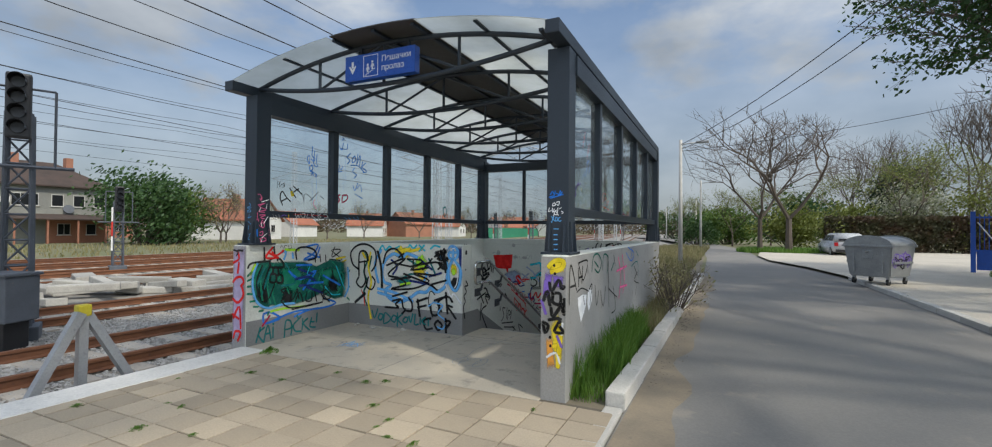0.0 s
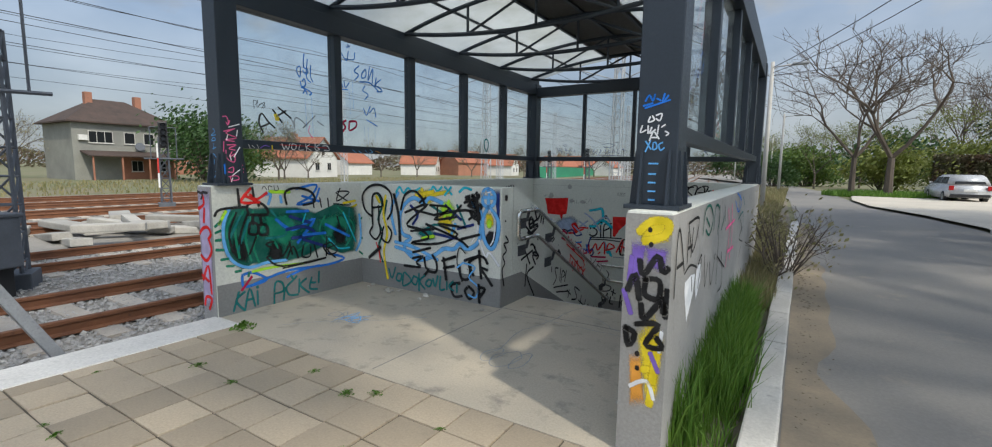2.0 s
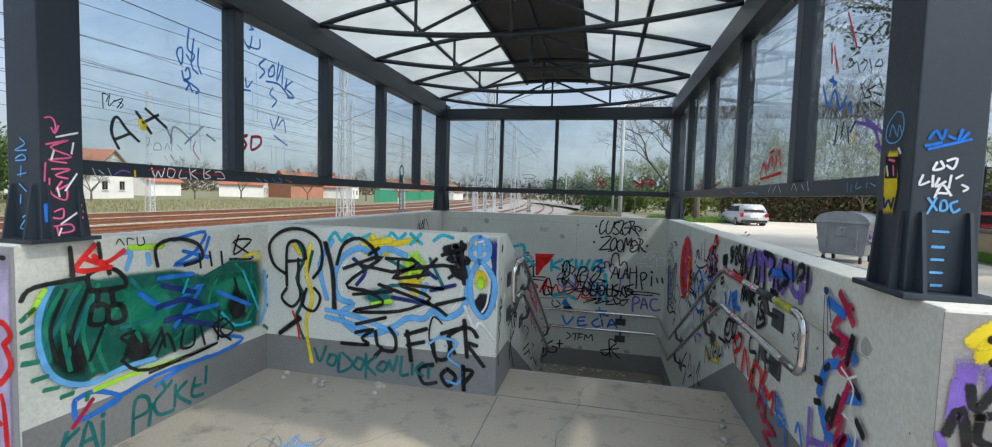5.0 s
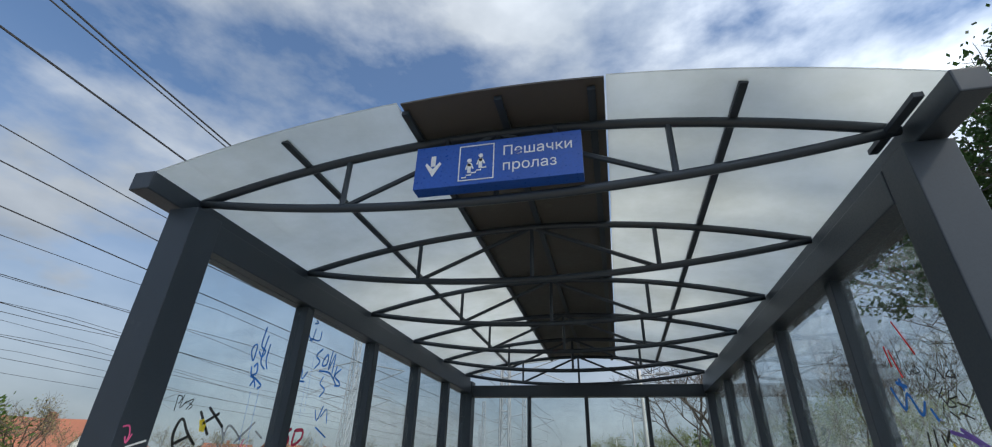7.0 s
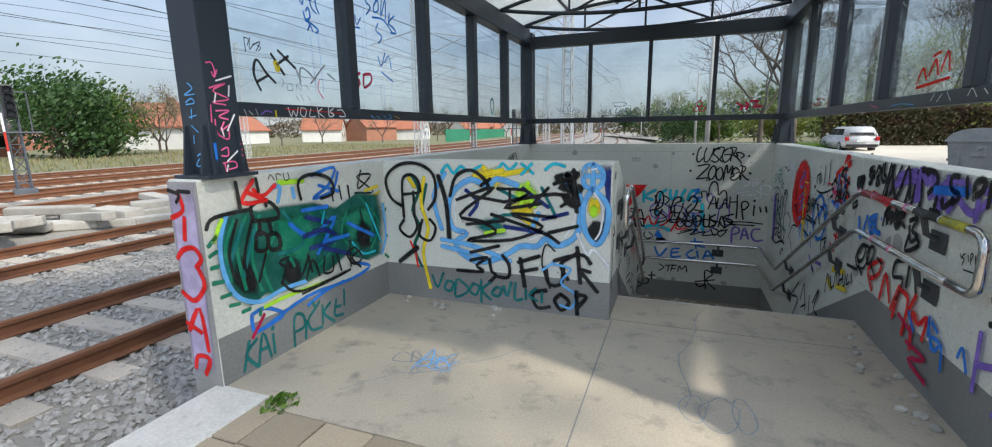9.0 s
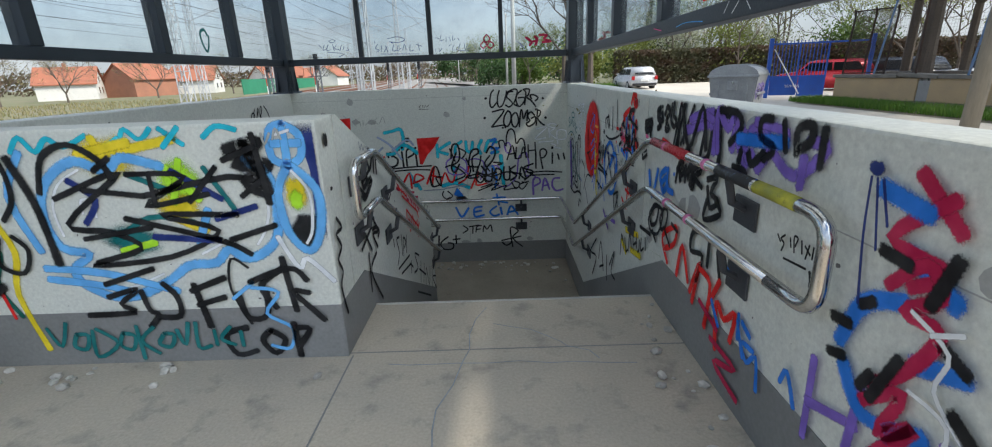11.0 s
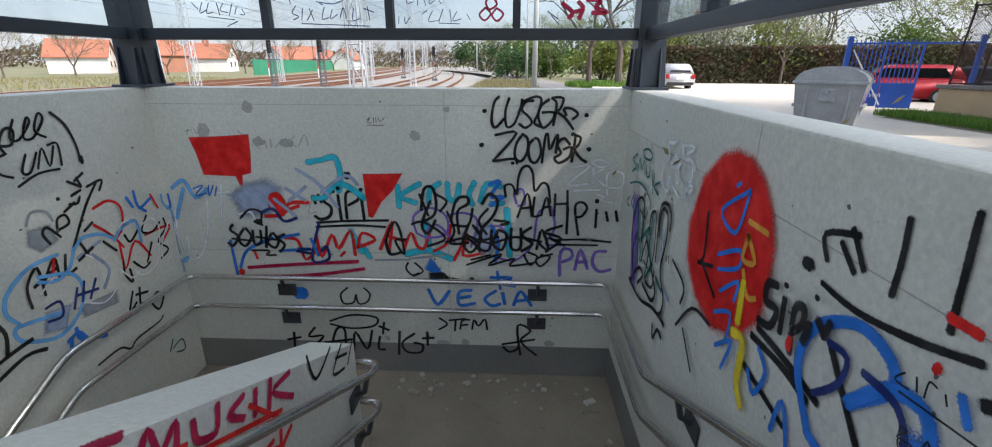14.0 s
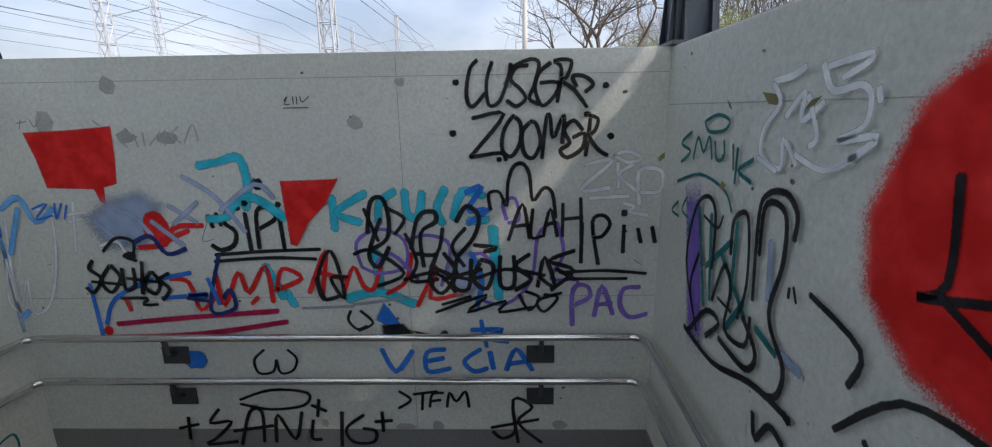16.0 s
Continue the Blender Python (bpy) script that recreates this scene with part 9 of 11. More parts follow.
draw("right", "teal", 0.016, [[(10.40, 0.59), (10.13, 0.66), (9.88, 0.63), (9.80, 0.56)], [(10.37, 0.49), (10.45, 0.43), (10.35, 0.42)], [(10.26, 0.53), (10.31, 0.46), (10.22, 0.44)], [(10.19, 0.44), (10.21, 0.38)]])
draw("right", "teal", 0.030, [[(10.10, 0.51), (9.97, 0.10)], [(9.97, 0.51), (9.92, 0.15)], [(9.85, 0.38), (9.62, 0.20)], [(9.98, 0.28), (9.77, 0.45)], [(9.54, 0.20), (9.41, 0.17)], [(9.76, 0.09), (9.64, 0.25)], [(9.74, 0.53), (9.74, 0.23)]])
draw("right", "haze", 0.030, [[(9.51, 0.52), (9.49, 0.33)], [(9.38, 0.19), (9.28, 0.18)]])
draw("right", "black", 0.026, [[(9.58, 0.29), (9.60, 0.59), (9.56, 0.67), (9.46, 0.69), (9.39, 0.64), (9.39, 0.56)], [(9.57, 0.46), (9.57, 0.62), (9.50, 0.65), (9.44, 0.61), (9.43, 0.47), (9.47, 0.32), (9.45, 0.24), (9.36, 0.15), (9.37, 0.05), (9.44, -0.00)]])
draw("right", "black", 0.024, [[(9.77, 0.40), (9.77, 0.53), (9.69, 0.58), (9.65, 0.51), (9.63, 0.32), (9.67, 0.18)], [(10.07, 0.02), (10.20, 0.24), (10.14, 0.50), (10.02, 0.58), (9.93, 0.52), (9.92, 0.29)], [(10.02, -0.04), (10.13, 0.13), (10.06, 0.31)], [(9.89, 0.16), (9.81, 0.34), (9.74, 0.26), (9.76, 0.09), (9.60, 0.10), (9.58, 0.22)]])
draw("right", "black", 0.030, [[(10.16, -0.09), (9.84, -0.10), (9.54, -0.01), (9.34, 0.01), (9.30, 0.00)], [(10.12, -0.10), (9.94, 0.09), (9.81, 0.09), (9.92, -0.02)], [(9.80, 0.03), (9.58, 0.02), (9.52, 0.11), (9.63, 0.20)], [(9.49, -0.10), (9.46, -0.18), (9.39, -0.08), (9.31, -0.09)]])
draw("right", "black", 0.016, [[(9.38, 0.41), (9.38, 0.38)], [(9.36, 0.42), (9.34, 0.38)], [(10.04, 0.49), (9.90, 0.47), (9.86, 0.53)], [(9.84, 0.19), (9.72, 0.18)]])
blob("right", 9.273, -0.010, 9.337, 0.032, "black", seed=11, fade=0.3)
draw("right", "white", 0.024, [[(9.60, 1.03), (9.50, 1.04), (9.44, 1.06)], [(9.60, 1.02), (9.55, 0.96), (9.63, 0.88), (9.63, 0.79), (9.51, 0.76), (9.51, 0.85), (9.43, 0.78)], [(9.51, 0.92), (9.43, 0.99), (9.43, 0.91), (9.34, 0.96)], [(9.41, 0.98), (9.35, 0.87), (9.38, 0.84)], [(9.36, 1.06), (9.31, 0.99), (9.21, 1.00), (9.17, 0.97), (9.18, 0.90), (9.27, 0.86), (9.13, 0.88), (9.21, 0.82)]])
draw("right", "white", 0.022, [[(9.28, 1.02), (9.20, 1.05), (9.20, 1.07), (9.36, 1.05)], [(9.65, 0.78), (9.53, 0.75)], [(9.44, 0.81), (9.30, 0.78), (9.19, 0.83)], [(9.15, 0.99), (9.14, 0.96)]])
draw("right", "black", 0.022, [[(8.91, 0.82), (8.89, 0.61), (8.95, 0.56), (8.78, 0.61)], [(8.90, 0.58), (8.72, 0.49)], [(9.28, 0.43), (9.07, 0.37), (9.09, 0.26)], [(9.11, 0.12), (8.93, 0.32), (8.72, 0.35)], [(9.01, 0.16), (8.84, 0.02)]])
draw("right", "blue", 0.022, [[(8.57, 1.01), (8.78, 0.87), (8.63, 0.82), (8.57, 1.00)], [(8.75, 0.68), (8.57, 0.77), (8.56, 0.70), (8.73, 0.62)], [(8.68, 0.54), (8.54, 0.65), (8.55, 0.56)], [(8.70, 0.43), (8.56, 0.50), (8.56, 0.37)], [(8.64, 0.30), (8.51, 0.40), (8.56, 0.24)], [(8.68, 1.00), (8.65, 1.02)]])
draw("right", "orange", 0.028, [[(8.54, 0.90), (8.40, 0.90)], [(8.53, 0.85), (8.45, 0.77), (8.54, 0.75), (8.52, 0.85)], [(8.52, 0.71), (8.46, 0.63), (8.40, 0.65)]])
draw("right", "yellow", 0.05, [[(8.52, 0.44), (8.43, 0.45), (8.42, 0.28), (8.36, 0.21)], [(8.50, 0.67), (8.49, 0.50)]], 0.5)
draw("right", "black", 0.034, [[(8.28, 0.76), (8.34, 0.74), (8.33, 0.68), (8.26, 0.68), (8.28, 0.61), (8.36, 0.59)], [(8.23, 0.74), (8.22, 0.62)], [(8.15, 0.59), (8.17, 0.73), (8.13, 0.76), (8.12, 0.71), (8.16, 0.66)], [(8.09, 0.73), (8.10, 0.66)], [(8.06, 0.76), (8.02, 0.73)], [(8.01, 0.78), (8.02, 0.73)]])
blob("right", 8.219, 0.771, 8.254, 0.796, "black", seed=2, fade=0.2)
blob("right", 8.069, 0.806, 8.098, 0.831, "black", seed=3, fade=0.2)
blob("right", 8.140, 0.579, 8.184, 0.655, "red", seed=4, fade=0.4)
draw("right", "black", 0.034, [[(8.37, 0.55), (8.17, 0.54), (8.00, 0.52)], [(8.40, 0.50), (8.18, 0.51), (8.04, 0.49)]])
draw("right", "black", 0.045, [[(6.94, 1.09), (6.80, 1.12)], [(6.94, 1.05), (6.79, 1.10)], [(6.91, 1.03), (6.80, 1.07)], [(6.93, 1.09), (6.91, 1.03)], [(6.82, 1.06), (6.81, 0.98)]], 0.5)
draw("right", "black", 0.030, [[(6.96, 0.93), (6.96, 0.85), (6.87, 0.89)], [(6.94, 0.90), (6.88, 0.92)], [(8.46, 0.37), (8.12, 0.33)], [(8.00, 0.71), (7.82, 0.51)]])
draw("right", "pink", 0.03, [[(6.91, 1.01), (6.86, 1.00)]])
draw("right", "black", 0.040, [[(6.65, 1.18), (6.69, 1.17), (6.69, 1.14), (6.65, 1.13), (6.64, 1.10), (6.69, 1.08)], [(6.62, 1.18), (6.60, 1.13)]])
blob("right", 6.607, 1.200, 6.634, 1.229, "black", seed=10, fade=0.3)
blob("right", 6.730, 0.959, 6.780, 1.021, "black", seed=11, fade=0.4)
draw("right", "red", 0.030, [[(7.45, 0.45), (7.31, 0.40), (7.29, 0.60), (7.19, 0.52)], [(7.36, 0.54), (7.24, 0.53)]])
draw("right", "violet", 0.036, [[(8.09, 0.16), (7.88, 0.04), (7.99, 0.12), (7.64, 0.18)]])
draw("right", "black", 0.024, [[(7.73, 0.40), (7.57, 0.46), (7.64, 0.32), (7.67, 0.26), (7.73, 0.40)], [(7.62, 0.43), (7.57, 0.33)]])
draw("right", "black", 0.008, [[(7.20, 1.24), (7.18, 1.19)], [(7.16, 1.23), (7.16, 1.19)], [(7.13, 1.23), (7.13, 1.19)], [(7.09, 1.23), (7.10, 1.19)]])
draw("right", "black", 0.012, [[(7.72, 0.64), (7.63, 0.59), (7.56, 0.64), (7.44, 0.67)], [(7.36, 0.75), (7.15, 0.76)]])
draw("right", "blue", 0.042, [[(6.79, 0.80), (6.71, 0.65), (6.62, 0.84)], [(6.48, 0.87), (6.57, 0.81), (6.51, 0.73), (6.44, 0.79)], [(6.55, 0.77), (6.48, 0.82)], [(6.45, 0.88), (6.45, 0.77), (6.35, 0.76)]])
blob("right", 6.337, 0.851, 6.367, 0.880, "blue", seed=1, fade=0.3)
draw("right", "black", 0.034, [[(6.64, 1.21), (6.70, 1.18), (6.64, 1.14), (6.66, 1.08)], [(6.61, 1.18), (6.61, 1.13)], [(6.56, 1.17), (6.53, 1.22), (6.48, 1.19), (6.54, 1.14), (6.48, 1.10), (6.54, 1.09), (6.52, 1.16)], [(6.45, 1.24), (6.46, 1.15), (6.40, 1.12), (6.38, 1.16), (6.42, 1.18), (6.42, 1.25)]])
draw("right", "black", 0.028, [[(6.32, 1.25), (6.39, 1.03)], [(6.26, 1.25), (6.36, 1.02)], [(6.15, 1.25), (6.29, 1.04)], [(6.28, 1.25), (6.25, 1.05)]])
draw("right", "black", 0.034, [[(6.04, 1.00), (6.01, 1.11), (5.98, 1.22), (5.94, 1.21), (5.93, 1.12), (5.95, 1.03), (6.03, 1.00)]])
draw("right", "red", 0.05, [[(6.57, 1.02), (6.37, 0.99), (6.23, 0.97)], [(6.26, 1.00), (6.15, 0.99)]], 0.5)
draw("right", "black", 0.040, [[(6.31, 0.90), (6.24, 0.97), (6.24, 0.88), (6.19, 0.94), (6.19, 0.86)], [(6.15, 0.88), (6.14, 0.94), (6.08, 0.91), (6.09, 0.85), (6.13, 0.87)], [(6.29, 0.94), (6.25, 0.85)]])
blob("right", 6.135, 0.977, 6.233, 1.067, "black", seed=6, fade=0.5)
draw("right", "black", 0.030, [[(6.72, 0.53), (6.64, 0.61), (6.56, 0.61), (6.59, 0.51), (6.68, 0.47), (6.72, 0.53)], [(6.52, 0.56), (6.46, 0.64), (6.40, 0.63), (6.42, 0.54), (6.49, 0.50), (6.52, 0.56)], [(6.91, 0.38), (6.68, 0.40)], [(6.65, 0.44), (6.57, 0.39)]])
draw("right", "yellow", 0.05, [[(7.37, 0.11), (7.24, 0.06)], [(7.11, 0.13), (6.87, 0.17)], [(7.27, 0.24), (6.95, 0.30)]], 0.5)
draw("right", "black", 0.022, [[(7.40, -0.02), (7.38, 0.16), (7.29, 0.06)], [(7.28, 0.17), (7.24, 0.07), (7.19, 0.10)], [(7.17, 0.10), (7.15, 0.24), (7.08, 0.15)], [(7.06, 0.25), (7.04, 0.15)], [(6.98, 0.30), (6.96, 0.20)], [(7.05, 0.19), (6.97, 0.24)], [(6.90, 0.28), (6.90, 0.21), (6.93, 0.18)], [(6.86, 0.31), (6.86, 0.22), (6.80, 0.26)], [(6.78, 0.34), (6.76, 0.26)]])
draw("right", "black", 0.026, [[(8.35, -0.22), (8.63, -0.46), (8.33, -0.41), (8.51, -0.68)], [(8.21, -0.38), (8.13, -0.17), (7.99, -0.42)], [(8.16, -0.45), (7.99, -0.36)], [(7.88, -0.22), (7.84, -0.45)], [(7.75, -0.26), (7.59, -0.07), (7.68, -0.29), (7.54, -0.31)]])
draw("right", "violet", 0.045, [[(6.18, 1.18), (6.04, 1.22), (5.92, 1.20)], [(5.85, 1.07), (5.88, 1.24), (5.77, 1.18), (5.72, 1.25), (5.67, 1.12)], [(5.62, 1.12), (5.56, 1.21), (5.45, 1.15), (5.29, 1.08), (5.15, 1.19), (5.24, 1.20)], [(5.56, 1.23), (5.35, 1.21), (5.41, 1.16)], [(5.25, 1.15), (5.25, 1.05)]], 0.5)
draw("right", "black", 0.038, [[(6.32, 1.00), (6.31, 1.25), (6.17, 1.04), (6.04, 1.25), (5.97, 1.06)], [(5.86, 1.25), (5.71, 1.25), (5.66, 1.20), (5.75, 1.12)], [(5.45, 1.25), (5.52, 1.24), (5.51, 1.18), (5.42, 1.15), (5.48, 1.10)], [(5.38, 1.25), (5.35, 1.15)], [(5.29, 1.15), (5.30, 1.23), (5.23, 1.25), (5.23, 1.20), (5.28, 1.17)], [(5.17, 1.25), (5.17, 1.13)]], 0.5)
draw("right", "blue", 0.06, [[(5.68, 1.15), (5.35, 1.18)]], 0.5)
draw("right", "black", 0.032, [[(6.31, 0.83), (6.27, 0.95), (6.18, 0.90), (6.12, 0.97), (6.10, 0.86)], [(6.10, 0.95), (5.99, 0.96), (6.06, 0.91), (5.97, 0.88)], [(5.91, 0.90), (5.87, 0.81), (5.79, 0.86), (5.87, 0.88), (5.82, 0.96), (5.92, 0.93)], [(5.90, 0.84), (5.92, 0.74), (5.76, 0.81), (5.82, 0.86)]])
draw("right", "red", 0.038, [[(6.34, 0.34), (6.45, 0.47), (6.25, 0.59), (6.26, 0.49), (6.40, 0.41)], [(6.19, 0.33), (6.14, 0.52), (6.03, 0.36)], [(6.00, 0.32), (5.91, 0.52), (5.96, 0.28)], [(5.80, 0.23), (5.78, 0.46), (5.91, 0.49)], [(5.67, 0.19), (5.70, 0.41), (5.62, 0.37), (5.53, 0.44), (5.55, 0.30)], [(5.78, 0.36), (5.69, 0.52)]])
draw("right", "black", 0.034, [[(5.90, 0.68), (6.02, 0.64), (6.03, 0.54), (5.89, 0.56), (5.94, 0.41)], [(5.83, 0.66), (5.83, 0.53)], [(5.69, 0.51), (5.74, 0.64), (5.69, 0.64)]])
draw("right", "black", 0.026, [[(6.73, 0.49), (6.61, 0.61), (6.47, 0.61), (6.53, 0.46), (6.67, 0.43), (6.73, 0.49)], [(6.42, 0.52), (6.32, 0.45)], [(6.32, 0.59), (6.22, 0.57)]])
draw("right", "black", 0.009, [[(5.28, 0.88), (5.30, 0.86), (5.28, 0.85), (5.29, 0.82)], [(5.25, 0.88), (5.24, 0.85)], [(5.22, 0.84), (5.23, 0.89), (5.21, 0.89), (5.22, 0.86)], [(5.19, 0.89), (5.18, 0.85)], [(5.17, 0.88), (5.14, 0.86)], [(5.15, 0.89), (5.16, 0.84)], [(5.27, 0.80), (5.15, 0.81)], [(5.32, 0.87), (5.30, 0.85)], [(5.13, 0.89), (5.13, 0.85)]])
draw("right", "blue", 0.030, [[(5.75, 0.40), (5.66, 0.31)], [(5.47, 0.44), (5.40, 0.41)], [(5.50, 0.46), (5.49, 0.35)]])
draw("right", "blue", 0.020, [[(5.66, 0.61), (5.62, 0.60)]])
draw("right", "black", 0.012, [[(5.13, 0.81), (5.12, 0.78), (5.12, 0.76)]])
draw("right", "violet", 0.036, [[(5.04, 0.56), (5.03, 0.27)], [(5.04, 0.40), (4.84, 0.47)], [(4.85, 0.59), (4.86, 0.33)], [(4.72, 0.55), (4.86, 0.24)], [(4.65, 0.55), (4.64, 0.40)], [(4.60, 0.62), (4.60, 0.34)]])
draw("right", "blue", 0.055, [[(4.96, 0.67), (4.90, 0.82), (4.78, 0.88)], [(4.93, 0.62), (4.83, 0.52), (4.65, 0.59)], [(4.80, 1.00), (4.66, 0.93)], [(4.72, 0.75), (4.60, 0.79)], [(4.92, 1.13), (4.77, 1.10)]], 0.5)
draw("right", "crimson", 0.042, [[(4.82, 1.19), (4.69, 1.08)], [(4.72, 1.15), (4.86, 1.02), (4.70, 0.99), (4.78, 0.92)], [(4.84, 0.90), (4.75, 0.99), (4.70, 0.93), (4.78, 0.86), (4.68, 0.85), (4.75, 0.70), (4.83, 0.62)], [(4.84, 0.56), (4.73, 0.66), (4.77, 0.51), (4.68, 0.60), (4.81, 0.38)], [(4.86, 0.33), (4.68, 0.46), (4.78, 0.30), (4.57, 0.34)]])
draw("right", "black", 0.040, [[(5.00, 0.73), (4.93, 0.74)], [(4.91, 0.81), (4.87, 0.84)], [(4.99, 0.62), (4.93, 0.64)], [(4.86, 0.59), (4.83, 0.65)], [(4.88, 0.98), (4.79, 0.97)], [(4.72, 0.90), (4.68, 1.03)], [(4.76, 0.74), (4.82, 0.58)], [(4.61, 0.70), (4.55, 0.66)], [(4.67, 0.83), (4.60, 0.80)]])
draw("right", "navy", 0.010, [[(4.96, 1.15), (4.95, 1.00), (4.92, 0.81)], [(4.94, 1.15), (4.90, 0.97)], [(4.92, 1.15), (4.88, 1.04)]])
blob("right", 4.914, 1.149, 4.982, 1.199, "navy", seed=10, fade=0.4)
draw("right", "white", 0.014, [[(4.76, 0.87), (4.65, 0.82), (4.66, 0.72), (4.57, 0.65)], [(4.70, 0.84), (4.63, 0.88)], [(4.72, 0.68), (4.61, 0.66), (4.62, 0.53)]])
draw("right", "blue", 0.026, [[(5.36, 0.37), (5.45, 0.36), (5.40, 0.30), (5.34, 0.36), (5.31, 0.23)], [(5.18, 0.37), (5.15, 0.43), (5.09, 0.33)], [(5.50, 0.43), (5.43, 0.30)]])
draw("right", "crimson", 0.034, [[(5.72, 0.22), (5.47, 0.21), (5.66, 0.13), (5.43, 0.09)], [(5.87, 0.34), (5.66, 0.29)]])
draw("right", "lime", 0.06, [[(4.55, 0.45), (4.47, 0.45)]], 0.5)
draw("divider", "crimson", 0.030, [[(7.69, 0.61), (7.57, 0.66), (7.57, 0.60), (7.65, 0.53), (7.53, 0.57)], [(7.70, 0.49), (7.76, 0.56), (7.78, 0.47), (7.85, 0.51), (7.83, 0.43)], [(7.91, 0.46), (7.91, 0.39), (7.99, 0.35), (8.02, 0.43)], [(8.15, 0.36), (8.06, 0.35), (8.13, 0.28)], [(8.22, 0.33), (8.19, 0.24)], [(8.32, 0.30), (8.28, 0.19)], [(8.46, 0.23), (8.32, 0.24), (8.46, 0.11)]])
blob("divider", 7.464, 0.651, 7.496, 0.675, "crimson", seed=16, fade=0.2)
draw("divider", "red", 0.028, [[(7.84, 0.30), (7.83, 0.14), (7.92, 0.19), (7.94, 0.06), (8.02, 0.19)], [(7.98, 0.07), (8.10, 0.17), (8.12, 0.01)], [(8.27, 0.05), (8.16, 0.05), (8.22, -0.06)], [(8.33, 0.05), (8.29, -0.11)], [(8.41, -0.00), (8.32, -0.04), (8.39, -0.15)]])
draw("divider", "black", 0.020, [[(8.62, 0.20), (8.68, 0.03), (8.87, 0.08)], [(9.01, 0.01), (8.87, -0.08), (9.02, -0.15)], [(9.16, -0.07), (9.07, -0.16)], [(8.92, -0.02), (9.07, -0.09)]])
draw("divider", "grey", 0.008, [[(7.26, 0.80), (7.28, 0.76)], [(7.29, 0.79), (7.25, 0.78)], [(7.30, 0.78), (7.32, 0.76), (7.29, 0.76)], [(7.32, 0.74), (7.34, 0.77), (7.35, 0.74)]])
draw("divider", "black", 0.030, [[(7.20, 0.58), (7.28, 0.61)]])
blob("divider", 7.399, 0.355, 7.488, 0.440, "black", seed=4, fade=0.3)
draw("divider", "black", 0.050, [[(6.67, 0.90), (6.61, 0.88), (6.63, 0.79), (6.72, 0.82), (6.68, 0.89)], [(6.71, 0.80), (6.83, 0.80), (6.65, 0.72), (6.58, 0.75)]], 0.5)
draw("divider", "black", 0.034, [[(6.74, 0.99), (6.81, 0.87), (6.90, 0.96)], [(6.92, 0.93), (6.90, 0.83)], [(6.98, 0.93), (6.96, 0.81)], [(6.79, 0.96), (6.83, 1.00)]])
draw("divider", "grey", 0.010, [[(6.64, 1.07), (6.65, 1.02), (6.69, 1.05), (6.71, 1.01), (6.75, 1.03)], [(6.77, 1.02), (6.81, 1.00)]])
draw("divider", "black", 0.022, [[(7.44, 0.18), (7.34, 0.19), (7.39, 0.06), (7.30, -0.01)], [(7.52, 0.17), (7.50, 0.00)], [(7.54, -0.03), (7.58, 0.12), (7.67, 0.06), (7.59, 0.03)], [(7.71, 0.10), (7.66, -0.04)], [(7.31, -0.05), (7.77, -0.11)], [(7.40, -0.13), (7.78, -0.20)], [(7.24, 0.23), (7.24, 0.17)]])
draw("divider", "black", 0.024, [[(8.22, -0.29), (8.01, -0.19), (8.11, -0.37), (7.92, -0.35)], [(8.29, -0.38), (8.20, -0.57)], [(8.47, -0.48), (8.35, -0.65)], [(8.18, -0.42), (8.50, -0.62)], [(8.47, -0.72), (8.57, -0.57), (8.68, -0.82), (8.82, -0.66)], [(8.97, -0.71), (8.86, -0.94)], [(9.20, -0.95), (8.95, -0.85), (9.17, -1.10)], [(7.75, -0.18), (7.88, -0.27)], [(7.83, -0.19), (7.79, -0.29)], [(8.01, -0.59), (8.74, -0.99)]])
blob("divider", 6.811, 0.615, 6.852, 0.660, "black", seed=10, fade=0.3)
draw("divider", "black", 0.030, [[(6.65, 0.59), (6.70, 0.59), (6.77, 0.54)], [(6.70, 0.49), (6.79, 0.48), (6.86, 0.43), (6.81, 0.40)]])
draw("divider", "black", 0.022, [[(7.23, 0.55), (7.30, 0.59)]])
blob("divider", 7.428, 0.306, 7.518, 0.410, "black", seed=13, fade=0.4)
draw("divider", "black", 0.028, [[(6.48, 0.59), (6.64, 0.37)], [(6.70, 0.52), (6.43, 0.45)], [(6.74, 0.55), (6.83, 0.44), (6.70, 0.46), (6.78, 0.34)], [(6.56, 0.38), (6.53, 0.13)], [(6.73, 0.32), (6.57, 0.25), (6.76, -0.03)]])
draw("divider", "black", 0.024, [[(6.08, 0.76), (6.14, 0.69), (6.05, 0.68), (6.10, 0.60), (6.03, 0.55), (6.07, 0.47), (6.02, 0.40), (6.06, 0.23)]])
blob("divider", 6.043, 1.114, 6.123, 1.203, "black", seed=16, fade=0.3)
blob("divider", 6.050, 0.903, 6.095, 0.930, "black", seed=17, fade=0.3)
draw("divider", "black", 0.030, [[(6.62, 0.83), (6.82, 0.88)], [(6.49, 0.84), (6.66, 0.72)]])
draw("divider", "red", 0.022, [[(7.55, 0.58), (7.86, 0.42)], [(7.68, 0.47), (8.35, 0.13)], [(7.81, 0.31), (8.29, 0.00)], [(8.16, 0.31), (8.37, 0.06)]])
patch("rend", "violet", [(-1.378, 1.116), (-1.297, 1.126), (-1.333, 0.878), (-1.378, 0.895)], 0.6)
patch("rend", "yellow", [(-1.352, 1.167), (-1.289, 1.231), (-1.196, 1.228), (-1.196, 1.126), (-1.315, 1.100)], 0.5)
patch("rend", "orange", [(-1.365, 0.535), (-1.300, 0.553), (-1.274, 0.291), (-1.350, 0.264)], 0.6)
patch("rend", "violet", [(-1.315, 1.100), (-1.195, 1.092), (-1.211, 0.973), (-1.292, 0.984)], 0.7)
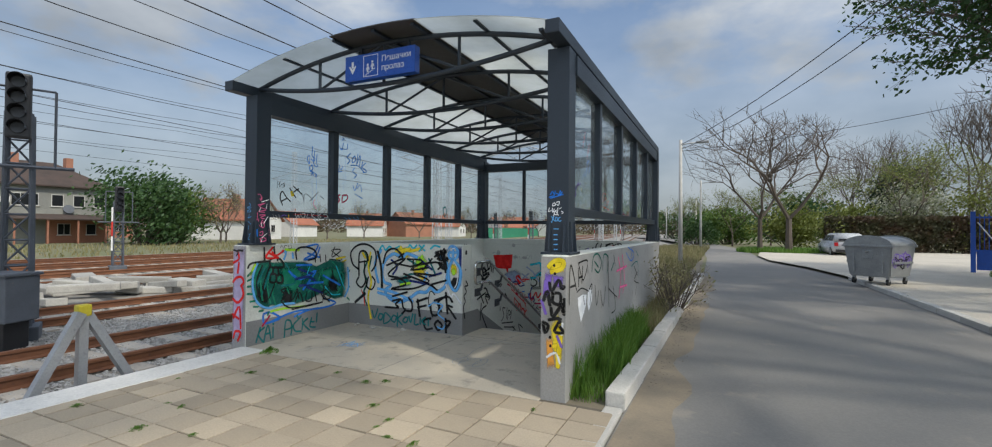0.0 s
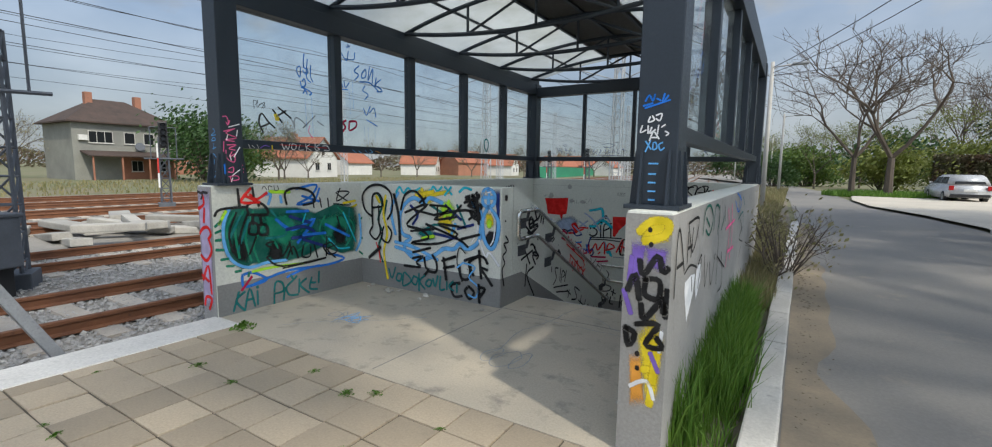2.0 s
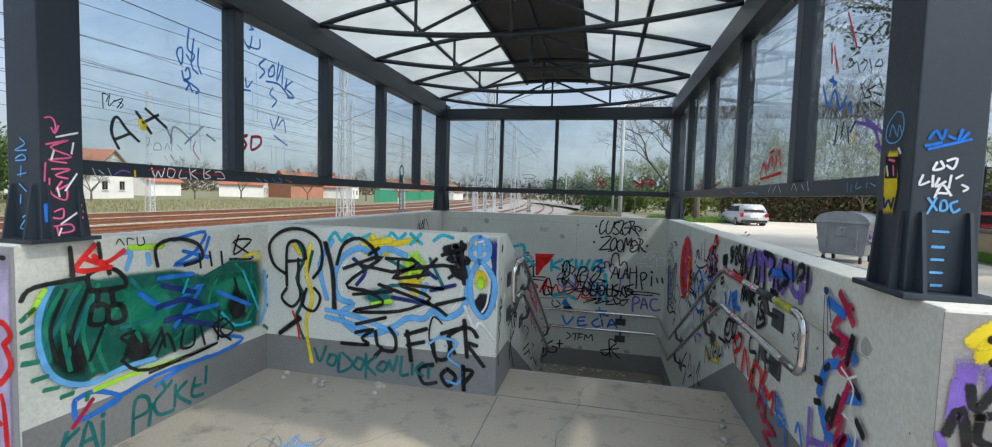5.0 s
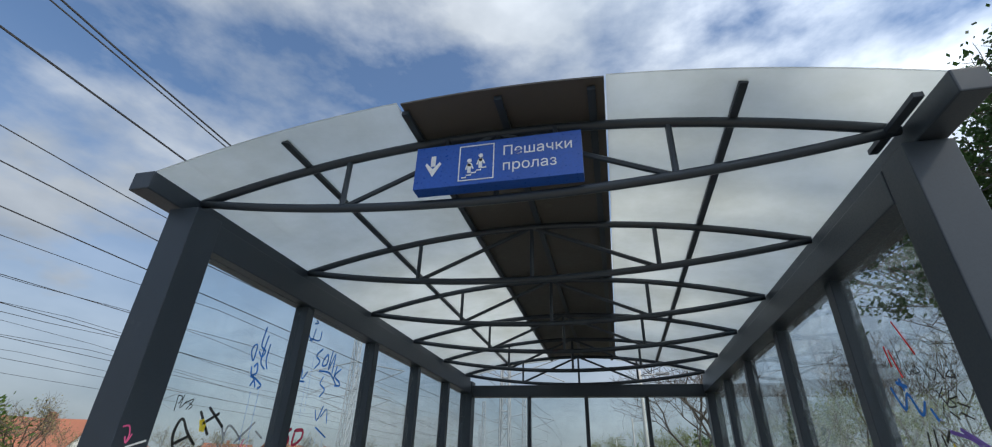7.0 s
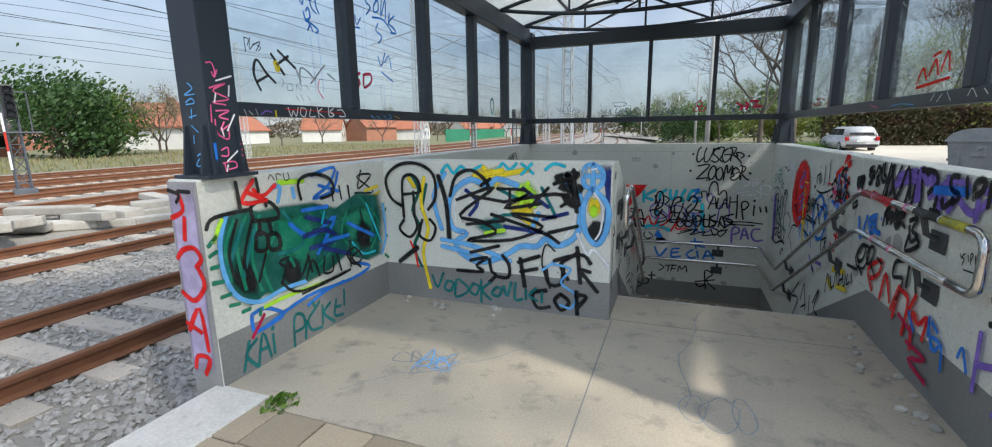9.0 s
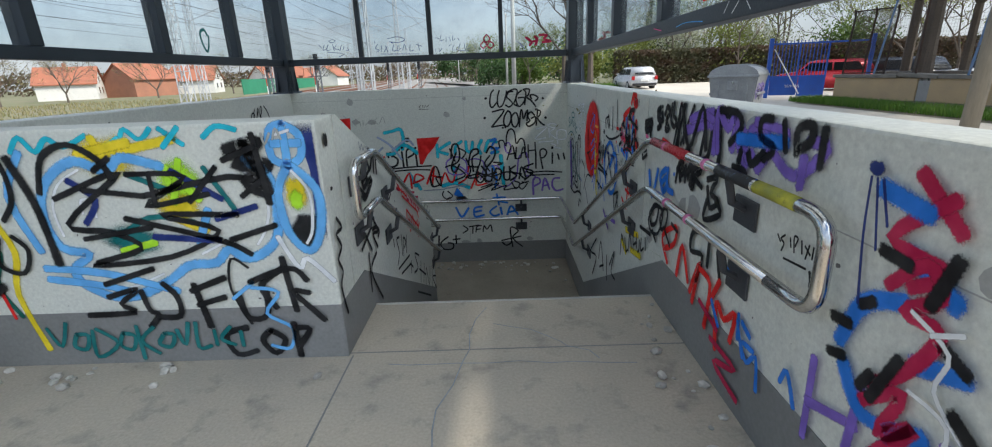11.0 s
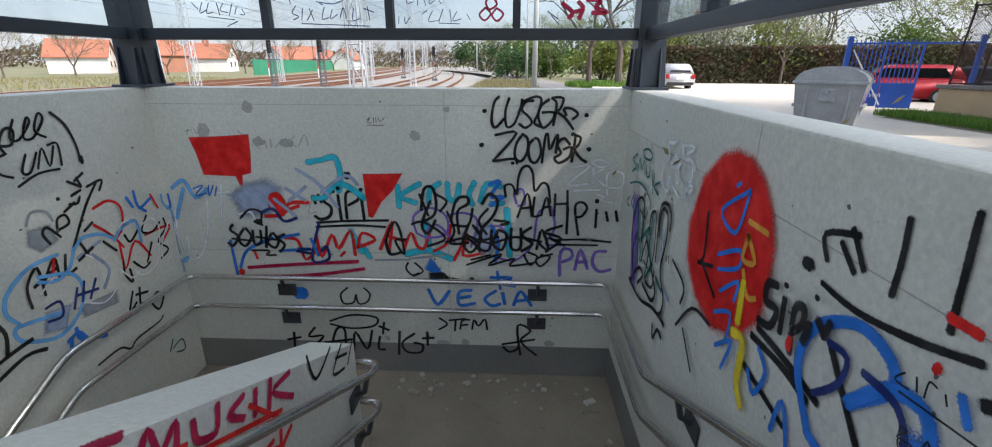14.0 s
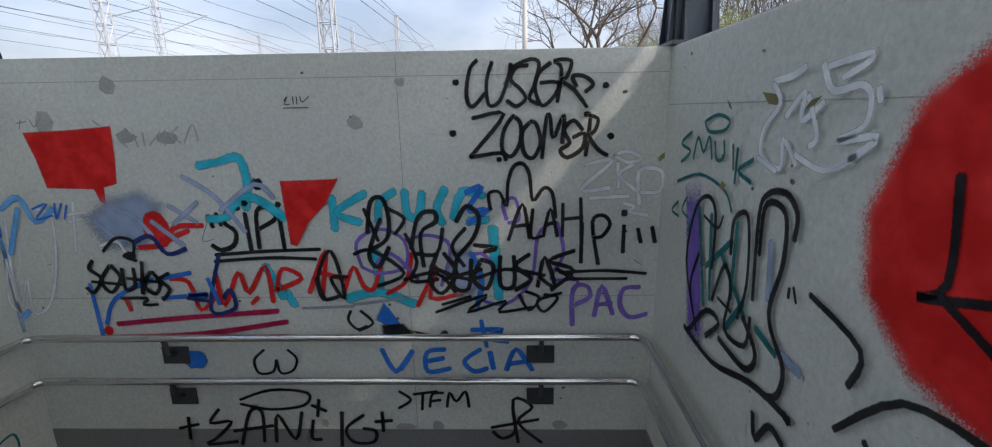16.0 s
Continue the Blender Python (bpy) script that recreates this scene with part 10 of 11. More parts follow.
patch("rend", "yellow", [(-1.332, 0.649), (-1.249, 0.771), (-1.195, 0.636), (-1.214, 0.340), (-1.276, 0.318)], 0.6)
draw("rend", "yellow", 0.045, [[(-1.342, 1.163), (-1.283, 1.220), (-1.206, 1.216), (-1.222, 1.153), (-1.317, 1.119)], [(-1.292, 0.470), (-1.244, 0.463), (-1.252, 0.293)], [(-1.228, 0.573), (-1.243, 0.411)]], 0.5)
draw("rend", "white", 0.022, [[(-1.353, 0.369), (-1.271, 0.415), (-1.232, 0.328)], [(-1.209, 0.680), (-1.218, 0.576)]])
draw("rend", "violet", 0.026, [[(-1.371, 1.040), (-1.380, 0.915)], [(-1.405, 0.865), (-1.363, 0.746)], [(-1.259, 0.564), (-1.217, 0.472)]])
draw("rend", "black", 0.034, [[(-1.332, 1.026), (-1.310, 0.952), (-1.247, 1.052), (-1.220, 0.981), (-1.195, 0.999)], [(-1.386, 0.864), (-1.351, 0.950), (-1.326, 0.825)], [(-1.308, 0.932), (-1.234, 0.933), (-1.235, 0.843), (-1.300, 0.857), (-1.297, 0.934)], [(-1.316, 0.807), (-1.297, 0.730), (-1.223, 0.826), (-1.205, 0.775)], [(-1.337, 0.698), (-1.231, 0.712), (-1.284, 0.604), (-1.206, 0.599), (-1.234, 0.648)], [(-1.389, 0.675), (-1.369, 0.582), (-1.340, 0.647), (-1.389, 0.675)]])
draw("rend", "black", 0.028, [[(-1.218, 0.851), (-1.195, 0.831)], [(-1.195, 0.895), (-1.197, 0.753)]])
blob("rend", -1.303, 1.162, -1.275, 1.194, "black", seed=13, fade=0.2)
blob("rend", -1.295, 1.090, -1.267, 1.123, "black", seed=14, fade=0.2)
blob("rend", -1.337, 0.529, -1.307, 0.565, "black", seed=15, fade=0.2)
blob("rend", -1.334, 0.455, -1.304, 0.491, "black", seed=16, fade=0.2)
draw("glass_l", "black", 0.02, [[(4.772, 1.793), (4.731, 1.882), (4.740, 1.957), (4.770, 1.981), (4.827, 1.912), (4.903, 1.851)], [(4.751, 1.847), (4.848, 1.896)], [(4.885, 2.037), (4.988, 1.912)], [(4.948, 2.067), (5.097, 1.967)], [(4.929, 1.973), (5.039, 2.041)]])
draw("glass_l", "grey", 0.016, [[(5.097, 1.967), (5.139, 1.887)], [(5.130, 1.865), (5.146, 1.973), (5.212, 1.960), (5.293, 1.903)], [(5.241, 1.876), (5.400, 2.020)], [(5.431, 1.964), (5.510, 1.925)]])
patch("glass_l", "yellow", [(4.891, 1.991), (4.928, 2.004), (4.960, 1.961), (4.953, 1.920), (4.910, 1.923)], 0.3)
draw("glass_l", "blue", 0.015, [[(5.283, 2.679), (5.271, 2.542), (5.327, 2.513), (5.301, 2.462), (5.262, 2.495)], [(5.193, 2.519), (5.229, 2.530), (5.222, 2.419), (5.185, 2.474), (5.193, 2.519)], [(5.250, 2.382), (5.276, 2.410), (5.289, 2.347), (5.241, 2.323), (5.224, 2.375)], [(5.236, 2.313), (5.279, 2.300), (5.254, 2.251)], [(5.323, 2.625), (5.302, 2.439), (5.359, 2.386)], [(5.364, 2.570), (5.357, 2.454), (5.387, 2.393)], [(5.257, 2.318), (5.363, 2.273), (5.336, 2.245)], [(5.279, 2.300), (5.308, 2.249)]])
draw("glass_l", "blue", 0.003, [[(5.277, 2.211), (5.290, 1.836)], [(5.358, 2.250), (5.373, 1.820)]])
draw("glass_l", "black", 0.007, [[(4.680, 2.106), (4.683, 2.022)], [(4.680, 2.106), (4.714, 2.101), (4.700, 2.062)], [(4.724, 2.114), (4.715, 2.039), (4.752, 2.082)], [(4.765, 2.036), (4.802, 2.099), (4.745, 2.070)], [(4.775, 2.075), (4.803, 2.062), (4.784, 2.039)]])
draw("glass_l", "grey", 0.006, [[(4.949, 1.888), (4.976, 1.870), (4.955, 1.828)], [(5.013, 1.854), (5.000, 1.812), (5.055, 1.817), (5.044, 1.857), (5.013, 1.854)], [(5.083, 1.819), (5.101, 1.862), (5.121, 1.822)], [(5.140, 1.866), (5.131, 1.814)], [(5.179, 1.861), (5.216, 1.830)], [(5.075, 1.777), (5.105, 1.745)], [(5.123, 1.788), (5.153, 1.748)], [(5.192, 1.785), (5.219, 1.752)]])
draw("glass_l", "pink", 0.01, [[(5.331, 1.907), (5.311, 1.838), (5.363, 1.774)]])
draw("glass_l", "blue", 0.015, [[(5.753, 2.811), (5.793, 2.696)], [(5.789, 2.797), (5.866, 2.717), (5.899, 2.832)], [(5.843, 2.736), (5.979, 2.751), (5.992, 2.835)], [(5.881, 2.905), (5.919, 2.892), (5.867, 2.874)]])
draw("glass_l", "blue", 0.018, [[(6.062, 2.693), (5.984, 2.618), (6.050, 2.580), (5.988, 2.511)], [(6.106, 2.611), (6.164, 2.665), (6.167, 2.581), (6.100, 2.554), (6.106, 2.611)], [(6.232, 2.711), (6.204, 2.534), (6.286, 2.697), (6.275, 2.521)], [(6.346, 2.595), (6.314, 2.472)], [(6.422, 2.584), (6.331, 2.505), (6.427, 2.466)], [(6.379, 2.485), (6.448, 2.440), (6.353, 2.422)], [(6.069, 2.503), (6.240, 2.513), (6.381, 2.427)]])
draw("glass_l", "blue", 0.015, [[(6.154, 2.467), (6.115, 2.403), (6.202, 2.364), (6.144, 2.297)], [(6.123, 2.183), (6.169, 2.105), (6.234, 2.228)], [(6.220, 2.140), (6.297, 2.209), (6.329, 2.097)], [(6.171, 2.050), (6.352, 1.983)]])
draw("glass_l", "blue", 0.015, [[(5.773, 2.486), (5.805, 2.391)], [(5.823, 2.473), (5.841, 2.399), (5.898, 2.464)], [(5.777, 2.370), (5.878, 2.381)]])
draw("glass_l", "blue", 0.003, [[(5.946, 2.608), (5.963, 2.159)], [(5.901, 2.386), (5.912, 2.098)], [(6.132, 1.962), (6.139, 1.796)], [(6.192, 1.968), (6.201, 1.743)], [(6.307, 1.979), (6.315, 1.777)]])
draw("glass_l", "crimson", 0.0275, [[(5.841, 2.011), (5.791, 1.980), (5.829, 1.933), (5.788, 1.878)], [(5.893, 2.002), (5.889, 1.897), (5.994, 1.949), (5.992, 2.013), (5.893, 2.002)]])
draw("rail_l", "white", 0.009, [[(4.945, 1.688), (4.969, 1.629), (4.990, 1.670), (5.014, 1.631), (5.039, 1.693)], [(5.067, 1.694), (5.116, 1.683), (5.098, 1.633), (5.059, 1.644), (5.067, 1.694)], [(5.165, 1.690), (5.147, 1.634), (5.208, 1.635)], [(5.231, 1.701), (5.244, 1.627)], [(5.285, 1.695), (5.243, 1.667), (5.303, 1.629)], [(5.356, 1.707), (5.358, 1.639), (5.415, 1.650), (5.369, 1.675), (5.414, 1.700)], [(5.455, 1.688), (5.516, 1.690), (5.549, 1.644), (5.475, 1.642)]])
draw("rail_l", "red", 0.006, [[(4.923, 1.676), (5.155, 1.676), (5.517, 1.666)]])
draw("rail_l", "yellow", 0.014, [[(4.832, 1.664), (4.833, 1.626)]])
draw("rail_l", "violet", 0.010, [[(4.705, 1.634), (4.753, 1.661), (4.800, 1.652)]])
draw("rail_l", "pale", 0.007, [[(4.580, 1.665), (4.599, 1.620)], [(4.615, 1.656), (4.644, 1.632)], [(4.668, 1.669), (4.687, 1.622)]])
draw("rail_l", "sky", 0.007, [[(5.892, 1.662), (5.955, 1.627)], [(5.985, 1.654), (6.034, 1.629)], [(6.090, 1.668), (6.133, 1.630)], [(6.174, 1.676), (6.219, 1.643), (6.150, 1.631)]])
draw("rail_l", "orange", 0.008, [[(6.272, 1.661), (6.356, 1.640)]])
draw("glass_r", "black", 0.008, [[(5.092, 2.269), (5.063, 2.214)], [(5.037, 2.270), (5.000, 2.245), (5.031, 2.213)], [(4.984, 2.256), (4.958, 2.204)], [(4.900, 2.233), (4.933, 2.213), (4.871, 2.197), (4.885, 2.229)], [(5.051, 2.165), (5.007, 2.094)], [(4.998, 2.168), (5.050, 2.134)], [(4.957, 2.153), (4.976, 2.118), (4.916, 2.120)], [(4.884, 2.142), (4.859, 2.094)], [(5.034, 2.108), (5.049, 2.071)], [(4.981, 2.119), (5.006, 2.085), (4.945, 2.082), (4.981, 2.119)], [(4.931, 2.094), (4.859, 2.065)], [(5.060, 2.064), (5.048, 2.024)], [(5.006, 2.063), (4.954, 2.024)], [(4.930, 2.049), (4.858, 2.016)]])
draw("glass_r", "black", 0.006, [[(5.309, 2.343), (5.274, 2.265)], [(5.244, 2.342), (5.229, 2.271), (5.180, 2.292)], [(5.151, 2.300), (5.180, 2.269), (5.121, 2.267), (5.151, 2.300)]])
draw("glass_r", "red", 0.015, [[(5.381, 2.451), (5.364, 2.340)], [(5.345, 2.423), (5.294, 2.270)], [(5.218, 2.552), (5.111, 2.354)]])
draw("glass_r", "blue", 0.021, [[(5.341, 2.264), (5.319, 2.207)], [(5.375, 2.254), (5.292, 2.218)], [(5.447, 2.234), (5.371, 2.112), (5.305, 2.187), (5.237, 2.072), (5.176, 2.127)], [(5.146, 2.089), (5.115, 2.035)]])
draw("glass_r", "violet", 0.02, [[(5.058, 1.979), (4.903, 1.928), (4.831, 1.820), (4.801, 1.859)], [(4.978, 1.983), (4.810, 1.888)], [(4.877, 1.853), (4.800, 1.795)]])
draw("glass_r", "black", 0.016, [[(5.247, 1.990), (5.271, 1.891)], [(5.185, 1.997), (5.202, 1.917)], [(5.137, 1.968), (5.123, 1.893)], [(5.069, 1.981), (5.113, 1.939)]])
draw("glass_r", "yellow", 0.014, [[(5.083, 1.888), (5.067, 1.927)]])
draw("glass_r", "red", 0.0225, [[(6.442, 1.782), (6.378, 1.877), (6.309, 1.801)], [(6.285, 1.824), (6.214, 1.913), (6.163, 1.818)], [(6.128, 1.838), (6.076, 1.947), (6.027, 1.833)], [(6.441, 1.758), (6.015, 1.788)], [(6.252, 1.939), (6.168, 1.955)]])
draw("rail_r", "white", 0.006, [[(6.089, 1.657), (6.045, 1.701)], [(6.009, 1.648), (5.956, 1.691)], [(5.903, 1.698), (5.849, 1.647)], [(5.677, 1.663), (5.643, 1.701), (5.589, 1.654)], [(5.532, 1.692), (5.490, 1.661)], [(5.452, 1.708), (5.428, 1.654)]])
draw("rail_r", "sky", 0.006, [[(4.998, 1.688), (4.997, 1.645)], [(4.961, 1.675), (4.960, 1.645)], [(4.910, 1.686), (4.919, 1.657), (4.870, 1.665)], [(4.823, 1.684), (4.831, 1.656)], [(4.800, 1.678), (4.755, 1.664)], [(6.681, 1.649), (6.526, 1.659), (6.314, 1.644)]])
draw("rail_r", "pink", 0.008, [[(7.092, 1.673), (6.939, 1.650)]])
patch("post_ri", "yellow", [(4.514, 1.793), (4.453, 1.788), (4.440, 1.647), (4.459, 1.553), (4.521, 1.550), (4.535, 1.721)], 0.2)
patch("post_ri", "black", [(4.529, 1.770), (4.449, 1.764), (4.448, 1.682), (4.527, 1.684)], 0.1)
draw("post_ri", "sky", 0.006, [[(4.480, 1.929), (4.527, 1.892), (4.538, 1.844), (4.507, 1.817), (4.454, 1.823), (4.431, 1.867), (4.445, 1.916), (4.480, 1.929)], [(4.515, 1.842), (4.501, 1.884), (4.472, 1.842)], [(4.465, 1.836), (4.458, 1.878), (4.437, 1.838)]])
draw("post_ri", "pink", 0.010, [[(4.506, 1.756), (4.470, 1.747)], [(4.477, 1.730), (4.469, 1.695)]])
draw("post_ri", "white", 0.012, [[(4.453, 1.793), (4.436, 1.773)], [(4.517, 1.732), (4.505, 1.696)]])
draw("post_ri", "navy", 0.012, [[(4.518, 1.611), (4.510, 1.575), (4.489, 1.604), (4.467, 1.572)], [(4.457, 1.612), (4.467, 1.576)]])
draw("post_rf", "blue", 0.011, [[(-1.392, 1.815), (-1.373, 1.844), (-1.354, 1.815), (-1.345, 1.848)], [(-1.335, 1.826), (-1.316, 1.815)], [(-1.297, 1.848), (-1.306, 1.804), (-1.279, 1.837)], [(-1.402, 1.792), (-1.354, 1.804)], [(-1.392, 1.781), (-1.269, 1.815)]])
draw("post_rf", "white", 0.009, [[(-1.363, 1.737), (-1.372, 1.710), (-1.343, 1.719), (-1.353, 1.741)], [(-1.334, 1.742), (-1.306, 1.749), (-1.315, 1.715), (-1.334, 1.726)], [(-1.401, 1.692), (-1.410, 1.658), (-1.381, 1.670)], [(-1.372, 1.692), (-1.371, 1.652)], [(-1.353, 1.682), (-1.362, 1.653), (-1.334, 1.671)], [(-1.319, 1.693), (-1.324, 1.649)], [(-1.305, 1.682), (-1.287, 1.694)], [(-1.286, 1.661), (-1.268, 1.650), (-1.281, 1.639)], [(-1.362, 1.615), (-1.343, 1.660), (-1.314, 1.623)], [(-1.356, 1.631), (-1.324, 1.631)]])
draw("post_rf", "sky", 0.009, [[(-1.381, 1.614), (-1.352, 1.571)], [(-1.356, 1.615), (-1.380, 1.559)], [(-1.342, 1.604), (-1.342, 1.571), (-1.323, 1.578), (-1.329, 1.605), (-1.342, 1.604)], [(-1.295, 1.605), (-1.314, 1.594), (-1.304, 1.566), (-1.286, 1.579)]])
draw("post_rf", "sky", 0.010, [[(-1.359, 1.499), (-1.313, 1.498)], [(-1.358, 1.445), (-1.322, 1.445)], [(-1.358, 1.401), (-1.321, 1.401)], [(-1.358, 1.356), (-1.321, 1.356)], [(-1.353, 1.311), (-1.321, 1.312)]])
patch("outer", "white", [(4.55, 0.86), (4.73, 0.87), (4.89, 0.85), (4.85, 0.73), (4.67, 0.59), (4.55, 0.80)], 0.15)
patch("outer", "white", [(4.92, 0.90), (5.10, 0.88), (5.10, 0.76), (4.96, 0.66), (4.89, 0.75)], 0.2)
draw("outer", "black", 0.022, [[(4.28, 0.83), (4.29, 1.11), (4.35, 1.16), (4.51, 0.93)], [(4.31, 0.98), (4.48, 0.98)], [(4.58, 1.13), (4.58, 0.96)], [(4.72, 1.14), (4.69, 0.98)], [(4.58, 1.04), (4.72, 1.04)]])
draw("outer", "black", 0.018, [[(4.57, 1.18), (4.91, 1.18), (4.74, 1.00), (4.57, 1.18)]])
draw("outer", "green", 0.022, [[(5.08, 1.06), (5.14, 1.21), (5.35, 1.23), (5.51, 1.13), (5.37, 1.03), (5.20, 1.08)], [(5.19, 1.16), (5.36, 1.09)], [(5.57, 1.04), (5.62, 1.21), (5.85, 1.17), (5.80, 0.99)], [(6.02, 1.00), (6.18, 1.09)]])
draw("outer", "black", 0.016, [[(4.52, 0.91), (4.69, 0.93), (4.92, 0.88)], [(4.75, 0.85), (4.79, 0.76)], [(4.93, 0.87), (5.09, 0.93), (5.00, 0.73)], [(5.21, 0.91), (5.29, 0.68), (5.38, 0.83)], [(5.46, 0.82), (5.60, 0.63), (5.73, 0.85)], [(5.90, 0.58), (5.85, 1.20)], [(6.13, 0.80), (6.30, 0.51), (6.06, 0.48)], [(5.88, 0.80), (6.39, 0.63)]])
draw("outer", "pink", 0.032, [[(6.46, 1.14), (6.64, 0.88), (6.51, 0.61)], [(6.73, 1.16), (6.89, 0.85), (6.78, 0.64)], [(6.36, 0.97), (7.05, 0.99)], [(6.57, 0.74), (7.08, 0.72)]])
draw("outer", "blue", 0.018, [[(7.16, 1.25), (7.67, 1.15), (7.42, 1.04), (7.02, 1.18)], [(7.50, 1.24), (7.42, 1.08)]])
draw("outer", "teal", 0.016, [[(7.84, 1.18), (8.09, 1.08)], [(7.44, 0.96), (7.98, 1.00), (8.14, 0.73)]])
draw("outer", "black", 0.016, [[(7.70, 0.94), (8.01, 0.78)], [(8.00, 0.83), (7.68, 0.73), (8.15, 0.64)], [(7.92, 0.62), (7.82, 0.50)], [(6.17, 1.18), (6.25, 1.05)]])
draw("glass_f", "navy", 0.0075, [[(-4.842, 1.897), (-4.796, 1.846)], [(-4.758, 1.894), (-4.786, 1.821), (-4.727, 1.844)], [(-4.695, 1.936), (-4.638, 1.954), (-4.600, 1.933), (-4.657, 1.916), (-4.695, 1.936)], [(-4.705, 1.893), (-4.733, 1.819), (-4.677, 1.827)], [(-4.642, 1.891), (-4.629, 1.806)], [(-4.589, 1.889), (-4.621, 1.840), (-4.561, 1.823)], [(-4.520, 1.886), (-4.554, 1.803)], [(-4.489, 1.861), (-4.510, 1.812)], [(-4.448, 1.849), (-4.430, 1.809), (-4.467, 1.810)], [(-4.494, 1.761), (-4.582, 1.724)], [(-4.728, 1.794), (-4.518, 1.772)]])
draw("glass_f", "navy", 0.0075, [[(-4.063, 1.920), (-4.058, 1.886)], [(-4.019, 1.870), (-4.054, 1.821), (-4.005, 1.795), (-4.047, 1.771)], [(-3.968, 1.853), (-3.983, 1.769)], [(-3.915, 1.852), (-3.887, 1.766)], [(-3.890, 1.841), (-3.940, 1.768)], [(-3.829, 1.888), (-3.805, 1.877)], [(-3.796, 1.862), (-3.820, 1.779), (-3.766, 1.787)], [(-3.735, 1.846), (-3.757, 1.777), (-3.698, 1.810)], [(-3.680, 1.784), (-3.648, 1.857), (-3.632, 1.782)], [(-3.569, 1.855), (-3.581, 1.771), (-3.526, 1.779)], [(-3.461, 1.866), (-3.447, 1.766)], [(-3.489, 1.852), (-3.413, 1.825)], [(-3.987, 1.744), (-3.453, 1.726)], [(-3.874, 1.939), (-3.739, 1.958), (-3.639, 1.921), (-3.724, 1.885), (-3.854, 1.899)]])
draw("glass_f", "navy", 0.00625, [[(-3.214, 1.926), (-3.163, 1.915)], [(-3.131, 1.963), (-3.155, 1.890), (-3.101, 1.898)], [(-3.065, 1.936), (-3.072, 1.873)], [(-3.028, 1.935), (-3.008, 1.871)], [(-2.974, 1.948), (-2.980, 1.884), (-2.941, 1.908)], [(-2.908, 1.916), (-2.890, 1.882)], [(-3.219, 1.794), (-3.225, 1.744)], [(-3.176, 1.792), (-3.171, 1.742), (-3.134, 1.791)], [(-3.041, 1.812), (-3.001, 1.836)], [(-2.958, 1.835), (-2.992, 1.761), (-2.911, 1.768)], [(-2.877, 1.847), (-2.912, 1.758)], [(-2.824, 1.845), (-2.816, 1.755)], [(-2.772, 1.828), (-2.804, 1.765), (-2.739, 1.778)], [(-2.694, 1.811), (-2.670, 1.770)], [(-2.913, 1.748), (-2.753, 1.743)]])
draw("glass_f", "crimson", 0.0175, [[(-2.509, 1.942), (-2.549, 1.895), (-2.521, 1.845), (-2.465, 1.882), (-2.509, 1.942)], [(-2.552, 1.856), (-2.598, 1.808), (-2.558, 1.767), (-2.512, 1.815), (-2.552, 1.856)], [(-2.467, 1.853), (-2.502, 1.804), (-2.462, 1.763), (-2.416, 1.812), (-2.467, 1.853)]])
draw("glass_f", "crimson", 0.035, [[(-1.972, 1.885), (-1.893, 1.824), (-1.920, 1.785)], [(-1.893, 1.824), (-1.813, 1.846), (-1.850, 1.896)], [(-1.786, 1.909), (-1.680, 1.905), (-1.722, 1.858), (-1.627, 1.825), (-1.744, 1.819)], [(-1.813, 1.846), (-1.840, 1.782)]])
draw("glass_f", "navy", 0.0075, [[(-2.079, 1.830), (-2.001, 1.778)], [(-2.053, 1.804), (-1.991, 1.738)]])
draw("post_li", "pink", 0.010, [[(4.312, 1.905), (4.345, 1.910), (4.361, 1.871), (4.356, 1.838)], [(4.341, 1.859), (4.356, 1.832), (4.375, 1.873)], [(4.315, 1.771), (4.422, 1.803), (4.335, 1.757), (4.433, 1.716), (4.323, 1.693), (4.410, 1.682)], [(4.338, 1.646), (4.426, 1.650), (4.354, 1.615), (4.413, 1.600)], [(4.326, 1.599), (4.333, 1.520), (4.401, 1.487), (4.408, 1.552)], [(4.310, 1.677), (4.304, 1.583)], [(4.383, 1.584), (4.356, 1.536), (4.413, 1.568)]])
draw("post_li", "pink", 0.011, [[(4.345, 1.425), (4.387, 1.439), (4.383, 1.391), (4.337, 1.394)], [(4.333, 1.347), (4.419, 1.356), (4.435, 1.322), (4.376, 1.311)], [(4.355, 1.345), (4.363, 1.300)]])
draw("post_li", "white", 0.011, [[(4.362, 1.813), (4.467, 1.848)], [(4.350, 1.742), (4.337, 1.694)], [(4.444, 1.792), (4.433, 1.732)], [(4.458, 1.628), (4.399, 1.535)], [(4.361, 1.552), (4.371, 1.504)], [(4.457, 1.419), (4.375, 1.359)], [(4.363, 1.300), (4.376, 1.337)]])
draw("post_li", "pink", 0.007, [[(4.478, 1.461), (4.478, 1.451)], [(4.485, 1.428), (4.486, 1.418)], [(4.483, 1.394), (4.483, 1.384)]])
patch("post_li", "blue", [(4.294, 1.468), (4.318, 1.480), (4.330, 1.442), (4.315, 1.364), (4.299, 1.366)], 0.3)
draw("post_lf", "sky", 0.008, [[(-5.383, 1.799), (-5.350, 1.768), (-5.416, 1.736), (-5.337, 1.737)], [(-5.414, 1.695), (-5.368, 1.715), (-5.347, 1.690), (-5.414, 1.683)], [(-5.403, 1.611), (-5.344, 1.622)], [(-5.377, 1.658), (-5.383, 1.602)], [(-5.393, 1.565), (-5.345, 1.528)], [(-5.383, 1.509), (-5.389, 1.465)], [(-5.375, 1.394), (-5.348, 1.404), (-5.353, 1.342), (-5.392, 1.340), (-5.362, 1.379)]])
patch("far", "red", [(-3.58, 0.58), (-3.24, 0.59), (-3.33, 0.44), (-3.44, 0.33), (-3.52, 0.19), (-3.56, 0.20)], 0.06)
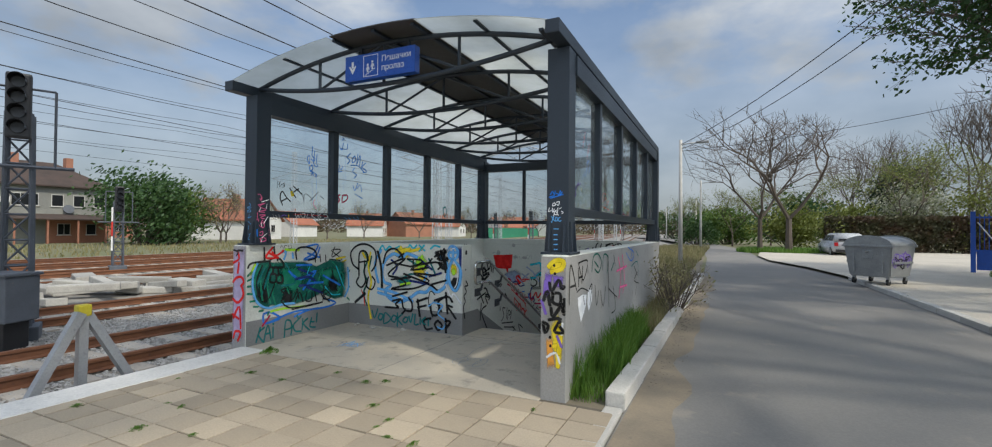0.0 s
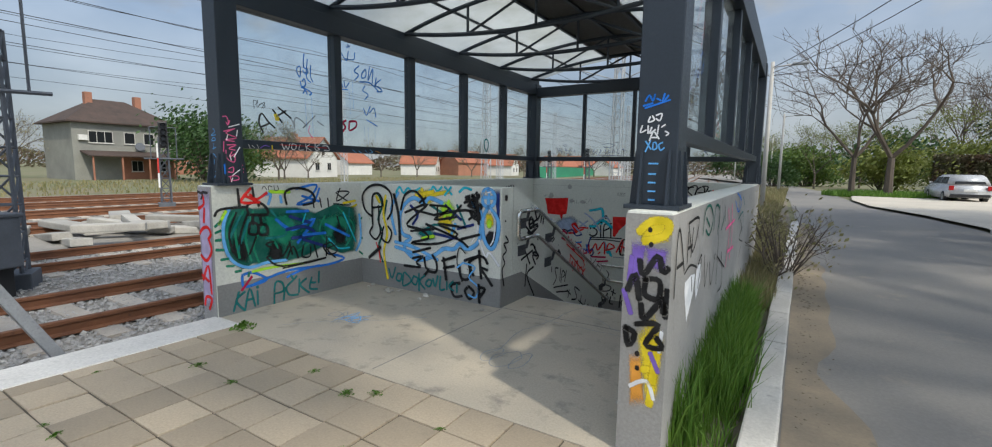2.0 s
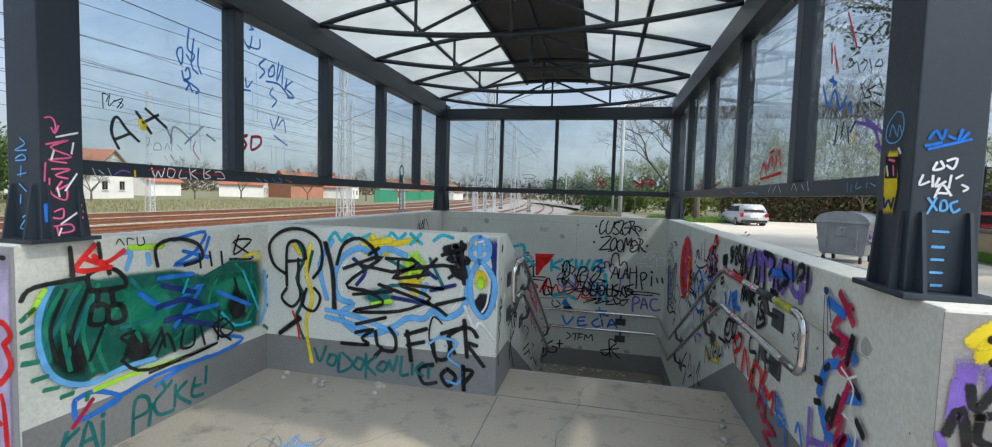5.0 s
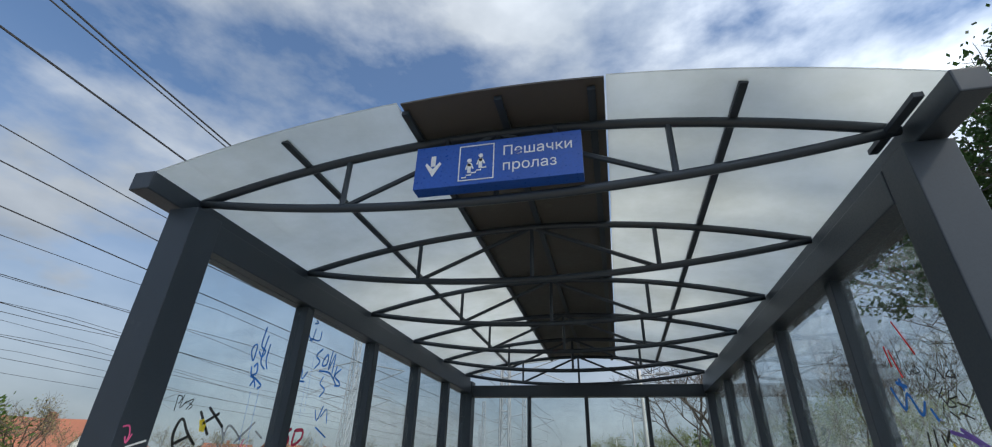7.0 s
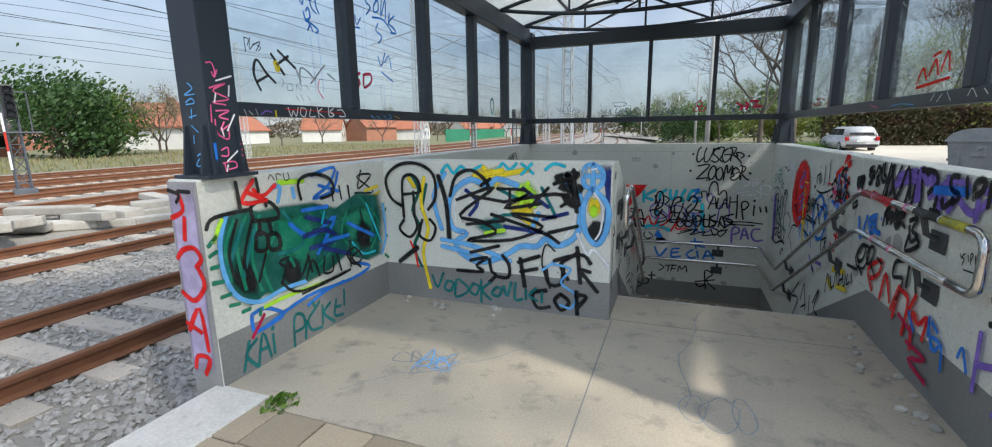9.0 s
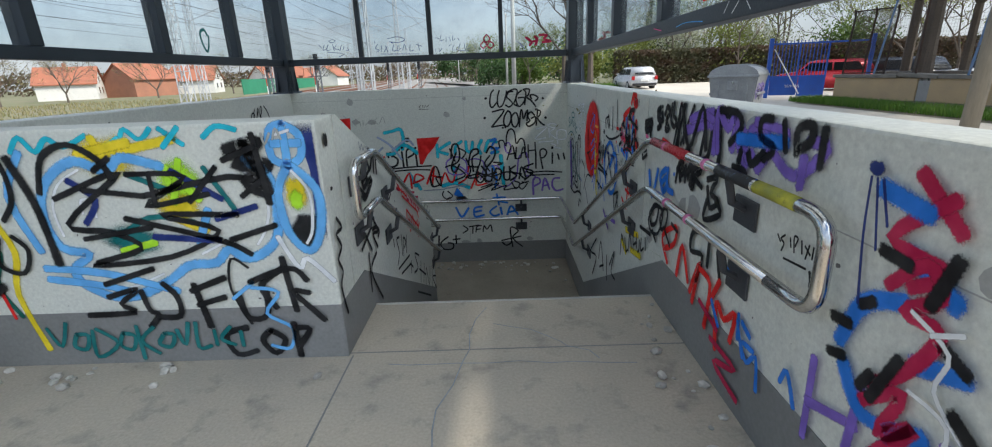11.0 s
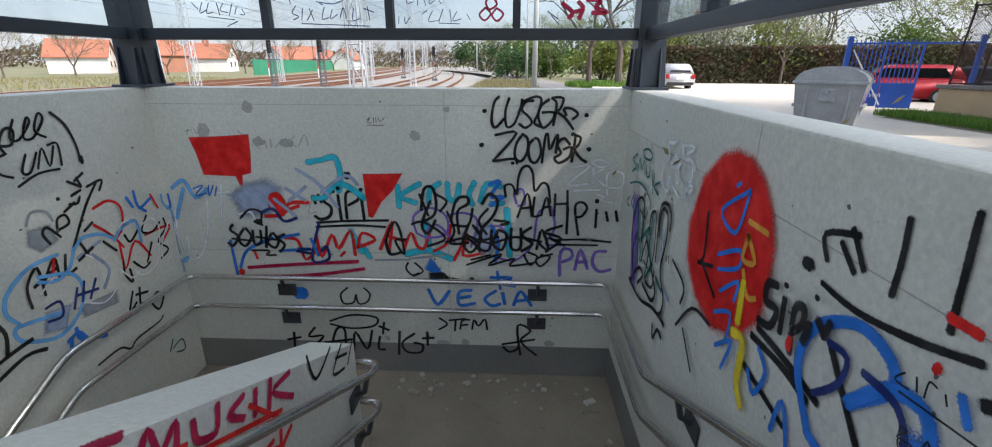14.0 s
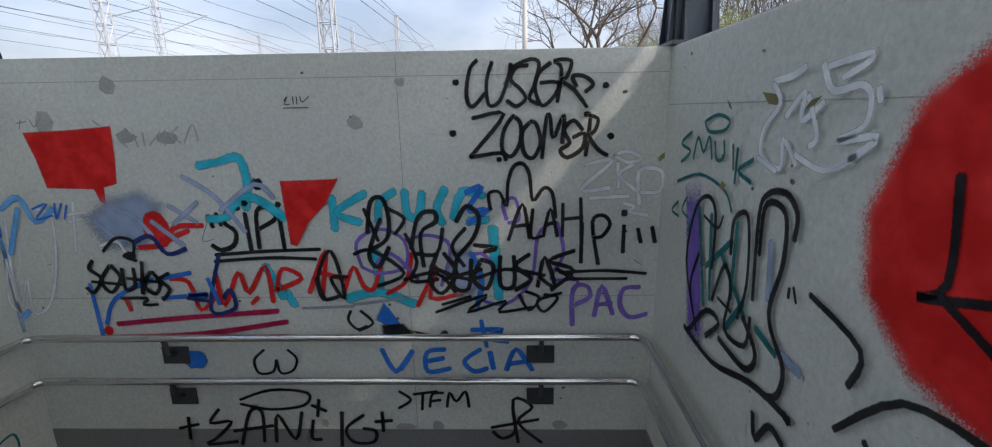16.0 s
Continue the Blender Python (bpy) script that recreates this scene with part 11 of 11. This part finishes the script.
scrawl("floor", -4.46, 4.68, -4.08, 5.07, "grey", 0.010, n=4, kind="loop", loops=5, seed=6)
scrawl("floor", -2.70, 4.73, -2.32, 5.08, "grey", 0.008, n=3, kind="bubble", loops=6, seed=7)
scrawl("floor", -4.35, 4.72, -4.11, 5.09, "sky", 0.010, n=2, kind="loop", loops=4, seed=8)
scrawl("step", -3.01, 7.32, -1.71, 7.46, "black", 0.028, n=8, kind="loop", loops=3, seed=6)
scrawl("glass_l", 8.91, 1.76, 9.07, 1.99, "teal", 0.030, n=1, kind="bubble", loops=5, seed=8)

# words on the container
FACES["bin"] = (lambda u, v, d: (u, -0.62 + (1.12 - v) * 0.12 - 0.028 - d, v), bin_)
FACES["bin_side"] = (lambda u, v, d: (0.575 - (1.12 - v) * 0.11 + 0.028 + d, u, v), bin_)
tag("bin", "69", -0.20, 0.42, 0.16, 0.66, "black", 0.035)
scrawl("bin_side", -0.45, 0.5, 0.45, 1.0, "violet", 0.03, n=4, loops=5, seed=3)
scrawl("bin_side", -0.4, 0.4, 0.4, 0.9, "black", 0.03, n=3, loops=4, seed=4)

# small clutter: rubble, weeds, leaves on the landing and platform
M_RUBBLE = material("rubble", (0.50, 0.48, 0.43), (0.40, 0.38, 0.34), None, 0.9, fine=60, coarse=10, bump=0.3, vary=0.25)


def pebble(r):
    bm = bmesh.new()
    bmesh.ops.create_icosphere(bm, subdivisions=1, radius=r)
    for v in bm.verts:
        v.co *= 1 + 0.35 * noise.noise(v.co * 40)
        v.co.z *= 0.6
    return bm


rnd = random.Random(31)
peb = None
for k in range(90):
    if k < 40:
        x, y, z = rnd.uniform(-3.4, -1.45), YB - 0.05 - abs(rnd.gauss(0, 0.25)), ZL
    elif k < 65:
        y = rnd.uniform(4.6, 6.5)
        x, z = XR - 0.03 - abs(rnd.gauss(0, 0.10)), 0.0
    elif k < 75:
        i = rnd.randint(1, 7)
        x, y, z = rnd.choice((XR - 0.06, XD + 0.06)) + rnd.uniform(-0.05, 0.05), Y0 + GO * (i - 0.3), -RISE * i
    else:
        x, y, z = rnd.uniform(-5.1, -3.3), YW - 0.04 - abs(rnd.gauss(0, 0.08)), 0.0
    ob = tagged(part("rubble", pebble(0.022), M_RUBBLE) if peb is None else new("rubble", peb), "small crumbled piece of plaster on the floor", "debris", "rubble on the floors")
    peb = peb or ob.data
    s = rnd.uniform(0.4, 1.7)
    ob.matrix_basis = pose(x, y, z + 0.008 * s, 0, 0, rnd.uniform(0, 360)) @ Matrix.Diagonal((s, s * rnd.uniform(0.6, 1.2), s, 1))
lit = thing("litter", "crumpled blue and white paper packet on the landing", "litter")
part("packet", boxm(-0.05, 0.05, -0.03, 0.03, 0, 0.02, 0.006), M_HWHITE, lit)
part("band", boxm(-0.052, 0.0, -0.031, 0.031, 0.003, 0.0215, 0.004), P["blue"], lit)
place(lit, -1.62, 10.28, ZL, 25)


def weed(label, r, h, n, seed):
    rnd = random.Random(seed)
    g = Gather()
    for _ in range(n):
        a, q = rnd.uniform(0, 6.283), rnd.random()
        p = Vector((r * q * math.cos(a), r * q * math.sin(a), 0.004 + h * (1 - q) * rnd.random()))
        g.leaf(p, rnd.uniform(0.010, 0.026), rnd)
    g.v = [(x, y, max(z, -0.004)) for x, y, z in g.v]
    return tagged(g.make("weed", M_GRASS), label, "weed", "weeds in the paving")


wd = weed("small green weed growing in the paving joint", 0.11, 0.07, 120, 3)
place(wd, -4.83, 4.17, 0)
rnd = random.Random(8)
for k in range(30):
    i, j = rnd.randint(0, 11), rnd.randint(0, 10)
    if rnd.random() < 0.5:
        x, y = -4.774 + i * T, YF - 0.07 - j * TY + rnd.uniform(-0.2, 0.2)
    else:
        x, y = -4.774 + i * T + rnd.uniform(-0.2, 0.2), YF - 0.07 - j * TY
    s = rnd.uniform(0.2, 0.55)
    copy_thing(wd, pose(x, y, 0, 0, 0, rnd.uniform(0, 360)) @ Matrix.Diagonal((s * rnd.choice((0.5, 1.3)), s, s * 0.6, 1)))


# pockmarks, pour joints and patches in the concrete
M_HOLE = material("concrete_hole", (0.16, 0.15, 0.14), (0.11, 0.105, 0.10), None, 0.95, fine=80, coarse=8, bump=0.2)
M_PATCH = material("bare_patch", (0.45, 0.445, 0.42), (0.39, 0.385, 0.365), None, 0.9, fine=60, coarse=4, bump=0.3)


def pocks(face, u0, u1, v0, v1, n, seed, mat, ra, rb, name, label):
    to, owner = FACES[face]
    rnd = random.Random(seed)
    vs, fs = [], []
    for _ in range(n):
        u, v, r = rnd.uniform(u0, u1), rnd.uniform(v0, v1), ra * (rb / ra) ** (rnd.random() ** 2)
        s = len(vs)
        k = rnd.randint(6, 9)
        sx, sy = rnd.uniform(0.7, 1.6), rnd.uniform(0.7, 1.1)
        vs += [to(u + r * sx * rnd.uniform(0.6, 1.1) * math.cos(2 * math.pi * i / k), v + r * sy * rnd.uniform(0.6, 1.1) * math.sin(2 * math.pi * i / k), 0.0012) for i in range(k)]
        fs.append(tuple(range(s, s + k)))
    me = bpy.data.meshes.new(name)
    me.from_pydata(vs, [], fs)
    me.materials.append(mat)
    ob = new(name, me)
    ob.parent = owner
    ob["label"] = label
    ob["kind"] = "stuff"
    ob.visible_shadow = False


for face, a, b, c, d, n in (("far", XL + 0.1, XR - 0.1, -0.9, 1.2, 90), ("right", YF + 0.1, YB - 0.1, -0.2, 1.2, 150), ("left", YF + 0.1, YB - 0.1, 0.35, 1.2, 90), ("divider", 6.3, 7.6, 0.3, 0.7, 25), ("short", XL + 0.1, XD - 0.05, 0.35, 1.2, 40)):
    pocks(face, a, b, c, d, n, n, M_HOLE, 0.002, 0.011, "pockmark", "small dark air holes in the concrete")
for face, a, b, c, d, n in (("far", XL + 0.3, XR - 0.3, 0.7, 1.15, 7), ("right", YF + 0.3, 8.0, 0.3, 1.1, 8), ("far", -3.6, -1.6, -1.04, -0.98, 4)):
    pocks(face, a, b, c, d, n, n + 3, M_PATCH, 0.04, 0.09, "repair_patch", "smooth lighter repair patches on the concrete")
part("joint", boxm(XL, XR - 0.005, YB - 0.0014, YB, 1.135, 1.139), M_PATCH, wall_far, "fine pour joint")
part("joint", boxm(XL, XR - 0.005, YB - 0.0014, YB, -0.135, -0.131), M_PATCH, wall_far, "fine pour joint")
part("joint", boxm(-2.88, -2.876, YB - 0.0014, YB, ZL + BH, ZT - 0.02), M_PATCH, wall_far, "fine pour joint")
part("joint", boxm(XR - 0.0014, XR, YF + 0.4, YB - 0.01, 0.965, 0.969), M_PATCH, wall_right, "fine pour joint")
for y in (8.6, 6.9):
    part("joint", boxm(XR - 0.0014, XR, y, y + 0.004, BH, ZT - 0.02), M_PATCH, wall_right, "fine pour joint")
# hairline cracks in the landing screed
rnd = random.Random(12)
for k, (x, y, dx, dy, n) in enumerate(((-2.5, 6.5, -0.02, -0.16, 12), (-1.9, 5.9, -0.10, 0.05, 8), (-4.6, 4.4, 0.10, 0.10, 11), (-3.0, 5.9, 0.14, -0.03, 10))):
    pts = []
    for _ in range(n):
        pts.append((x, y))
        x, y = x + dx + rnd.gauss(0, 0.03), y + dy + rnd.gauss(0, 0.03)
    strokes("floor", [pts], "grey", 0.007, "hairline crack in the screed")
